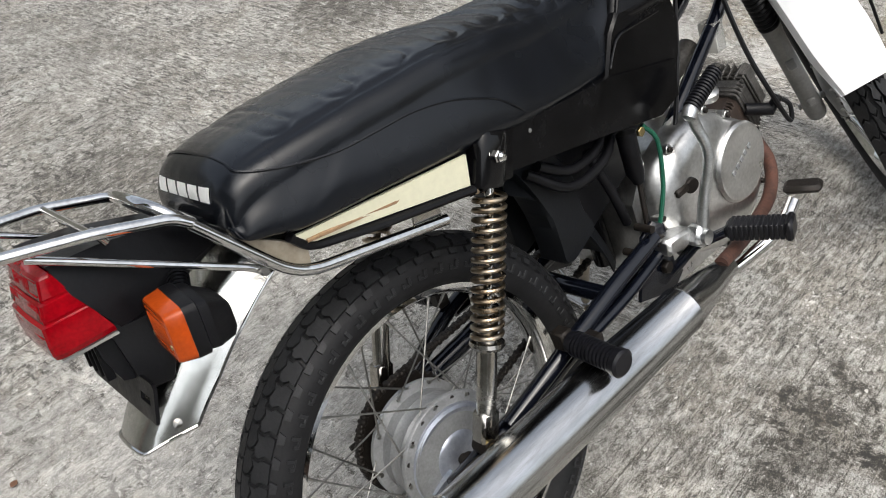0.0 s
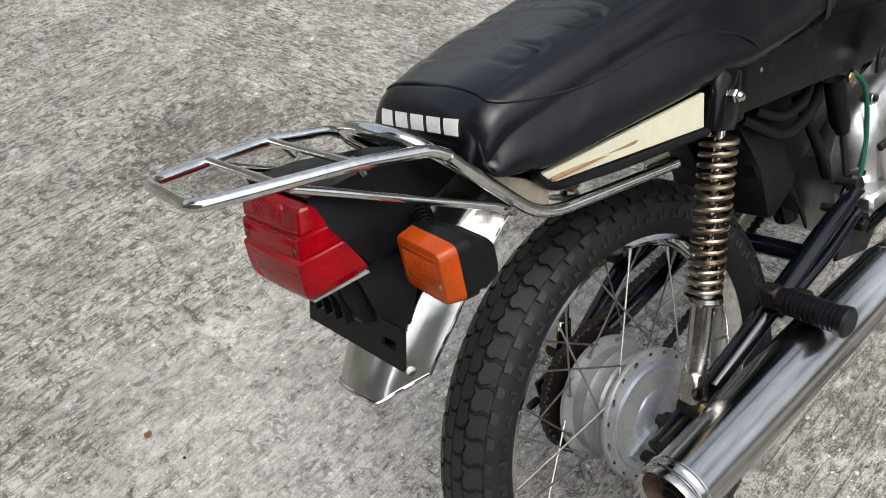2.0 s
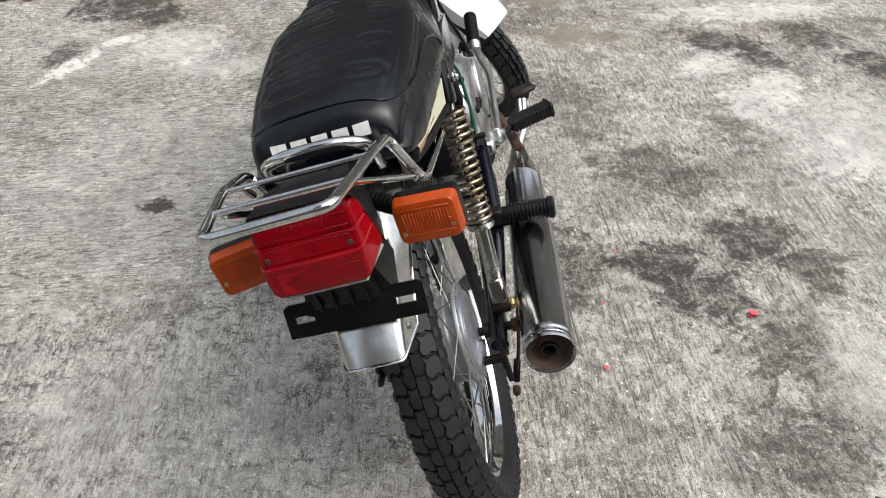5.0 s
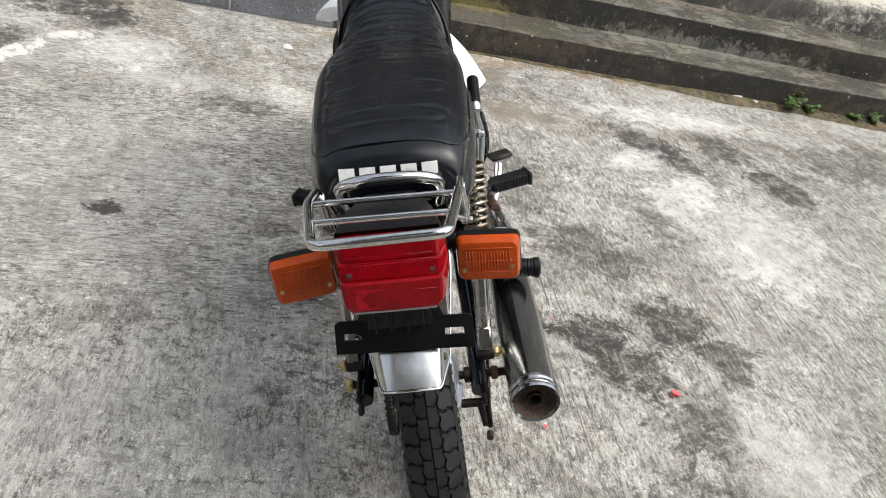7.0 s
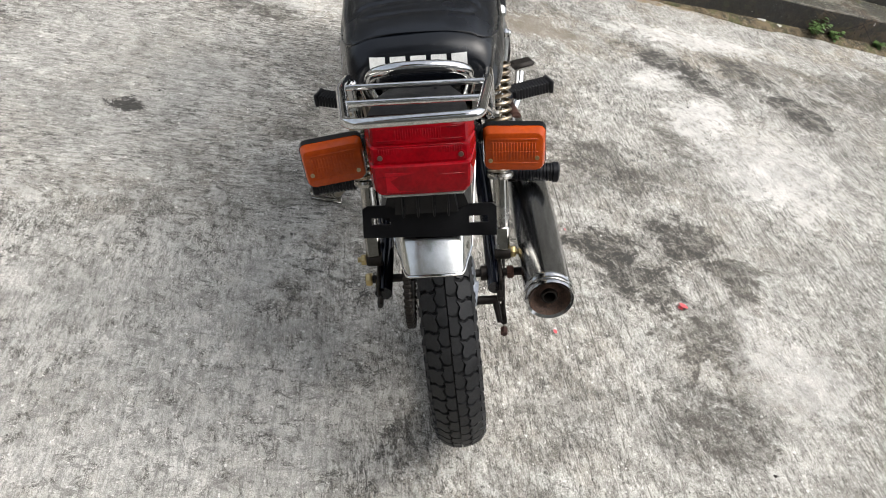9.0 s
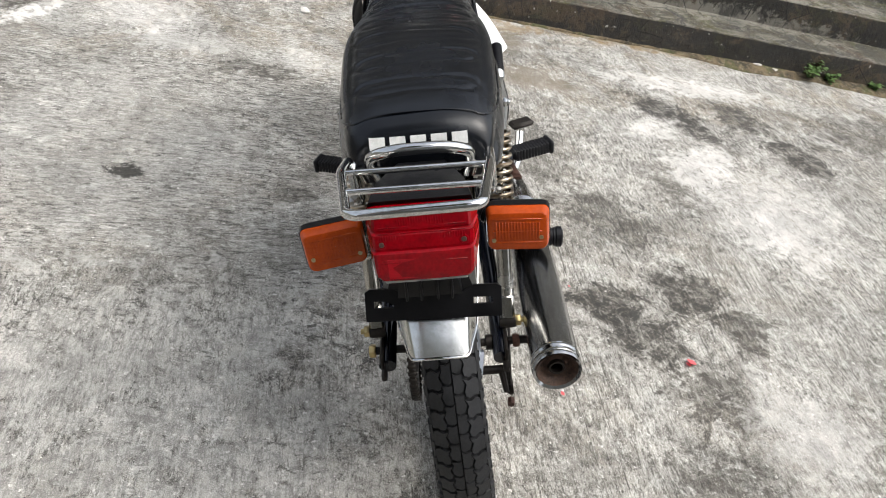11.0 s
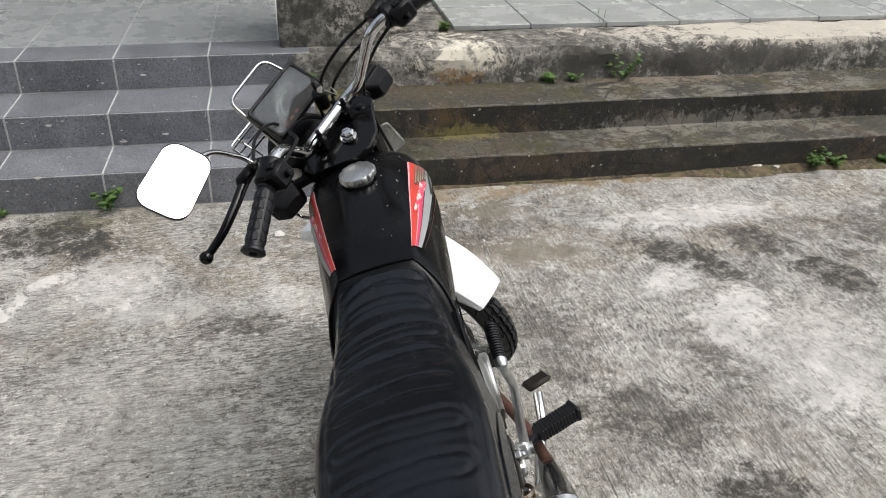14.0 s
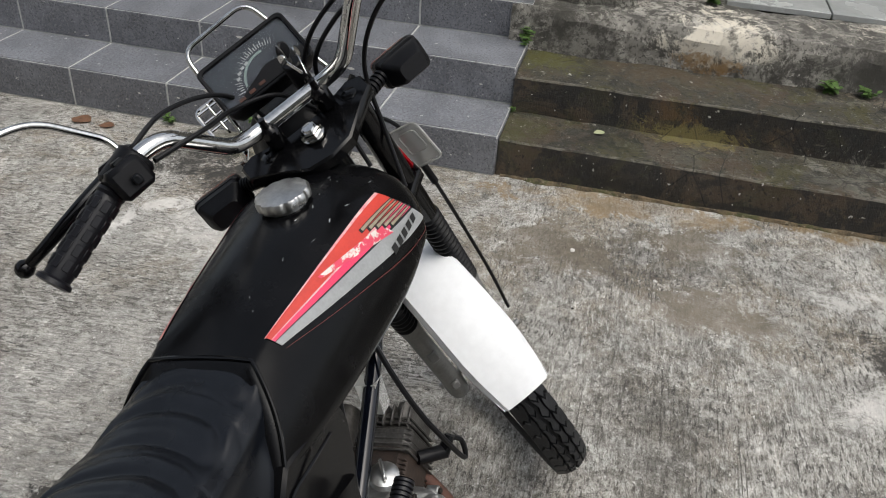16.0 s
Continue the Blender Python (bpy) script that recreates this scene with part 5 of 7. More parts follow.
def sheet(rows, thick, bm=None):
    """A pressed sheet from rows of points, given thickness along its normals."""
    bm = bm or bmesh.new()
    grid = [[bm.verts.new(p) for p in r] for r in rows]
    faces = []
    for a, b in zip(grid, grid[1:]):
        for i in range(len(a) - 1):
            faces.append(bm.faces.new((a[i], a[i + 1], b[i + 1], b[i])))
    bmesh.ops.recalc_face_normals(bm, faces=faces)
    bmesh.ops.solidify(bm, geom=faces, thickness=thick)
    return bm


def tail():
    # rear mudguard: a pressed channel, flat on top with flared flanks
    rows = []
    for i in range(33):
        a = radians(139.5 - 66 * i / 32)
        r = 0.440 + (0.0 if i < 24 else -0.03 * ((i - 24) / 8) ** 2)
        low = 0.044 - 0.020 * min(1, max(0, i - 4) / 11)
        half = [(0.020, -0.0035), (0.040, -0.001), (0.0470, 0.0015), (0.0515, 0.007), (0.0555, 0.30 * low + 0.004), (0.0615, 0.70 * low), (0.0655, 0.97 * low), (0.0668, low)]
        slim, row = 0.76 + 0.24 * min(1, i / 9), []
        for y, k in [(-y, k) for y, k in reversed(half)] + [(0, -0.004)] + half:
            b = a - radians(5.5) * max(0, k) / 0.044
            row.append(V(((r - k) * math.cos(b), y * slim - 0.005 * (1 - min(1, i / 9)), 0.315 + (r - k) * math.sin(b))))
        rows.append(row)
    guard = part("rear_mudguard", sheet(rows, 0.0014), GUARD, BIKE, "polished chrome rear mudguard with rolled rim", angle=50)
    rim = [p for p in rows[0]]
    part("rolled_rim", sweep(smooth(rim, 3), 0.0020, 8), CHROME, guard)
    for k in (0, -1):
        part("rolled_rim", sweep([r[k] for r in rows], 0.0017, 8), CHROME, guard)
    a = radians(137)
    n = V((math.cos(a), 0, math.sin(a)))
    bm = lathe([(0.0055, 0.0005), (0.0065, 0.001), (0.004, 0.0025), (0.0, 0.0025)], V((0.4405 * math.cos(a), -0.008, 0.315 + 0.4405 * math.sin(a))), n, 16)
    part("guard_bolt", bm, GREASE, guard)
    part("guard_bolt", lathe([(0.005, 0), (0.005, 0.002), (0.0, 0.003)], V((-0.2905, -0.0495, 0.6140)), (-0.2, -0.9, 0.3), 12), OLD_CHROME, guard)
    # tail housing
    sec0 = [(-0.3215, 0.058, 0.8335), (-0.3155, 0.0665, 0.80), (-0.292, 0.066, 0.747), (-0.288, 0.040, 0.738)]
    def ring(pts):
        return [V((x, -y, z)) for x, y, z in pts] + [V((x, y, z)) for x, y, z in reversed(pts)]
    r1 = [(-0.27, 0.052, 0.826), (-0.262, 0.059, 0.80), (-0.250, 0.058, 0.745), (-0.250, 0.036, 0.73)]
    r2 = [(-0.20, 0.034, 0.806), (-0.195, 0.038, 0.785), (-0.190, 0.038, 0.755), (-0.19, 0.030, 0.745)]
    r3 = [(-0.155, 0.030, 0.785), (-0.150, 0.034, 0.775), (-0.148, 0.034, 0.762), (-0.148, 0.026, 0.756)]
    house = part("tail_housing", loft(bmesh.new(), [ring(sec0), ring(r1), ring(r2), ring(r3)]), PLASTIC, BIKE, "black plastic tail lamp housing", angle=30)
    bm = bmesh.new()
    for k in range(4):
        box(V((-0.232 + 0.012 * k, -0.02 + 0.0095 * k, 0.8155 - 0.0042 * k)), (0.006, 0.004, 0.0012), None, 0.0003, bm)
    part("worn_print", bm, GREY_PLASTIC, house)
    # lamp lens: two slanted fields with ridges between and a thick flank
    levels = [  # z, rear x, rear half width, front x, front half width: three tiers with sunk lines between
        (0.8285, -0.3260, 0.0500, -0.3220, 0.0550), (0.8270, -0.3310, 0.0535, -0.3210, 0.0600), (0.8240, -0.3340, 0.0545, -0.3200, 0.0625), (0.8065, -0.3400, 0.0550, -0.3155, 0.0645), (0.8050, -0.3395, 0.0543, -0.3150, 0.0640), (0.8035, -0.3400, 0.0543, -0.3145, 0.0640),
        (0.8020, -0.3435, 0.0555, -0.3140, 0.0650), (0.7865, -0.3480, 0.0555, -0.3090, 0.0655), (0.7850, -0.3475, 0.0545, -0.3080, 0.0646), (0.7835, -0.3480, 0.0545, -0.3075, 0.0646), (0.7820, -0.3520, 0.0555, -0.3070, 0.0655), (0.7650, -0.3550, 0.0550, -0.3010, 0.0655),
        (0.7520, -0.3560, 0.0535, -0.2965, 0.0648), (0.7460, -0.3545, 0.0500, -0.2960, 0.0620), (0.7425, -0.3490, 0.0450, -0.2980, 0.0560)]
    rings = []
    for z, xr, wr, xf_, wf in levels:
        half = [(xf_, wf), (xr + 0.010, wr + 0.0068 * (wf - wr) / 0.016), (xr + 0.002, wr + 0.0012), (xr, wr - 0.002), (xr - 0.001, wr * 0.5)]
        rings.append([V((x, -y, z)) for x, y in half] + [V((xr - 0.0015, 0, z))] + [V((x, y, z)) for x, y in reversed(half)])
    lens = part("tail_lens", loft(bmesh.new(), rings), RED, house, "faceted red tail lamp lens", angle=22)
    bm = bmesh.new()
    for k in range(34):
        for z, x in ((0.7985, -0.3447), (0.8160, -0.3372)):
            if z < 0.81 or 7 < k < 27:
                box((x, -0.0475 + 0.095 * k / 33, z), (0.0022, 0.0011, 0.0065 if z < 0.81 else 0.012), turn("Y", 17), 0.0003, bm)
    for z, x in ((0.8035, -0.3425), (0.8225, -0.3348), (0.8095, -0.3393), (0.7710, -0.3541)):
        box((x, 0, z), (0.0020, 0.098, 0.0012), None, 0.0003, bm)
    part("lens_ridge", bm, RED, lens)
    bm = box((-0.3549, 0.024, 0.7625), (0.002, 0.036, 0.026), turn("Y", 6), 0.0006)
    part("reflector", bm, RED_GLOSS, lens, "square red reflector field")
    for s in (-1, 1):
        part("screw_well", lathe([(0.0062, -0.001), (0.0062, 0.0004), (0.0046, 0.0010), (0.0046, -0.001)], V((-0.3464, s * 0.0465, 0.7915)), (-1, 0, 0.3), 16, close=True), RED, lens)
        bm = lathe([(0.0030, 0), (0.0032, 0.0008), (0.0026, 0.002), (0.0, 0.0021)], V((-0.3462, s * 0.0465, 0.7915)), (-1, 0, 0.3), 14)
        part("lens_screw", bm, RUST, lens)
    bm = slab([V((-0.296, s_ * 0.0625, 0.7440)) for s_ in (-1, 1)] + [V((-0.350, s_ * 0.047, 0.7415)) for s_ in (1, -1)], (0.0005, 0, -0.003))
    part("lens_base", bm, SMOKE, lens)
    # number plate carrier with two slots, no plate
    M = Matrix.Translation((-0.306, -0.003, 0.668)) @ turn("X", 2) @ turn("Y", 22)
    bm = bmesh.new()
    grid_y = [-0.085, -0.074, -0.050, 0.050, 0.074, 0.085]
    def edge(y):
        return 0.013 + 0.009 * min(1, max(0, (abs(y) - 0.035) / 0.015)) - 0.004 * max(0, (abs(y) - 0.079) / 0.006)
    for y0, y1 in zip(grid_y, grid_y[1:]):
        slot = abs((y0 + y1) / 2) > 0.05 and abs((y0 + y1) / 2) < 0.074
        for z0, z1 in (((-0.020, -0.003), (0.006, None)) if slot else ((-0.020, None),)):
            n = 8
            for k in range(n):
                a, b = y0 + (y1 - y0) * k / n, y0 + (y1 - y0) * (k + 1) / n
                za, zb = (edge(a) if z1 is None else z1), (edge(b) if z1 is None else z1)
                loft(bm, [[V((x, a, z0)), V((x, a, za)), V((x, b, zb)), V((x, b, z0))] for x in (-0.002, 0.002)])
    bmesh.ops.remove_doubles(bm, verts=bm.verts, dist=0.0002)
    part("plate_carrier", bm, PLASTIC, BIKE, "black plastic number plate carrier without a plate", M)
    bm = loft(bmesh.new(), [[V((x, y, z)) for x, y, z in r] for r in (
        [(-0.315, -0.030, 0.744), (-0.315, 0.030, 0.744), (-0.27, 0.034, 0.744), (-0.27, -0.034, 0.744)],
        [(-0.318, -0.036, 0.715), (-0.318, 0.036, 0.715), (-0.268, 0.038, 0.71), (-0.268, -0.038, 0.71)],
        [(-0.312, -0.040, 0.685), (-0.312, 0.040, 0.685), (-0.285, 0.036, 0.672), (-0.285, -0.036, 0.672)])])
    for k in (-0.028, -0.010, 0.010, 0.028):
        box((-0.316, k, 0.712), (0.010, 0.003, 0.05), turn("Y", 8), 0.001, bm)
    part("carrier_arm", bm, PLASTIC, BIKE)
    for s in (-1, 1):
        side = hull([V((x, s * y, z)) for x, y, z in ((-0.30, 0.034, 0.75), (-0.245, 0.045, 0.75), (-0.235, 0.045, 0.71), (-0.27, 0.05, 0.66), (-0.30, 0.04, 0.66), (-0.30, 0.058, 0.672), (-0.25, 0.058, 0.70))])
        part("carrier_cheek", side, PLASTIC, BIKE)
        indicator("rear_indicator", V((-0.249, s * 0.1155, 0.740 if s < 0 else 0.735)), s, Matrix.Rotation(radians(8 if s > 0 else -6), 4, "Z") @ Matrix.Rotation(radians(-4 if s > 0 else 0), 4, "X") @ Matrix.Rotation(radians(7), 4, "Y"), V((-0.215, s * 0.045, 0.755)), None, -1)


def indicator(name, at, s, tilt, root, xf, face):
    """A boxy turn signal at the end of a ribbed stalk. face: -1 looks astern, 1 ahead."""
    w, h = (0.080, 0.056) if face < 0 else (0.078, 0.046)
    def ringx(x, k, lift=0.0):
        return [V((x, s * a, b + lift)) for a, b in rounded(w * k, h * k, 0.008, 3)]
    f = face
    body = [ringx(f * 0.006, 1.0), ringx(f * -0.007, 1.0), ringx(f * -0.0085, 0.93), ringx(f * -0.018, 0.92, -0.002), ringx(f * -0.021, 0.86, -0.004), ringx(f * -0.036, 0.70, -0.008), ringx(f * -0.041, 0.55, -0.009)]
    M = Matrix.Translation(at) @ tilt
    ob = part(name, loft(bmesh.new(), body), PLASTIC, BIKE, "black plastic turn signal with amber lens on a ribbed stalk", (xf @ M) if xf else M, angle=30)
    lens = [ringx(f * 0.004, 0.99), ringx(f * 0.007, 0.985), ringx(f * 0.0205, 0.925), ringx(f * 0.0232, 0.89), ringx(f * 0.0238, 0.85)]
    le = part("lens", loft(bmesh.new(), lens), ORANGE, ob, "amber ribbed plastic lens", (xf @ M) if xf else M, angle=30)
    bm = bmesh.new()
    for k in range(15):
        box((f * 0.0234, s * (-0.026 + 0.052 * k / 14), 0.001), (0.0030, 0.0018, 0.024), None, 0.0004, bm)
    for z in (0.017, 0.0, -0.015):
        box((f * 0.0234, 0, z), (0.0024, 0.06, 0.0020), None, 0.0004, bm)
    part("lens_rib", bm, ORANGE, le, "", (xf @ M) if xf else M)
    for a, b in ((0.029, -0.008), (-0.029, -0.012)):
        part("lens_screw", lathe([(0.0028, 0), (0.0028, 0.001), (0.0, 0.0012)], V((f * 0.0238, s * a, b)), (f, 0, 0), 12), BRASS, le, "", (xf @ M) if xf else M)
    # ribbed stalk
    end = at + V((f * -0.016, s * -0.034, 0.004))
    d = end - root
    prof = []
    n = 7
    for i in range(n):
        t = d.length * i / n
        prof += [(0.0115, t), (0.0115, t + d.length * 0.55 / n), (0.0085, t + d.length * 0.6 / n), (0.0085, t + d.length * 0.95 / n)]
    part("stalk", lathe(prof, root, d, 18), PLASTIC, ob, "", xf, angle=30)
    return ob


def rack():
    r = 0.0060
    for s in (-1, 1):
        rail = fillet([(0.083, s * 0.103, 0.655), (-0.114, s * 0.094, 0.699), (-0.192, s * 0.088, 0.808)], 0.035, 6)
        part("rack_rail", sweep(rail, r + 0.0008, 14), CHROME, BIKE, "chromed steel rack tube")
        part("rack_tab", box((0.062, s * 0.096, 0.672), (0.042, 0.004, 0.030), turn("Y", 13), 0.001), OLD_CHROME, BIKE)
        strut = [(-0.149, s * 0.0905, 0.727), (-0.158, s * 0.090, 0.736), (-0.334, s * 0.070, 0.852)]
        part("rack_strut", sweep(fillet(strut, 0.01), 0.0042, 10), CHROME, BIKE)
        part("rack_stud", hexnut(V((-0.15, s * 0.097, 0.728)), (0, s, 0), 0.005, 0.006), STEEL, BIKE)
    # outer loop, and the raised front hoop
    loop = fillet([(-0.190, -0.088, 0.808), (-0.205, -0.087, 0.822), (-0.275, -0.084, 0.846), (-0.414, -0.067, 0.880), (-0.403, 0.072, 0.871), (-0.275, 0.090, 0.846), (-0.205, 0.089, 0.822), (-0.190, 0.089, 0.808)], 0.016, 5)
    part("rack_loop", sweep(loop, r, 14), CHROME, BIKE, "bent chrome carrier loop")
    hoop = smooth([(-0.150, -0.058, 0.762), (-0.185, -0.063, 0.802), (-0.203, -0.058, 0.824), (-0.212, -0.035, 0.835), (-0.215, 0, 0.838), (-0.212, 0.035, 0.835), (-0.203, 0.058, 0.824), (-0.185, 0.063, 0.802), (-0.150, 0.058, 0.762)], 6)
    part("rack_hoop", sweep(hoop, r + 0.0016, 14), CHROME, BIKE)
    for x, y, z in ((-0.275, 0.086, 0.845), (-0.343, 0.077, 0.861)):
        part("rack_bar", sweep([(x, -y, z), (x + 0.002, y, z)], 0.0038, 10), CHROME, BIKE)
    for s in (-1, 1):
        part("rack_peg", rod((-0.272, s * 0.066, 0.846), (-0.264, s * 0.062, 0.826), 0.0042, seg=10, bev=0.0008), OLD_CHROME, BIKE)
    # cream flank strips under the seat with black edging
    for s in (-1, 1):
        out = [V((-0.103, s * 0.098, 0.742)), V((0.126, s * 0.1235, 0.7215)), V((0.122, s * 0.1185, 0.682)), V((-0.083, s * 0.089, 0.7205))]
        strip = part("side_strip", slab(out, (0, s * -0.006, 0), bev=0.0012), CREAM, BIKE, "cream plastic strip under the seat, scraped")
        bm = sweep([V((-0.090, s * 0.0952, 0.7285)), V((-0.06, s * 0.0985, 0.7255)), V((-0.02, s * 0.1030, 0.7205)), V((0.02, s * 0.1075, 0.7155)), V((0.045, s * 0.1100, 0.7115))], [0.0025, 0.0035, 0.0028, 0.0032, 0.0008], 6)
        if s < 0:
            part("scrape", bm, SCRATCH, strip)
        else:
            bm.free()
        edge = [(-0.108, s * 0.096, 0.744), (-0.086, s * 0.086, 0.716), (0.0, s * 0.101, 0.697), (0.126, s * 0.117, 0.6745)]
        part("strip_edging", sweep(fillet(edge, 0.015), 0.0055, 8), PLASTIC, BIKE)
        part("strip_backing", hull([V((x, s * y, z)) for x, y, z in ((-0.10, 0.088, 0.745), (0.14, 0.112, 0.728), (0.14, 0.104, 0.67), (-0.08, 0.08, 0.712), (-0.10, 0.075, 0.745), (0.14, 0.09, 0.728), (0.14, 0.09, 0.67), (-0.08, 0.07, 0.712))]), PLASTIC, BIKE)
        cat = [V((x, s * y, z)) for x, y, z in ((-0.156, 0.084, 0.770), (-0.111, 0.085, 0.740), (-0.088, 0.085, 0.716), (-0.092, 0.084, 0.694), (-0.124, 0.083, 0.713), (-0.146, 0.083, 0.745))]
        part("rail_gusset", slab(cat, (0, -s * 0.004, 0), bev=0.001), BARE, BIKE, "bare dull plate under the seat tail")
    # underside of seat and tool tray
    bm = hull([V((x, s * y, z)) for s in (-1, 1) for x, y, z in ((-0.135, 0.07, 0.775), (0.45, 0.07, 0.765), (0.45, 0.06, 0.70), (0.10, 0.07, 0.675), (-0.10, 0.06, 0.742))])
    part("seat_pan", bm, PLASTIC, BIKE)


def chassis():
    for s in (-1, 1):
        rail = fillet([(0.15, s * 0.100, 0.702), (0.20, s * 0.108, 0.690), (0.40, s * 0.098, 0.648), (0.56, s * 0.070, 0.615)], 0.06)
        part("seat_rail", sweep(rail, 0.015, 12), PAINT, BIKE, "glossy black frame rail")
        # pressed flank of the frame below the seat, then the side cover
        def flank_y(x):
            return s * (0.1240 - 0.045 * max(0, x - 0.2) ** 1.0)
        out = [V((x, flank_y(x), z)) for x, z in ((0.145, 0.726), (0.225, 0.716), (0.405, 0.695), (0.555, 0.655), (0.550, 0.600), (0.50, 0.590), (0.36, 0.624), (0.20, 0.664), (0.15, 0.676))]
        part("frame_flank", slab(out, (0, -s * 0.035, 0), bev=0.003), TANK_PAINT, BIKE, "scuffed black painted frame flank")
        cover = [V((x, s * (0.110 - 0.25 * max(0, x - 0.53)), z)) for x, z in ((0.40, 0.688), (0.428, 0.745), (0.45, 0.766), (0.53, 0.760), (0.585, 0.745), (0.600, 0.700), (0.580, 0.650), (0.55, 0.632), (0.46, 0.655))]
        part("side_cover", slab(cover, (0, -s * 0.02, 0), bev=0.004), TANK_PAINT, BIKE, "glossy black side cover with rounded edges")
        part("cover_bead", sweep(fillet([V((0.412, s * 0.1105, 0.702)), V((0.436, s * 0.111, 0.738)), V((0.50, s * 0.111, 0.736)), V((0.535, s * 0.110, 0.735))], 0.02), 0.0018, 8), PAINT, BIKE)
        for c in ((0.497, 0.592), (0.508, 0.630)):
            bm = hexnut(V((c[0], s * 0.090, c[1])), (0, s, 0), 0.0085, 0.006)
            lathe([(0.0055, 0), (0.0055, 0.003), (0.0, 0.005)], V((c[0], s * 0.096, c[1])), (0, s, 0), 12, bm)
            part("frame_bolt", bm, CHROME if c[1] < 0.6 else STEEL, BIKE)
        part("frame_screw", lathe([(0.003, 0), (0.003, 0.002), (0, 0.003)], V((0.232, s * 0.121, 0.700)), (0, s, 0), 8), STEEL, BIKE)
        # cradle: pivot plate and its two bolts
        piv = [V((0.395, s * 0.112, 0.440)), V((0.425, s * 0.112, 0.452)), V((0.448, s * 0.112, 0.435)), V((0.455, s * 0.112, 0.36)), V((0.47, s * 0.112, 0.335)), V((0.44, s * 0.112, 0.315)), V((0.36, s * 0.112, 0.345))]
        part("pivot_plate", slab(piv, (0, -s * 0.006, 0), bev=0.0015), FRAME_PAINT, BIKE)
        for c in ((0.424, 0.419), (0.428, 0.369)):
            part("pivot_bolt", hexnut(V((c[0], s * 0.112, c[1])), (0, s, 0), 0.011, 0.010), GREASE, BIKE)
        # stay from the pivot to the passenger peg
        part("peg_stay", sweep(fillet([V((0.415, s * 0.116, 0.430)), V((0.30, s * 0.122, 0.415)), V((0.185, s * 0.126, 0.392)), V((0.06, s * 0.112, 0.345))], 0.03), 0.0125, 12), FRAME_PAINT, BIKE, "glossy blue-black peg stay")
        part("peg_stay", sweep(fillet([V((0.44, s * 0.114, 0.40)), V((0.32, s * 0.124, 0.386)), V((0.19, s * 0.128, 0.378))], 0.03), 0.009, 10), FRAME_PAINT, BIKE)
    part("frame_spine", sweep(fillet([(0.40, 0, 0.72), (0.62, 0, 0.76), (0.90, 0, 0.80)], 0.05), 0.019, 12), PAINT, BIKE)
    part("frame_rear", sweep(fillet([(0.42, 0, 0.72), (0.405, 0, 0.55), (0.42, 0, 0.36)], 0.06), 0.018, 12), PAINT, BIKE)
    # down tubes on each side of the engine
    for s in (-1, 1):
        down = fillet([(0.900, s * 0.018, 0.775), (0.80, s * 0.038, 0.655), (0.605, s * 0.062, 0.558), (0.50, s * 0.07, 0.50)], 0.05)
        part("frame_tube", sweep(down, 0.0115, 12), FRAME_PAINT, BIKE, "glossy blue-black frame tube")
    part("head_tube", rod(HEADSET - STEER_AXIS * 0.215, HEADSET - STEER_AXIS * 0.035, 0.024, seg=20, bev=0.002), PAINT, BIKE)
    # air box and flap before the wheel
    rows = []
    for k in range(9):
        a = radians(58 - 46 * k / 8)
        c = V((0.352 * math.cos(a) + 0.022, 0, 0.315 + 0.352 * math.sin(a)))
        w = 0.068
        rows.append([c + V((0.0, y, 0)) + V((math.cos(a), 0, math.sin(a))) * (0.035 * max(0, 1 - (y / w) ** 2) ** 0.5) for y in [-w + 2 * w * j / 12 for j in range(13)]])
    part("inner_mudguard", sheet(rows, 0.003), GREY_PLASTIC, BIKE, "faded black plastic inner mudguard", angle=50)
    for s in (-1, 1):
        flap = [V((x, s * 0.074, z)) for x, z in ((0.215, 0.652), (0.226, 0.640), (0.241, 0.612), (0.254, 0.582), (0.263, 0.552), (0.269, 0.520), (0.272, 0.490), (0.272, 0.461), (0.288, 0.454), (0.320, 0.466), (0.350, 0.480), (0.334, 0.521), (0.333, 0.576), (0.300, 0.640))]
        part("air_box_cheek", slab(fillet(flap + flap[:1], 0.012)[:-1], (0, -s * 0.05, 0), bev=0.005), GREY_PLASTIC, BIKE, "faded black plastic air box cheek")
    bm = hull([V((x, s * y, z)) for s in (-1, 1) for x, y, z in ((0.30, 0.062, 0.66), (0.46, 0.062, 0.64), (0.47, 0.058, 0.52), (0.36, 0.055, 0.47), (0.31, 0.060, 0.58))])
    part("air_box", bm, PLASTIC, BIKE)
    part("intake_hose", lathe([(0.026, 0), (0.029, 0.006), (0.026, 0.012), (0.029, 0.018), (0.026, 0.024), (0.024, 0.08)], (0.45, -0.03, 0.575), (1, 0.1, -0.05), 20), PLASTIC, BIKE)
    # looped black hoses and harness below the rail
    for pts in (((0.26, -0.085, 0.63), (0.31, -0.09, 0.598), (0.37, -0.085, 0.596), (0.41, -0.075, 0.615)), ((0.24, -0.08, 0.628), (0.30, -0.095, 0.578), (0.38, -0.09, 0.578), (0.43, -0.07, 0.60)), ((0.36, -0.08, 0.60), (0.38, -0.09, 0.52), (0.40, -0.085, 0.46))):
        part("hose", sweep(smooth(pts, 8), 0.0075, 10), PLASTIC, BIKE)
    part("brake_switch", sweep([(0.435, -0.09, 0.592), (0.432, -0.094, 0.53), (0.435, -0.095, 0.512)], [0.015, 0.014, 0.009], 12), PLASTIC, BIKE)
    part("switch_bolt", hexnut(V((0.455, -0.098, 0.585)), (0, -1, 0), 0.008, 0.006), BRASS, BIKE)
    part("switch_spring", rod((0.435, -0.095, 0.512), (0.425, -0.10, 0.44), 0.0045, seg=8), GREASE, BIKE)
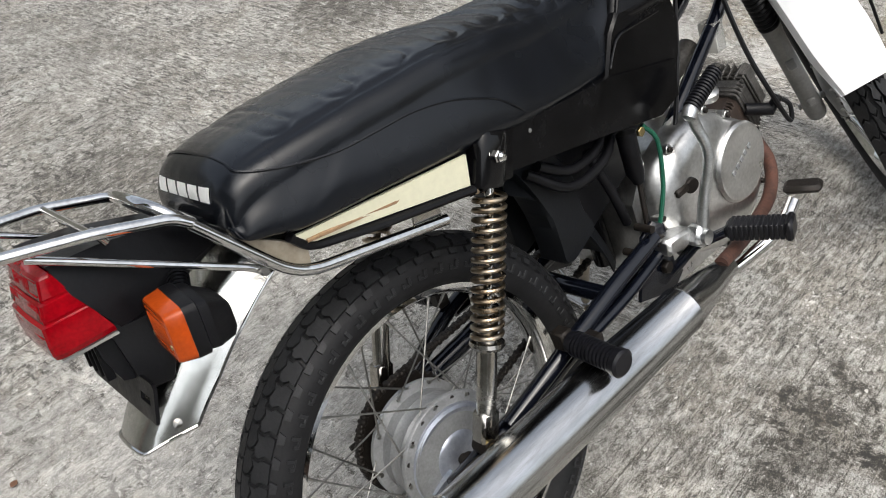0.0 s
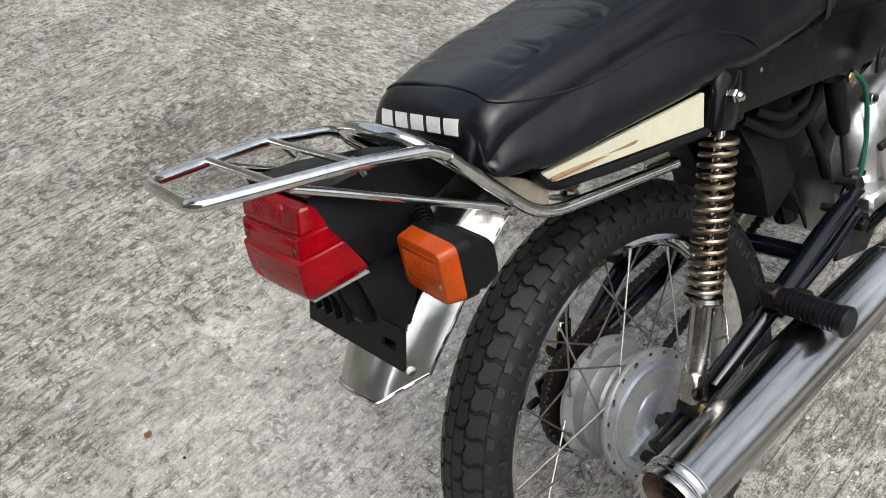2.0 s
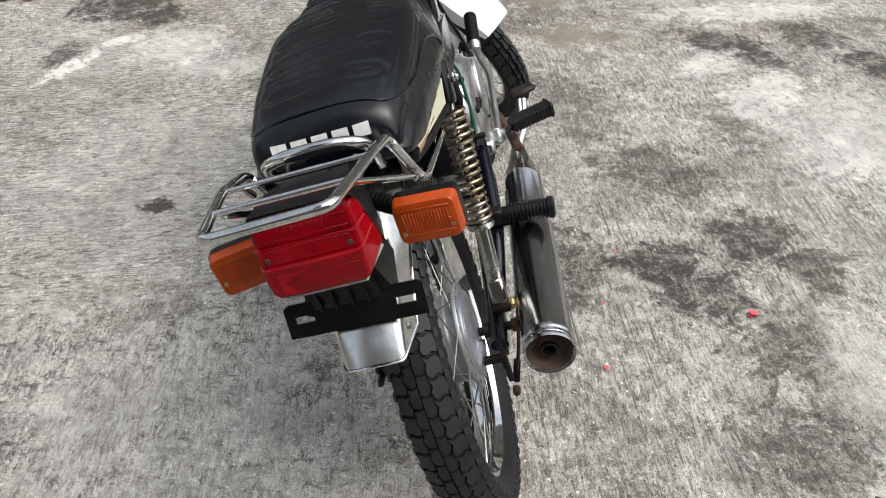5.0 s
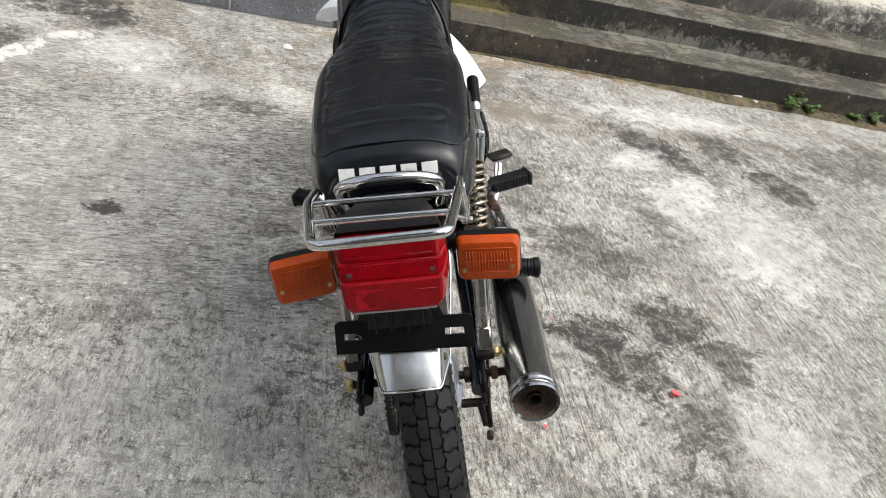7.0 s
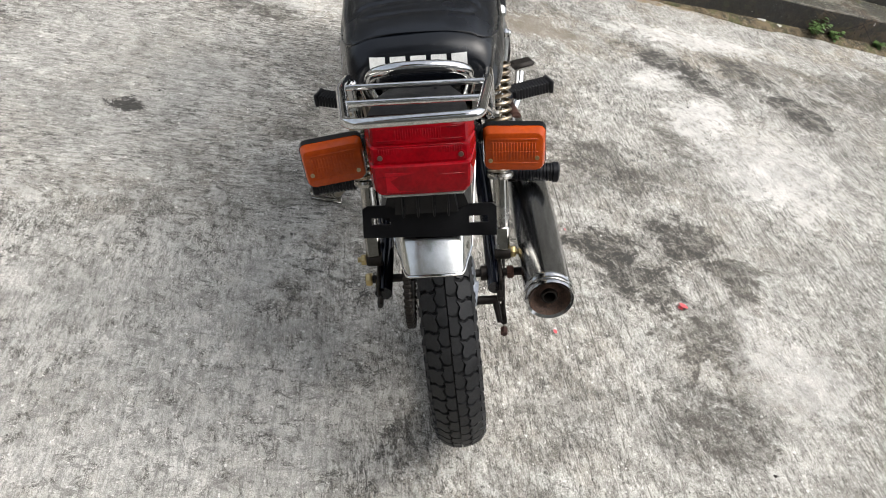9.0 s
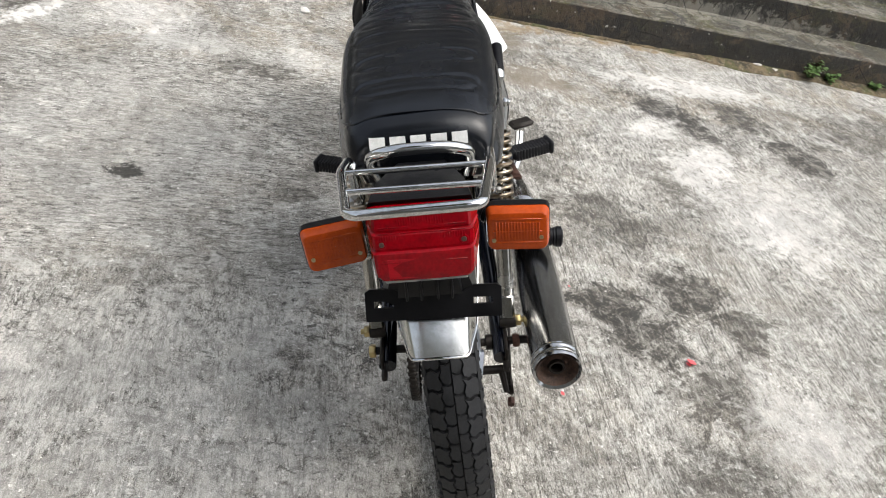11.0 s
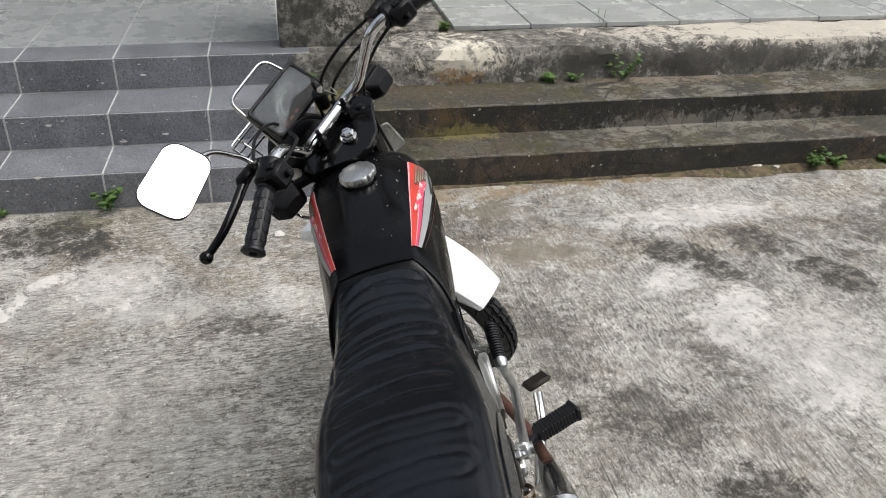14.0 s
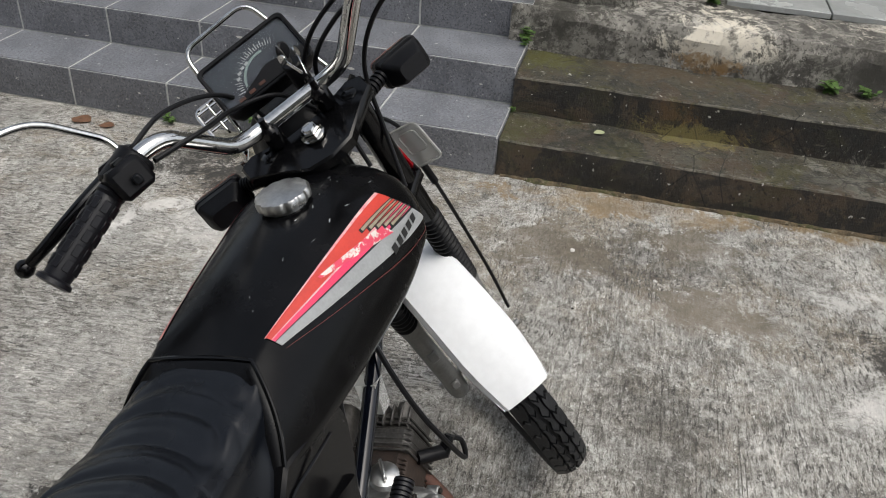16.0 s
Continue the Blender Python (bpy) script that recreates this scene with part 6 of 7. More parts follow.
    for a, b in (((0.40, -0.10, 0.455), (0.40, -0.13, 0.455)), ((0.375, -0.09, 0.425), (0.375, -0.125, 0.425))):
        part("spring_hook", rod(a, b, 0.006, seg=10), GREASE, BIKE)
    part("breather_wire", sweep(smooth([(0.462, -0.100, 0.592), (0.478, -0.108, 0.560), (0.470, -0.110, 0.50), (0.452, -0.110, 0.455), (0.440, -0.108, 0.432)], 8), 0.0036, 8), GREEN_WIRE, BIKE, "green insulated wire")
    # side stand on the left, down to the ground
    part("side_stand", sweep(fillet([(0.46, 0.085, 0.33), (0.53, 0.180, 0.215), (0.592, 0.262, 0.098)], 0.03), 0.010, 12), BARE, BIKE, "dull grey side stand leg")
    foot = part("stand_foot", box((0.594, 0.290, 0.0945), (0.046, 0.078, 0.005), turn("X", 17), 0.0012), OLD_CHROME, BIKE, "worn bright steel stand foot")
    part("foot_rim", sweep(fillet([(0.576, 0.258, 0.089), (0.576, 0.327, 0.110), (0.612, 0.327, 0.110), (0.612, 0.262, 0.090)], 0.010), 0.0035, 8), OLD_CHROME, foot)
    part("foot_hook", sweep(fillet([(0.588, 0.326, 0.108), (0.589, 0.313, 0.167), (0.560, 0.245, 0.146)], 0.007), 0.0030, 8), OLD_CHROME, foot, "bent wire hook for the foot")


def pegs():
    for s in (-1, 1):
        inner, outer = V((0.178, s * 0.140, 0.414)), V((0.174, s * 0.235, 0.408))
        d = outer - inner
        prof = []
        n = 11
        for i in range(n):
            t = 0.012 + (d.length - 0.024) * i / n
            w = (d.length - 0.024) / n
            prof += [(0.0155, t), (0.0178, t + w * 0.15), (0.0178, t + w * 0.7), (0.0155, t + w * 0.8)]
        prof = [(0.008, 0), (0.015, 0.004), (0.0155, 0.011)] + prof + [(0.0195, d.length - 0.012), (0.020, d.length - 0.003), (0.016, d.length)]
        part("passenger_peg", lathe(prof, inner, d, 20), GRIP, BIKE, "ribbed black rubber passenger peg", angle=30)
        part("peg_bracket", box((0.176, s * 0.132, 0.416), (0.022, 0.024, 0.030), None, 0.003), GREASE, BIKE)
        inner, outer = V((0.513, s * 0.172, 0.397)), V((0.547, s * 0.264, 0.397))
        d = (outer - inner).normalized()
        L = (outer - inner).length
        bm = bmesh.new()
        q = d.to_track_quat("X", "Z").to_matrix()
        box((inner + outer) / 2, (L, 0.032, 0.024), q, 0.005, bm)
        peg = part("rider_peg", bm, GRIP, BIKE, "ribbed black rubber rider footrest", angle=30)
        for i in range(11):
            part("peg_rib", box(inner + d * (0.010 + (L - 0.026) * i / 10), (0.0066, 0.0336, 0.0256), q, 0.0012), GRIP, peg)
        part("peg_end", box(outer - d * 0.006, (0.012, 0.040, 0.032), q, 0.004), GRIP, peg)
        part("peg_stem", sweep([(0.44, s * 0.10, 0.335), (0.485, s * 0.13, 0.375), inner + d * 0.01], 0.0085, 10), FRAME_PAINT, BIKE)


def engine():
    # crankcase
    bm = hull([V((x, s * 0.075, z)) for s in (-1, 1) for x, z in ((0.43, 0.47), (0.47, 0.52), (0.60, 0.545), (0.70, 0.50), (0.745, 0.43), (0.72, 0.33), (0.64, 0.28), (0.50, 0.285), (0.435, 0.34))])
    part("crankcase", bm, ALLOY, BIKE, "grimy cast aluminium crankcase")
    # right-hand cover: a swelling casting
    base = [(0.455, 0.395), (0.445, 0.44), (0.458, 0.50), (0.50, 0.535), (0.57, 0.552), (0.62, 0.54), (0.66, 0.512), (0.715, 0.472), (0.735, 0.42), (0.715, 0.355), (0.665, 0.31), (0.60, 0.30), (0.53, 0.325), (0.485, 0.355)]
    curve = [p.to_2d() for p in smooth([V((a, b, 0)) for a, b in base + base[:1]], 5)[:-1]]
    c = V((0.605, 0.425))
    rings = []
    for k, y in ((1.0, -0.070), (1.0, -0.088), (0.985, -0.096), (0.94, -0.108), (0.86, -0.117), (0.74, -0.121), (0.3, -0.122)):
        rings.append([V((c.x + (p.x - c.x) * k, y, c.y + (p.y - c.y) * k)) for p in curve])
    cov = part("clutch_cover", loft(bmesh.new(), rings), ALLOY, BIKE, "satin cast aluminium clutch cover", angle=45)
    disc = V((0.645, -0.113, 0.437))
    part("cover_disc", lathe([(0.066, 0), (0.0665, 0.012), (0.063, 0.0165), (0.058, 0.0175), (0.054, 0.0168), (0.02, 0.0172), (0, 0.0172)], disc, (0, -1, 0), 56), ALLOY, cov, "round satin clutch cap")
    bm = bmesh.new()
    for k in range(5):
        box(disc + V((-0.030 + 0.0125 * k, -0.0178, -0.004 + 0.006 * k)), (0.009, 0.0012, 0.009), turn("Y", -24), 0.0003, bm)
    part("cast_print", bm, HUB, cov)
    for x, z in ((0.50, 0.533), (0.60, 0.549), (0.655, 0.515), (0.725, 0.455), (0.72, 0.36), (0.60, 0.305), (0.495, 0.352), (0.452, 0.44)):
        part("screw_boss", rod((x, -0.09, z), (x, -0.108, z), 0.0075, seg=14, bev=0.001), ALLOY, cov)
        part("cover_screw", hexnut(V((x, -0.108, z)), (0, -1, 0), 0.005, 0.004), GREASE, cov)
    bm = rod((0.520, -0.10, 0.468), (0.512, -0.128, 0.466), 0.0125, seg=16, bev=0.0015)
    box((0.492, -0.122, 0.468), (0.028, 0.008, 0.012), None, 0.002, bm)
    part("clutch_arm", bm, GREASE, cov, "greasy clutch lever on the cover")
    part("oil_filler", lathe([(0.020, 0), (0.020, 0.012), (0.015, 0.015), (0.0, 0.016)], (0.655, -0.075, 0.545), (-0.15, -0.3, 1), 20), ALLOY, cov)
    part("filler_grip", box((0.652, -0.079, 0.565), (0.036, 0.005, 0.010), turn("Z", 30), 0.0015), ALLOY, cov)
    # cylinder leaning ahead, finned
    d = V((0.90, 0, 0.435)).normalized()
    q = d.to_track_quat("Z", "Y")
    root = V((0.700, -0.008, 0.412))
    bm = box(root + d * 0.045, (0.095, 0.096, 0.13), q.to_matrix(), 0.012)
    cyl = part("cylinder", bm, FIN, BIKE, "oily finned engine cylinder")
    for k in range(12):
        bm = box(root + d * (0.008 + 0.0064 * k), (0.094, 0.096, 0.0024), q.to_matrix(), 0.001)
        part("fin", bm, FIN, cyl)
    top = root + d * 0.088
    bm = box(top + d * 0.022, (0.098, 0.100, 0.044), q.to_matrix(), 0.010)
    box(top + d * 0.055, (0.078, 0.085, 0.034), q.to_matrix(), 0.010, bm)
    hd = part("cylinder_head", bm, HEAD, BIKE, "grimy grey cylinder head")
    for k in range(7):
        w = 0.104 - 0.0024 * k
        part("fin", box(top + d * (0.003 + 0.0085 * k), (w, w + 0.004, 0.0034), q.to_matrix(), 0.0014), HEAD, hd)
    for k in range(7):
        part("fin", box(top + d * 0.058 + q @ V((-0.039 + 0.013 * k, 0.004, 0)), (0.0042, 0.094 - 0.003 * abs(k - 3), 0.034), q.to_matrix(), 0.0016), HEAD, hd)
    for s in (-1, 1):
        part("valve_cap", rod(top + d * 0.05 + q @ V((s * 0.025, 0.03, 0)), top + d * 0.082 + q @ V((s * 0.03, 0.03, 0)), 0.016, seg=6, bev=0.002), HEAD, hd)
    # plug lead and cap
    plug = top + q @ V((0.0, 0, 0)) + V((0.030, -0.080, 0.0))
    part("plug_cap", sweep([plug + V((-0.03, 0.03, 0.012)), plug, plug + V((0.014, -0.010, 0.02))], [0.011, 0.012, 0.008], 10), PLASTIC, BIKE)
    part("plug_lead", sweep(smooth([(0.775, -0.045, 0.70), (0.765, -0.07, 0.63), (0.775, -0.085, 0.56), (0.790, -0.10, 0.50), plug + V((0.02, -0.02, -0.03)), plug + V((0.03, -0.018, -0.005)), plug + V((0.012, -0.009, 0.018))], 8), 0.0042, 8), CABLE, BIKE, "black plug lead")
    # carburettor
    part("carburettor", lathe([(0.018, 0), (0.022, 0.01), (0.022, 0.045), (0.027, 0.05), (0.027, 0.075), (0.012, 0.08), (0.01, 0.10)], (0.60, -0.02, 0.53), (0.05, 0, 1), 20), ALLOY, BIKE)
    part("inlet", rod((0.60, -0.02, 0.575), (0.72, -0.01, 0.60), 0.020, seg=18), HEAD, BIKE)
    part("ignition_coil", hull([V((x, y, z)) for x in (0.735, 0.76) for y in (-0.055, -0.025) for z in (0.585, 0.635)]), SMOKE, BIKE, "cloudy clear plastic fuel filter")
    # exhaust header
    hdr = smooth([(0.800, -0.02, 0.44), (0.800, -0.05, 0.40), (0.775, -0.092, 0.365), (0.705, -0.128, 0.342), (0.60, -0.158, 0.348), (0.54, -0.17, 0.352), (0.475, -0.180, 0.358)], 8)
    part("exhaust_header", sweep(hdr, 0.0112, 16), RUST, BIKE, "rusted exhaust header pipe")
    # kick starter
    joint = V((0.482, -0.142, 0.398))
    part("kick_boss", box(joint + V((-0.035, 0.02, 0.008)), (0.062, 0.034, 0.028), turn("Y", 8), 0.005), ALLOY, BIKE)
    bm = box(joint, (0.034, 0.026, 0.034), turn("Y", 38), 0.006)
    rod(joint + V((0, 0.01, 0)), joint + V((0, -0.02, 0)), 0.012, seg=16, bm=bm)
    kick = part("kick_lever", bm, ZINC, BIKE, "zinc plated kick start lever")
    part("kick_shaft", sweep(smooth([joint + V((0.006, -0.006, 0.010)), (0.502, -0.152, 0.455), (0.520, -0.160, 0.52), (0.515, -0.152, 0.565), (0.508, -0.151, 0.590)], 8), [0.0095] * 9 + [0.0085] * 24, 14), ZINC, kick)
    part("kick_knuckle", lathe([(0.004, -0.012), (0.011, -0.008), (0.012, 0.004), (0.008, 0.012), (0.0, 0.013)], (0.508, -0.151, 0.592), (0.6, 0.0, 0.6), 16), ZINC, kick)
    a, b = V((0.513, -0.150, 0.596)), V((0.580, -0.152, 0.624))
    dd = b - a
    prof = []
    for i in range(13):
        t, w = dd.length * i / 13, dd.length / 13
        prof += [(0.0105, t), (0.0128, t + w * 0.2), (0.0128, t + w * 0.7), (0.0105, t + w * 0.85)]
    part("kick_rubber", lathe(prof + [(0.012, dd.length)], a, dd, 18), GRIP, kick, "ribbed black kick start rubber", angle=30)
    # brake pedal
    ped = smooth([(0.46, -0.15, 0.315), (0.53, -0.168, 0.318), (0.590, -0.192, 0.336), (0.628, -0.200, 0.352), (0.652, -0.205, 0.376)], 8)
    pd = part("brake_pedal", sweep(ped, 0.0105, 12), CHROME, BIKE, "chromed rear brake pedal")
    m = turn("Z", 22)
    part("pedal_pad", box((0.672, -0.210, 0.388), (0.036, 0.058, 0.014), m, 0.0065), GREASE, pd)
    # clutch and throttle cables, with adjuster
    part("clutch_cable", sweep(smooth([(0.48, -0.118, 0.468), (0.51, -0.10, 0.51), (0.560, -0.085, 0.56), (0.60, -0.078, 0.64), (0.625, -0.075, 0.72), (0.66, -0.07, 0.78)], 8), 0.0035, 8), CABLE, BIKE)
    bm = hexnut(V((0.520, -0.098, 0.515)), V((0.55, 0.2, 0.65)), 0.006, 0.008)
    hexnut(V((0.534, -0.094, 0.530)), V((0.55, 0.2, 0.65)), 0.005, 0.012, bm)
    part("cable_adjuster", bm, ZINC, BIKE)
    part("cable_boot", lathe([(0.006, 0), (0.009, 0.004), (0.007, 0.008), (0.009, 0.012), (0.007, 0.016), (0.005, 0.024)], (0.492, -0.112, 0.48), (0.5, 0.2, 0.7), 12), PLASTIC, BIKE)


def exhaust():
    tip, ring = V((-0.130, -0.184, 0.358)), V((0.366, -0.178, 0.345))
    d = (ring - tip).normalized()
    L = (ring - tip).length
    prof = [(0.0345, 0.004), (0.0395, 0.0), (0.0405, 0.004), (0.0405, 0.012), (0.0395, 0.0135), (0.0395, 0.020), (0.0405, 0.0215), (0.0408, 0.026), (0.0400, 0.03), (0.0405, 0.2), (0.0400, 0.34), (0.0355, L - 0.002), (0.0365, L), (0.0365, L + 0.003), (0.0350, L + 0.005), (0.027, L + 0.065), (0.0175, L + 0.118), (0.0168, L + 0.13), (0.0, L + 0.13)]
    muf = part("muffler", lathe([(0.030, 0.070), (0.034, 0.060)] + prof, tip, d, 40), MUFFLER, BIKE, "long dull chrome muffler with blued patches")
    bm = lathe([(0.0346, 0.003), (0.0340, 0.008), (0.030, 0.014), (0.021, 0.019), (0.0185, 0.017), (0.0150, 0.014), (0.0135, 0.016), (0.0130, 0.055), (0.0, 0.056)], tip, d, 32, close=True)
    part("muffler_end", bm, SOOT, muf, "rusty sooted muffler outlet")
    part("outlet_pipe", lathe([(0.0105, 0.002), (0.0132, 0.002), (0.0132, 0.05), (0.0105, 0.05)], tip + d * 0.006, d, 24, close=True), GREASE, muf)
    for i in (0.012, 0.024):
        part("muffler_band", lathe([(0.0400, 0), (0.0418, 0.0012), (0.0418, 0.0030), (0.0400, 0.0042)], tip + d * i, d, 40, close=True), CHROME, muf)
    part("muffler_bracket", box((0.20, -0.145, 0.395), (0.05, 0.03, 0.018), turn("Y", 10), 0.003), GREASE, BIKE)


def front_end():
    # the wheel and legs sit a little to the right of the stem
    X = STEER @ Matrix.Translation((0, -0.014, 0))
    rim, hub = wheel("front_wheel", FRONT_AXLE, 0.298, 0.037, X, False)
    # fork legs
    for s in (-1, 1):
        y = 0.078 if s > 0 else -0.060
        top = HEADSET + V((0.026, y, 0)) + STEER_AXIS * 0.0
        low = FRONT_AXLE + V((-0.015, y, -0.01))
        d = (top - low).normalized()
        L = (top - low).length
        leg = part("fork_leg", lathe([(0.012, -0.03), (0.019, -0.024), (0.0215, -0.01), (0.0215, 0.02), (0.0195, 0.04), (0.0190, 0.235), (0.0205, 0.245), (0.0205, 0.262), (0.018, 0.265)], low, d, 24), SLIDER, BIKE, "grey painted fork slider", X)
        part("stanchion", rod(low + d * 0.24, top, 0.0145, seg=18), CHROME, leg, "", X)
        prof = []
        n = 17
        for i in range(n):
            t, w = 0.26 + 0.20 * i / n, 0.20 / n
            prof += [(0.0185, t), (0.0225, t + w * 0.35), (0.0225, t + w * 0.6), (0.0185, t + w * 0.95)]
        part("fork_gaiter", lathe(prof, low, d, 20), PLASTIC, leg, "ribbed black rubber fork gaiter", X, angle=30)
        part("fork_cover", rod(low + d * 0.46, top + d * -0.005, 0.0195, 0.0185, 22), PAINT, leg, "", X)
        bm = box(low + d * 0.15 + V((-0.022, 0, 0)), (0.014, 0.02, 0.024), None, 0.003)
        part("slider_lug", bm, SLIDER, leg, "", X)
        part("slider_lug", box(low + d * 0.03 + V((-0.024, 0, -0.002)), (0.014, 0.018, 0.018), None, 0.003), SLIDER, leg, "", X)
        bm = hexnut(top + d * 0.002, d, 0.0125, 0.006)
        part("fork_bolt", bm, PAINT, leg, "", X)
    part("front_axle", rod(FRONT_AXLE + V((0, -0.105, 0)), FRONT_AXLE + V((0, 0.105, 0)), 0.007, seg=12), STEEL, BIKE, "", X)
    # white mudguard
    rows = []
    for i in range(37):
        a = radians(165 - 105 * i / 36)
        r = 0.362
        taper = 0.059 - 0.012 * (max(0, 6 - i) / 6) ** 1.5 - 0.010 * (max(0, i - 30) / 6)
        c, dd = FRONT_AXLE + V((r * math.cos(a), 0, r * math.sin(a))), V((-math.cos(a), 0, -math.sin(a)))
        w = taper
        dep = 0.040 if 3 < i < 33 else 0.040 - 0.006 * max(4 - i, i - 32)
        sec = [(-w, dep), (-w * 1.0, dep * 0.5), (-w * 0.96, 0.012), (-w * 0.86, 0.002), (-w * 0.4, -0.002), (0, -0.003), (w * 0.4, -0.002), (w * 0.86, 0.002), (w * 0.96, 0.012), (w * 1.0, dep * 0.5), (w, dep)]
        rows.append([c + V((0, y, 0)) + dd * k for y, k in sec])
    part("front_mudguard", sheet(rows, 0.0028), WHITE, BIKE, "white plastic front mudguard", X, angle=50)
    # yokes
    X = STEER
    out = [(-0.045, -0.035), (-0.052, 0), (-0.045, 0.035), (-0.006, 0.078), (0.014, 0.104), (0.040, 0.104), (0.048, 0.085), (0.032, 0.03), (0.032, -0.03), (0.048, -0.085), (0.040, -0.104), (0.014, -0.104), (-0.006, -0.078)]
    q = STEER_AXIS.to_track_quat("Z", "Y").to_matrix()
    fwd = V((math.cos(radians(RAKE)), 0, math.sin(radians(RAKE))))
    for k, name in ((-0.006, "top_yoke"), (-0.200, "lower_yoke")):
        pts = [HEADSET + STEER_AXIS * k + fwd * a + V((0, b, 0)) for a, b in out]
        part(name, slab(pts, STEER_AXIS * -0.018, bev=0.003), PAINT, BIKE, "black painted fork yoke", X)
    bm = lathe([(0.017, -0.004), (0.017, -0.001), (0.0, -0.001)], HEADSET, STEER_AXIS, 24)
    hexnut(HEADSET - STEER_AXIS * 0.001, STEER_AXIS, 0.0135, 0.011, bm)
    lathe([(0.0095, 0), (0.008, 0.003), (0.0, 0.0035)], HEADSET + STEER_AXIS * 0.010, STEER_AXIS, 20, bm)
    part("stem_nut", bm, CHROME, BIKE, "large chromed steering stem nut", X)
    # handlebar
    half = [(0.894, 0.0, 0.992), (0.894, 0.062, 0.992), (0.872, 0.092, 1.000), (0.812, 0.148, 1.072), (0.792, 0.185, 1.076), (0.740, 0.338, 1.030)]
    bar = fillet([V((x, -y, z)) for x, y, z in reversed(half[1:])] + [V(p) for p in half[1:]], 0.045, 7)
    hb = part("handlebar", sweep(bar, 0.0112, 16), CHROME, BIKE, "chromed tubular handlebar turned to full left lock", X)
    for s in (-1, 1):
        a = V((0.894, s * 0.042, 0.992))
        bm = box(a + V((0.002, 0, -0.014)), (0.034, 0.026, 0.044), turn("Y", RAKE * -1), 0.008)
        for k in (-0.013, 0.013):
            rod(a + V((k, 0, 0.0)), a + V((k * 1.4, 0, 0.014)), 0.005, seg=8, bm=bm)
        part("bar_clamp", bm, PAINT, hb, "black handlebar clamp", X)
        # grip
        p0, p1 = V((0.7775, s * 0.228, 1.0630)), V((0.739, s * 0.341, 1.0295))
        d = p1 - p0
        L = d.length
        prof = [(0.0165, 0), (0.0175, 0.004), (0.0158, 0.008)]
        n = 6
        for i in range(n):
            t, w = 0.010 + (L - 0.024) * i / n, (L - 0.024) / n
            prof += [(0.0163, t), (0.0168, t + w * 0.5)]
        prof += [(0.016, L - 0.010), (0.0205, L - 0.007), (0.021, L - 0.002), (0.014, L), (0.008, L), (0.008, L - 0.01), (0, L - 0.01)]
        part("grip", lathe(prof, p0, d, 24), GRIP, hb, "black rubber handlebar grip with flanged end", X, angle=30)
        qd = d.normalized().to_track_quat("Z", "X")
        for k in range(8):
            a_ = 2 * math.pi * k / 8
            for i in range(5):
                bm = bmesh.new()
                box(p0 + d * (0.17 + 0.155 * i) + qd @ V((0.0166 * math.cos(a_), 0.0166 * math.sin(a_), 0)), (0.0016, 0.0088, 0.0145), (qd @ Euler((0, 0, a_)).to_quaternion()).to_matrix(), 0.0007, bm)
                part("grip_pad", bm, GRIP, hb, "", X)
        # switch block
        c0 = V((0.786, s * 0.203, 1.0695))
        qq = V((-0.32, s * 0.93, -0.17)).to_track_quat("Z", "X")
        bm = lathe([(0.021, -0.024), (0.0235, -0.021), (0.0235, 0.020), (0.021, 0.023)], c0, V((-0.32, s * 0.93, -0.25)), 24)
        box(c0 + V((-0.018, 0, -0.004)), (0.040, 0.046, 0.040), turn("Z", s * 18), 0.006, bm)
        sw = part("switch_block", bm, PLASTIC, hb, "black handlebar switch block", X)
        bm = box(c0 + V((-0.020, -s * 0.002, 0.0175)), (0.016, 0.014, 0.006), turn("Z", s * 18), 0.0015)
        part("switch_button", bm, GREY_PLASTIC, sw, "", X)
        part("turn_switch", box(c0 + V((-0.042, -s * 0.010, -0.008)), (0.012, 0.010, 0.012), None, 0.002), GREY_PLASTIC, sw, "", X)
        # lever and perch
        p = V((0.812, s * 0.190, 1.078))
        bm = box(p + V((0.016, 0, 0.0)), (0.048, 0.024, 0.020), turn("Z", s * 14), 0.005)
        box(p + V((0.034, s * 0.022, -0.002)), (0.024, 0.052, 0.020), turn("Z", -s * 4), 0.007, bm)
        part("lever_perch", bm, PLASTIC, hb, "", X)
        lev = smooth([p + V((0.032, 0.0, 0.0)), p + V((0.034, s * 0.035, -0.006)), (0.828, s * 0.275, 1.066), (0.822, s * 0.33, 1.056), (0.833, s * 0.372, 1.048)], 8)
        n = len(lev)
        bm = sweep(lev, [0.0105 - 0.0035 * i / n for i in range(n)], 12)
        part("lever", bm, PAINT, hb, "black ball-ended hand lever", X)
        part("lever_ball", lathe([(0.0, -0.0125), (0.0075, -0.010), (0.0118, -0.003), (0.0118, 0.004), (0.0075, 0.010), (0.0, 0.0125)], (0.833, s * 0.374, 1.048), (0, 1, 0), 16), PAINT, hb, "", X)
        # front turn signals
        indicator("front_indicator", V((0.972, s * (0.172 if s < 0 else 0.152), 0.930)), s, Matrix.Rotation(radians(-s * 8), 4, "Z"), V((0.935, s * 0.090, 0.930)), X, 1)
    # mirror on the left grip only
    stem = fillet([V((0.826, 0.196, 1.086)), V((0.832, 0.200, 1.108)), V((0.800, 0.245, 1.176)), V((0.772, 0.300, 1.190))], 0.03, 6)
    part("mirror_stem", sweep(stem, 0.0045, 12), CHROME, hb, "thin chromed mirror stem", X)
    part("mirror_nut", hexnut(V((0.825, 0.196, 1.080)), (0.02, 0.02, 1), 0.0085, 0.012), PAINT, hb, "", X)
    # cluster of dials
    face_c = V((0.984, -0.004, 1.050))
    up = V((0.045, 0, 0.062)).normalized()
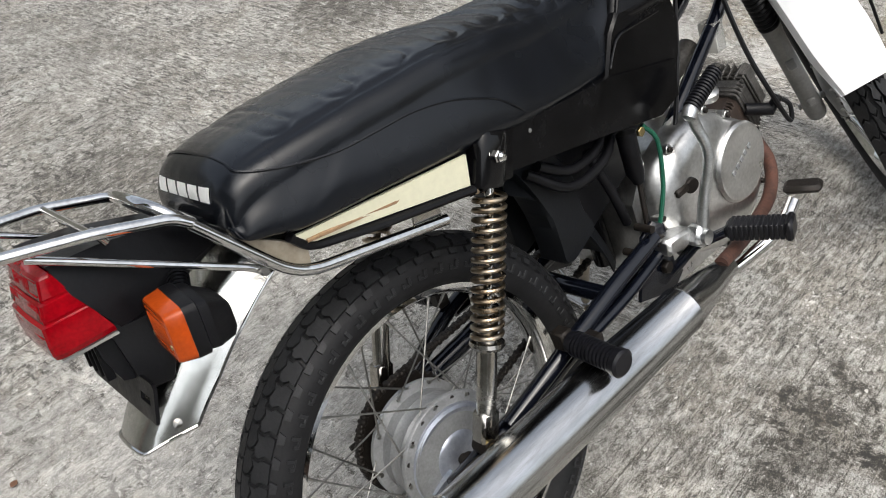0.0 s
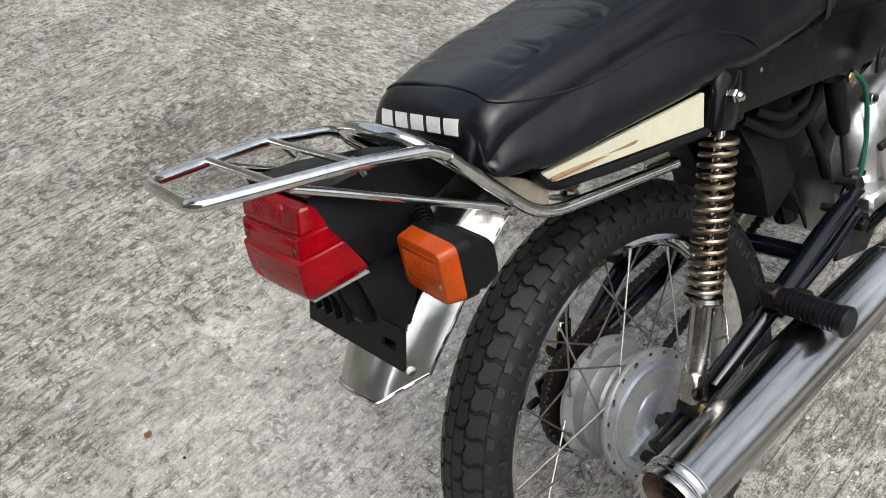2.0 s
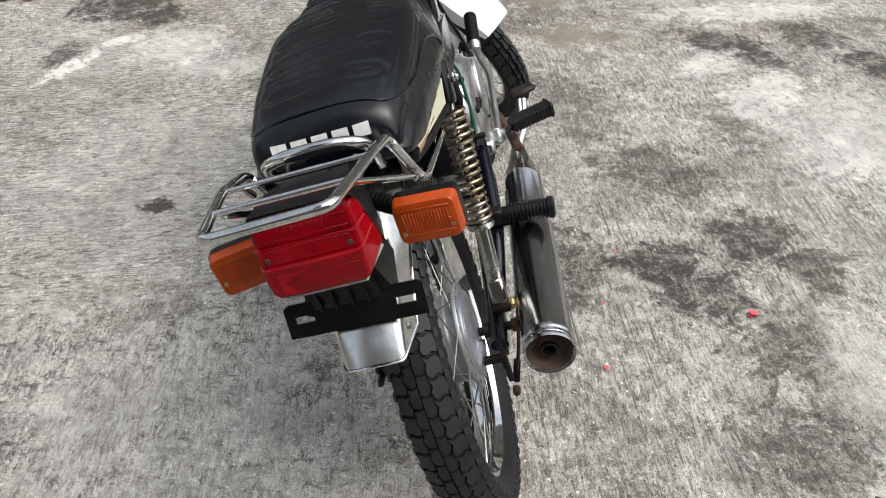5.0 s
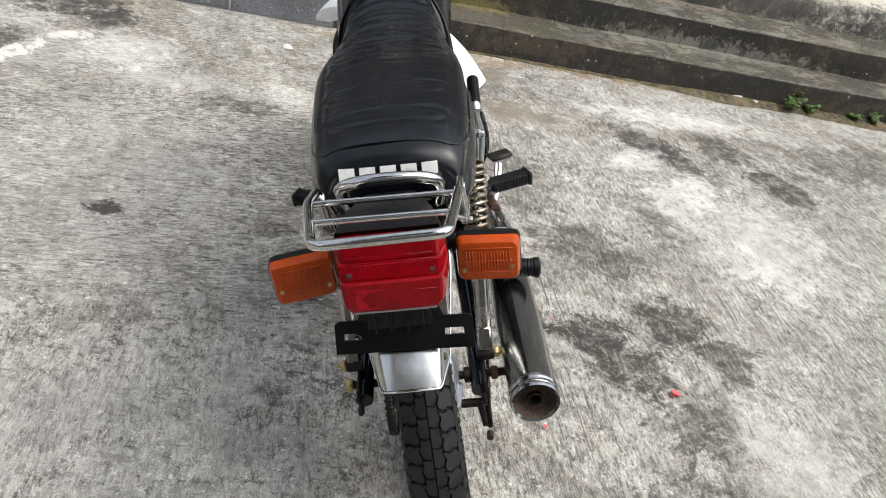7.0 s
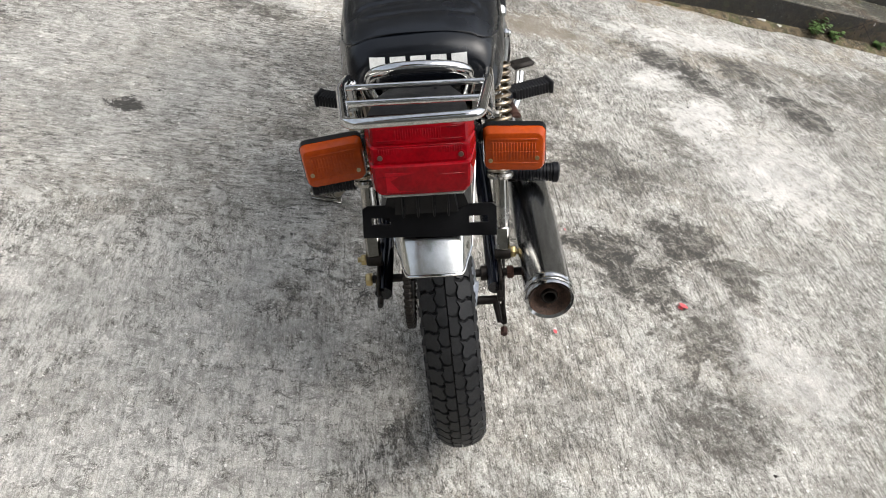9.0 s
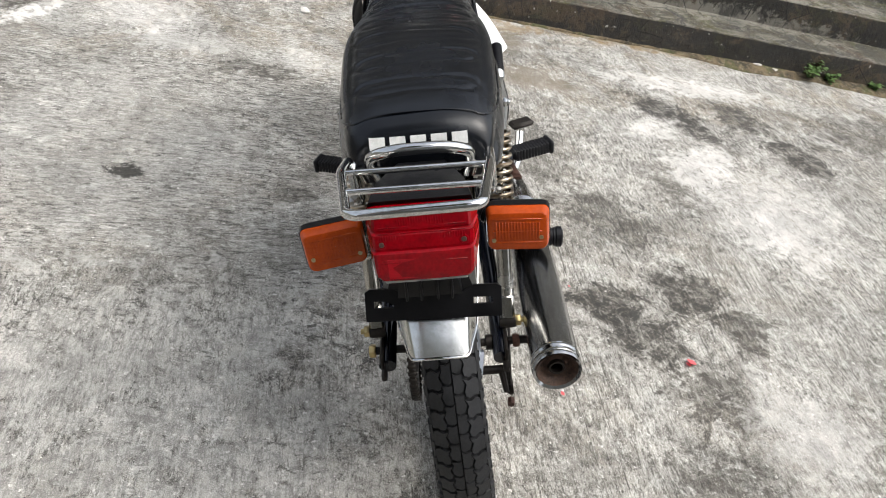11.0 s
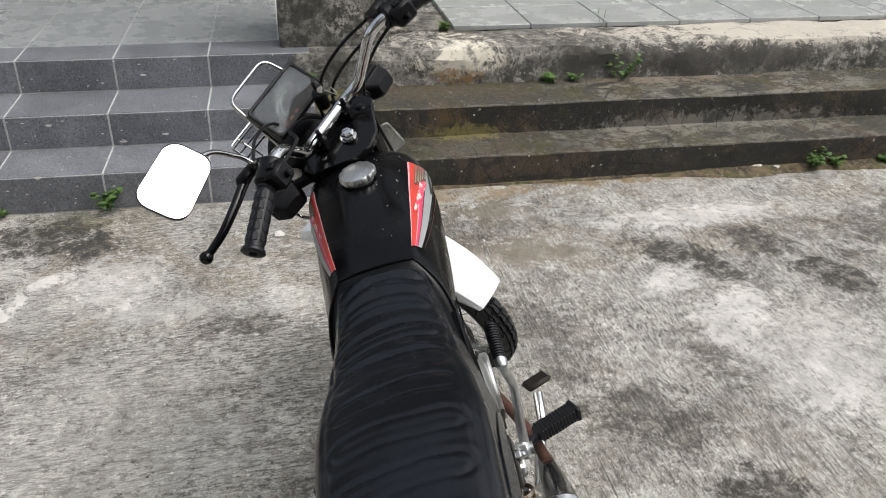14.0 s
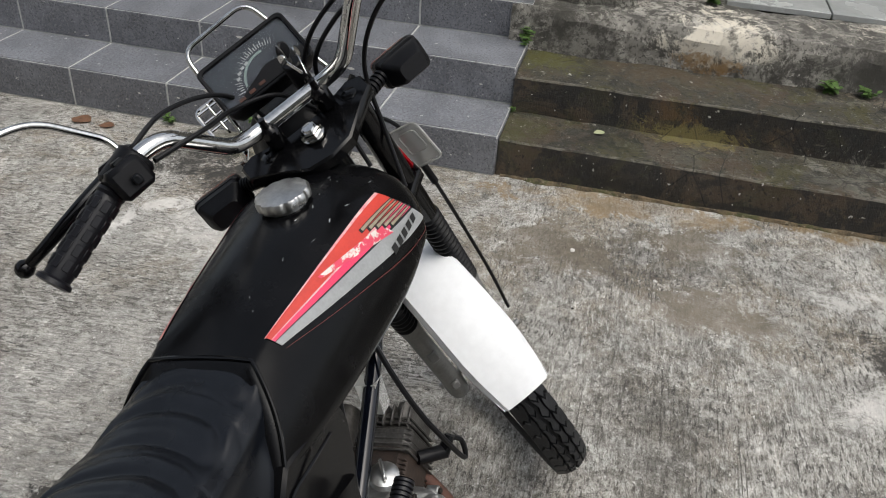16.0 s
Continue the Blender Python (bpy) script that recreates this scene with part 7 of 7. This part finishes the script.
    n = V((-up.z, 0, up.x))
    def fp(a, b, k):
        return face_c + V((0, a, 0)) + up * b + n * k
    rings = []
    for k, sc in ((0.0, 1.0), (0.006, 1.0), (0.0075, 0.97)):
        rings.append([fp(a * sc, b * sc, k) for a, b in rounded(0.150, 0.086, 0.010, 4)])
    back = [[fp(a * sc, b * sc, k) for a, b in rounded(0.150, 0.086, 0.010, 4)] for k, sc in ((-0.050, 0.70), (-0.036, 0.90), (-0.012, 0.99))]
    inner = [[fp(a * sc, b * sc2, k) for a, b in rounded(0.150, 0.086, 0.010, 4)] for k, sc, sc2 in ((0.0070, 0.93, 0.87), (0.001, 0.915, 0.85))]
    cl = part("speedometer", loft(bmesh.new(), back + rings + inner), PLASTIC, BIKE, "black rectangular speedometer cluster with clear cover", X, angle=35)
    part("dial", slab([fp(a * 0.915, b * 0.85, 0.0022) for a, b in rounded(0.150, 0.086, 0.010, 4)], n * -0.0015), DIAL, cl, "dark dial with pale scale", X)
    bm = bmesh.new()
    cen = (0.012, -0.030)
    for k in range(27):
        a = radians(172 - 112 * k / 26)
        r0, r1 = 0.047, (0.057 if k % 2 == 0 else 0.053)
        w = 0.0007
        ps = [(cen[0] - r * math.cos(a) * -1 + 0, cen[1] + r * math.sin(a)) for r in (r0, r1)]
        ta = V((-math.sin(a), math.cos(a)))
        slab([fp(-(ps[0][0] - ta.x * w), ps[0][1] + ta.y * w, 0.0028), fp(-(ps[1][0] - ta.x * w), ps[1][1] + ta.y * w, 0.0028), fp(-(ps[1][0] + ta.x * w), ps[1][1] - ta.y * w, 0.0028), fp(-(ps[0][0] + ta.x * w), ps[0][1] - ta.y * w, 0.0028)], n * -0.0003, bm)
    for a0, b0 in ((0.006, 0.012), (0.014, 0.010), (0.022, 0.006), (0.028, 0.0)):
        slab([fp(a0, b0, 0.0028), fp(a0 + 0.006, b0 - 0.001, 0.0028), fp(a0 + 0.006, b0 - 0.005, 0.0028), fp(a0, b0 - 0.004, 0.0028)], n * -0.0003, bm)
    part("dial_scale", bm, DIAL_PRINT, cl, "", X)
    bm = bmesh.new()
    arc = [radians(165 - 85 * k / 16) for k in range(17)]
    for a, b in zip(arc, arc[1:]):
        slab([fp(-(cen[0] + r * math.cos(t)), cen[1] + r * math.sin(t), 0.0027) for r, t in ((0.040, a), (0.040, b), (0.0435, b), (0.0435, a))], n * -0.0003, bm)
    part("dial_arc", bm, DIAL_GREEN, cl, "", X)
    bm = hull([fp(a, b, k) for a, b in ((0.058, -0.038), (-0.068, -0.038), (-0.068, -0.022), (-0.01, -0.012), (0.03, -0.026)) for k in (0.003, 0.0085)])
    part("warning_panel", bm, PLASTIC, cl, "", X)
    bm = bmesh.new()
    for k in range(3):
        box(fp(0.045 - 0.018 * k, -0.0335 + 0.001 * k, 0.0086), (0.001, 0.010, 0.005), n.to_track_quat("X", "Z").to_matrix(), 0.0002, bm)
    part("warning_lamp", bm, RUST, cl, "", X)
    gl = part("dial_glass", slab([fp(a * 0.93, b * 0.87, 0.0066) for a, b in rounded(0.150, 0.086, 0.010, 4)], n * -0.0012), GLASS, cl, "clear plastic dial cover", X)
    gl.visible_shadow = False
    # ignition lock with key
    lock = V((0.930, -0.040, 1.022))
    part("ignition_lock", rod(lock - STEER_AXIS * 0.03, lock + STEER_AXIS * 0.012, 0.014, seg=20, bev=0.002), PLASTIC, BIKE, "", X)
    grip_end = lock + STEER_AXIS * 0.034
    key = part("key", lathe([(0.0, -0.0035), (0.010, -0.0035), (0.0125, -0.0015), (0.0125, 0.0015), (0.010, 0.0035), (0.0, 0.0035)], grip_end, (0.7, 0.6, 0.2), 20), PLASTIC, BIKE, "black-headed ignition key with spare keys hanging", X)
    part("key_blade", rod(lock + STEER_AXIS * 0.010, lock + STEER_AXIS * 0.024, 0.003, seg=8), STEEL, key, "", X)
    part("key_ring", sweep([grip_end + V((-0.012 + 0.012 * math.cos(t), 0.004, 0.012 * math.sin(t))) for t in (2 * math.pi * i / 24 for i in range(24))], 0.0009, 5, closed=True), STEEL, key, "", X)
    for at, yaw, tip_ in ((V((-0.024, 0.010, -0.006)), 30, -0.020), (V((-0.020, -0.012, -0.008)), -25, -0.024)):
        m = turn("Z", yaw) @ turn("Y", 35)
        bm = lathe([(0.0, -0.0012), (0.0075, -0.0012), (0.0075, 0.0012), (0.0, 0.0012)], grip_end + at, m @ V((0, 1, 0)), 14)
        box(grip_end + at + m @ V((0, 0, tip_ * 0.9)), (0.0055, 0.0018, 0.028), m, 0.0006, bm)
        part("spare_key", bm, CHROME, key, "bright steel spare key", X)
    # headlamp shell below the dials, with the chrome guard above it
    prof = [(0.0, -0.075), (0.030, -0.072), (0.058, -0.055), (0.072, -0.020), (0.076, 0.030), (0.079, 0.034), (0.079, 0.046), (0.072, 0.050)]
    lamp = V((1.045, 0, 0.915))
    hl = part("headlamp", lathe(prof, lamp, (1, 0, -0.06), 40), PLASTIC, BIKE, "round black headlamp shell", X)
    part("headlamp_lens", lathe([(0.073, 0.046), (0.060, 0.056), (0.03, 0.062), (0.0, 0.063)], lamp, (1, 0, -0.06), 40), GLASS, hl, "clear headlamp glass", X)
    part("headlamp_bowl", lathe([(0.071, 0.044), (0.05, 0.02), (0.02, 0.004), (0.0, 0.003)], lamp, (1, 0, -0.06), 32), CHROME, hl, "", X)
    for s in (-1, 1):
        part("headlamp_ear", hull([V((x, s * y, z)) for x, y, z in ((0.925, 0.100, 0.965), (0.955, 0.100, 0.965), (1.05, 0.086, 0.93), (1.05, 0.080, 0.90), (0.935, 0.094, 0.90), (0.93, 0.088, 0.93))]), PAINT, BIKE, "", X)
    guard = part("headlamp_guard", sweep(fillet([V((0.985, 0.072, 0.985)), V((1.040, 0.064, 1.118)), V((1.034, -0.050, 1.122)), V((0.985, -0.085, 0.985))], 0.022, 5), 0.0038, 10), CHROME, BIKE, "thin chromed wire guard round the headlamp", X)
    for z, w in ((1.030, 0.10), (1.016, 0.10), (1.002, 0.10)):
        part("guard_wire", sweep([V((1.075 + (z - 1.0) * 0.6, -w * 0.5, z)), V((1.075 + (z - 1.0) * 0.6, w * 1.05, z))], 0.0026, 8), CHROME, guard, "", X)
    part("guard_wire", sweep(fillet([V((1.00, 0.085, 0.96)), V((1.065, 0.108, 0.985)), V((1.098, 0.108, 1.035)), V((1.098, -0.052, 1.035)), V((1.065, -0.052, 0.985))], 0.012, 4), 0.0034, 8), CHROME, guard, "", X)
    for y in (0.02, 0.085):
        part("guard_wire", sweep([V((1.06, y, 0.985)), V((1.097, y, 1.035))], 0.0026, 8), CHROME, guard, "", X)
    part("guard_wire", sweep(fillet([V((1.00, 0.075, 0.97)), V((1.055, 0.125, 0.90)), V((1.06, 0.125, 0.83)), V((1.02, 0.092, 0.80))], 0.02, 5), 0.0034, 8), CHROME, guard, "", X)
    # clear reflector plate on the right fork
    c, wide = V((0.985, -0.120, 0.812)), V((0.61, 0.79, 0))
    tall = V((-0.12, 0.10, 0.98))
    part("reflector_frame", sweep([c + wide * a + tall * b for a, b in rounded(0.050, 0.074, 0.008, 4)], 0.0026, 6, closed=True), SMOKE, BIKE, "clear plastic reflector frame", X)
    part("reflector_frame", sweep([c + wide * a + tall * (b + 0.006) for a, b in rounded(0.030, 0.040, 0.006, 4)], 0.0018, 6, closed=True), SMOKE, BIKE, "", X)
    part("reflector_sheet", slab([c + wide * a + tall * b for a, b in rounded(0.048, 0.072, 0.008, 4)], (0.001, -0.001, 0)), SMOKE, BIKE, "", X)
    part("side_reflector", slab([c + wide * (a + 0.026) + tall * (b - 0.004) + V((-0.008, 0.006, 0)) for a, b in rounded(0.016, 0.048, 0.007, 4)], (-0.005, 0.004, 0)), RED, BIKE, "red side reflector", X)
    # cables from the bars
    runs = [
        [(0.842, 0.196, 1.078), (0.900, 0.13, 1.085), (0.960, 0.06, 1.05), (1.0, 0.03, 0.98), (0.985, 0.02, 0.90)],
        [(0.790, 0.170, 1.060), (0.84, 0.10, 1.045), (0.925, 0.06, 1.030), (0.955, 0.0, 1.005), (0.93, -0.03, 0.96)],
        [(0.842, -0.196, 1.078), (0.90, -0.13, 1.065), (0.945, -0.075, 1.035), (0.972, -0.04, 0.98), (0.985, -0.03, 0.90)],
        [(0.800, -0.175, 1.066), (0.865, -0.115, 1.05), (0.925, -0.065, 1.01), (0.935, -0.05, 0.94), (0.92, -0.04, 0.85)],
        [(0.795, -0.215, 1.056), (0.85, -0.155, 1.025), (0.905, -0.115, 0.97), (0.915, -0.09, 0.89), (0.90, -0.06, 0.80)],
        [(0.985, -0.05, 0.93), (1.01, -0.118, 0.85), (1.055, -0.122, 0.72), (1.15, -0.122, 0.50), (1.21, -0.115, 0.36)]]
    for pts in runs:
        part("control_cable", sweep(smooth(pts, 10), 0.0034, 8), CABLE, BIKE, "black control cable", X)
    part("cable_sleeve", sweep([(1.015, -0.119, 0.84), (1.055, -0.122, 0.72)], 0.0065, 10), PLASTIC, BIKE, "", X)


def mirror():
    # glass and shell given in the machine's own frame, as it is set on the turned bar
    T, R, B, L = V((0.591, 0.244, 1.133)), V((0.573, 0.194, 1.092)), V((0.499, 0.245, 1.040)), V((0.504, 0.296, 1.093))
    c = (T + R + B + L) / 4
    a = ((R + B) / 2 - (T + L) / 2).normalized()
    b = ((T + R) / 2 - (B + L) / 2)
    b = (b - a * b.dot(a)).normalized()
    n = a.cross(b)
    if n.z < 0:
        n = -n
    w, h = ((R + B) / 2 - (T + L) / 2).length, ((T + R) / 2 - (B + L) / 2).length
    return c, a, b, n, w, h


M_C, M_A, M_B, M_N, M_W, M_H = mirror()


def mirror_head():
    w, h = M_W * 1.20, M_H * 1.15
    def rr(k, dep, sc=1.0):
        out = []
        for a, b in rounded(w, h, 0.025, 6):
            t = 1 - 0.10 * (b / h)
            out.append(M_C + M_A * a * sc * t + M_B * b * sc + M_N * dep)
        return out
    shell = loft(bmesh.new(), [rr(0, -0.022, 0.45), rr(0, -0.018, 0.75), rr(0, -0.008, 0.97), rr(0, 0.002, 1.0), rr(0, 0.003, 0.985), rr(0, 0.001, 0.965)])
    head = part("mirror_shell", shell, PLASTIC, BIKE, "black mirror shell")
    part("mirror_glass", loft(bmesh.new(), [rr(0, 0.0005, 0.965), rr(0, 0.0018, 0.965)]), MIRROR, head, "clear mirror glass")


# ---- build ----
seat()
tank()
chassis()
rear_end()
tail()
rack()
pegs()
engine()
exhaust()
front_end()
mirror_head()
ground()
steps()


# ---- small things on the ground and in the joints ----
def leaf_blade(bm, at, d, size, droop=0.3, slim=1.0):
    """A pointed leaf that folds along its midrib."""
    d = V(d).normalized()
    side = d.cross(V((0, 0, 1))).normalized()
    nrm = side.cross(d)
    rows = []
    for t, w in ((0.0, 0.05), (0.25, 0.36), (0.5, 0.44), (0.78, 0.26), (1.0, 0.02)):
        w *= slim
        c = V(at) + d * size * t - nrm * droop * size * t * t
        rows.append([bm.verts.new(c + side * w * size + nrm * 0.10 * w * size), bm.verts.new(c), bm.verts.new(c - side * w * size + nrm * 0.10 * w * size)])
    for a, b in zip(rows, rows[1:]):
        bm.faces.new((a[0], a[1], b[1], b[0]))
        bm.faces.new((a[1], a[2], b[2], b[1]))


def weed(at, seed, height, stems, size, lean=(-0.4, 0, 0), label="small green weed growing from the joint of the steps"):
    rnd = random.Random(seed)
    plant = new("weed")
    plant.location = at
    tagged(plant, label, "plant", group="weeds along the steps")
    for k in range(stems):
        a = rnd.uniform(0, 2 * math.pi)
        top = V((lean[0] * rnd.uniform(0.2, 1) * height + 0.35 * height * math.cos(a), lean[1] * height + 0.5 * height * math.sin(a), height * rnd.uniform(0.6, 1.0)))
        pts = smooth([V((0.004 * math.cos(a), 0.006 * math.sin(a), -0.004)), top * 0.5 + V((0.2 * height * math.cos(a), 0.1 * height, 0.05 * height)), top], 4)
        part("stem", sweep(pts, 0.0011, 5), STEM, plant)
        for i, p in enumerate(pts[2:]):
            for j in range(2 if i % 2 else 1):
                b = rnd.uniform(0, 2 * math.pi)
                bm = bmesh.new()
                leaf_blade(bm, p, (math.cos(b) - 0.35, math.sin(b), rnd.uniform(0.0, 0.6)), size * rnd.uniform(0.55, 1.15), rnd.uniform(0.1, 0.5))
                part("leaf", bm, LEAF, plant)
    return plant


def litter():
    weed(st(2.492, 1.45, 0), 1, 0.04, 3, 0.020)
    weed(st(2.488, 1.06, 0), 2, 0.12, 7, 0.028)
    weed(st(3.045, -0.90, 0.272), 3, 0.06, 4, 0.028)
    weed(st(3.045, -1.03, 0.272), 4, 0.05, 3, 0.024)
    weed(st(3.04, -1.27, 0.272), 5, 0.14, 5, 0.030, (-0.1, 0, 0), "tall green weed climbing the plinth")
    weed(st(2.505, -2.02, 0), 6, 0.10, 9, 0.024)
    weed(st(2.50, -2.14, 0), 7, 0.06, 6, 0.022)
    weed(st(2.505, -2.38, 0), 8, 0.05, 8, 0.020)
    weed(st(2.505, -2.50, 0), 9, 0.06, 9, 0.020)
    weed(st(2.505, -2.60, 0), 15, 0.05, 7, 0.020)
    weed(st(3.05, 0.232, 0.272), 10, 0.09, 4, 0.026)
    weed(st(2.77, 0.205, 0.132), 11, 0.03, 3, 0.014)
    weed(st(2.80, 0.14, 0.135), 12, 0.02, 3, 0.012)
    weed(st(3.40, -0.46, 0.445), 13, 0.05, 5, 0.030)
    weed(st(3.398, -1.28, 0.445), 14, 0.10, 2, 0.010)
    # a pale fallen leaf, a dry one, petals and chips
    bm = bmesh.new()
    leaf_blade(bm, st(2.70, -0.13, 0.141), (-0.4, 0.8, 0.02), 0.042, 0.05)
    tagged(part("fallen_leaf", bm, PALE_LEAF), "pale yellow-green leaf lying on the concrete step", "leaf")
    for x, y, a, l in ((-0.429, 0.843, 0.5, 0.018), (2.465, 1.62, 1.4, 0.085), (2.46, 1.52, 1.75, 0.06)):
        bm = bmesh.new()
        leaf_blade(bm, V((x, y, 0.004)), (math.cos(a), math.sin(a), 0.05), l, 0.1)
        tagged(part("dry_leaf", bm, DRY), "curled brown dry leaf on the concrete", "leaf")
    for x, y, a, l in ((0.306, -0.674, 2.4, 0.030), (0.292, -0.662, 2.0, 0.018), (0.155, -0.289, 0.6, 0.012), (0.56, -0.41, 1.2, 0.008), (0.36, -0.33, 0.2, 0.010)):
        bm = bmesh.new()
        leaf_blade(bm, V((x, y, 0.003)), (math.cos(a), math.sin(a), 0.1), l, -0.2)
        tagged(part("petal", bm, PETAL), "small torn red petal on the concrete", "petal", group="red petals")
    rnd = random.Random(3)
    spots = [(0.033, 0.443, 0.006), (-0.018, 0.50, 0.005), (2.19, 0.30, 0.022), (2.26, -0.35, 0.010), (2.1, -0.2, 0.008), (2.0, -0.45, 0.007), (1.37, -0.675, 0.008), (1.58, -0.68, 0.007), (2.44, -1.86, 0.026), (2.42, -1.95, 0.020), (2.45, -2.02, 0.016), (2.43, -1.78, 0.014), (2.46, -1.91, 0.012), (2.41, -2.00, 0.010), (2.45, -1.72, 0.009), (2.40, -1.88, 0.008)]
    spots += [(rnd.uniform(-0.6, 2.4), rnd.uniform(-1.6, 1.5), rnd.uniform(0.0018, 0.0045)) for _ in range(70)]
    for x, y, r in spots:
        pts = [V((x, y, r * 0.3)) + V((rnd.gauss(0, 1), rnd.gauss(0, 1), 0.55 * rnd.gauss(0, 1))).normalized() * r * rnd.uniform(0.8, 1.1) for _ in range(24 if r > 0.006 else 12)]
        tagged(part("stone_chip", hull(pts), CHIP if r > 0.005 or rnd.random() < 0.75 else GREASE), "tiny pale stone chip lying on the concrete", "stone", group="chips on the yard")
    # flecks of old paint on the dark tiles
    rnd = random.Random(9)
    marks = [(2.4985, 0.72, 0.145), (2.4985, 1.30, 0.15), (2.7835, 0.85, 0.20), (2.7835, 1.30, 0.26), (2.7835, 1.02, 0.175), (3.0835, 0.95, 0.365)]
    marks += [(n, rnd.uniform(0.3, 2.2), z + rnd.uniform(0.01, 0.13)) for n, z in ((2.4985, 0.0), (2.7835, 0.155), (3.0835, 0.30)) for _ in range(16)]
    for i, (n, s, z) in enumerate(marks):
        r = 0.010 if i < 6 else rnd.uniform(0.0015, 0.005)
        ring = [st(n, s + r * 1.7 * math.cos(a) * rnd.uniform(0.5, 1.1), z + r * 0.6 * math.sin(a) * rnd.uniform(0.5, 1.1)) for a in (2 * math.pi * k / 9 for k in range(9))]
        tagged(part("paint_fleck", slab(ring, S_N * 0.002), CHIP), "fleck of old white paint on the step riser", "paint fleck", group="paint flecks on the steps")


def soil_strip():
    """Earth and moss washed against the foot of the steps, ragged and wider away from the tiles."""
    rows = []
    for i in range(161):
        s = 0.20 - 4.4 * i / 160
        w = 0.012 + 0.085 * min(1, max(0, (-s - 1.2) / 0.5)) * (0.75 + 0.5 * noise.noise((s * 2.2, 3, 0))) + 0.020 * noise.noise((s * 9, 1, 0)) + 0.012 * noise.noise((s * 31, 7, 0))
        w = max(0.004, w)
        h = 0.006 + 0.010 * min(1, w / 0.08)
        rows.append([st(2.54, s, h + 0.006 + 0.005 * noise.noise((s * 17, 0, 5)))] + [st(2.535 - 0.022 - w * k, s, max(0.0008, h * (1 - k ** 2) + 0.004 * noise.noise((s * 23, k * 2, 9)))) for k in (0.1, 0.3, 0.55, 0.8, 0.94)] + [st(2.535 - 0.022 - w, s, -0.004)])
    bm = bmesh.new()
    grid = [[bm.verts.new(p) for p in r] for r in rows]
    for a, b in zip(grid, grid[1:]):
        for j in range(len(a) - 1):
            bm.faces.new((a[j], a[j + 1], b[j + 1], b[j]))
    tagged(part("soil_strip", bm, SOIL), "damp brown earth and moss along the foot of the steps", "soil", kind="stuff")


def tree(at, height, crown_z, radius, seed):
    """A small broad-leaved tree: tapered trunk, limbs, and whorls of leaves at the twig ends."""
    rnd = random.Random(seed)
    base = new("tree")
    base.location = at
    tagged(base, "broad-leaved green tree standing behind the yard", "tree")
    trunk = smooth([V((0, 0, -0.05)), V((0.06, -0.03, 1.2)), V((-0.05, 0.06, 2.6)), V((0.0, 0.0, crown_z))], 6)
    n = len(trunk)
    part("trunk", sweep(trunk, [0.11 - 0.075 * i / n for i in range(n)], 12), DRY, base, "grey-brown trunk")
    twig_ends = []
    for k in range(30):
        a, t = rnd.uniform(0, 2 * math.pi), rnd.uniform(0.55, 1.0)
        p0 = trunk[int(t * (n - 1))]
        end = V((0, 0, crown_z)) + V((math.cos(a), math.sin(a), rnd.uniform(-0.55, 0.9))) * radius * rnd.uniform(0.45, 0.95)
        mid = p0.lerp(end, 0.5) + V((0, 0, 0.15))
        part("limb", sweep(smooth([p0, mid, end], 4), [0.028 - 0.02 * i / 8 for i in range(9)], 6), DRY, base)
        for j in range(92):
            twig_ends.append(mid.lerp(end, rnd.uniform(0.2, 1.1)) + V((rnd.gauss(0, 0.2), rnd.gauss(0, 0.2), rnd.gauss(0, 0.18))))
    bm = bmesh.new()
    for p in twig_ends:
        for k in range(6):
            a = 2 * math.pi * k / 6 + rnd.uniform(-0.5, 0.5)
            leaf_blade(bm, p, (math.cos(a), math.sin(a), rnd.uniform(-0.4, 0.5)), rnd.uniform(0.045, 0.07), 0.25, 0.62)
    tagged(part("crown", bm, TREE_LEAF, base, "dense glossy green leaves"), kind="stuff")


soil_strip()
litter()
tree(V((-2.35, 2.25, 0)), 6.2, 4.9, 1.5, 4)
# unseen walls, added so chrome and dial reflect a dark horizon
for at, size in (((-6.6, 0, 3.25), (0.2, 13.4, 6.5)), ((-2.2, 6.6, 1.3), (8.6, 0.2, 2.6)), ((-2.2, -6.6, 0.9), (8.6, 0.2, 1.8))):
    tagged(part("unseen_yard_wall", box(at, size), WALL), "plain weathered wall added out of view to darken reflections", "wall", kind="structure")
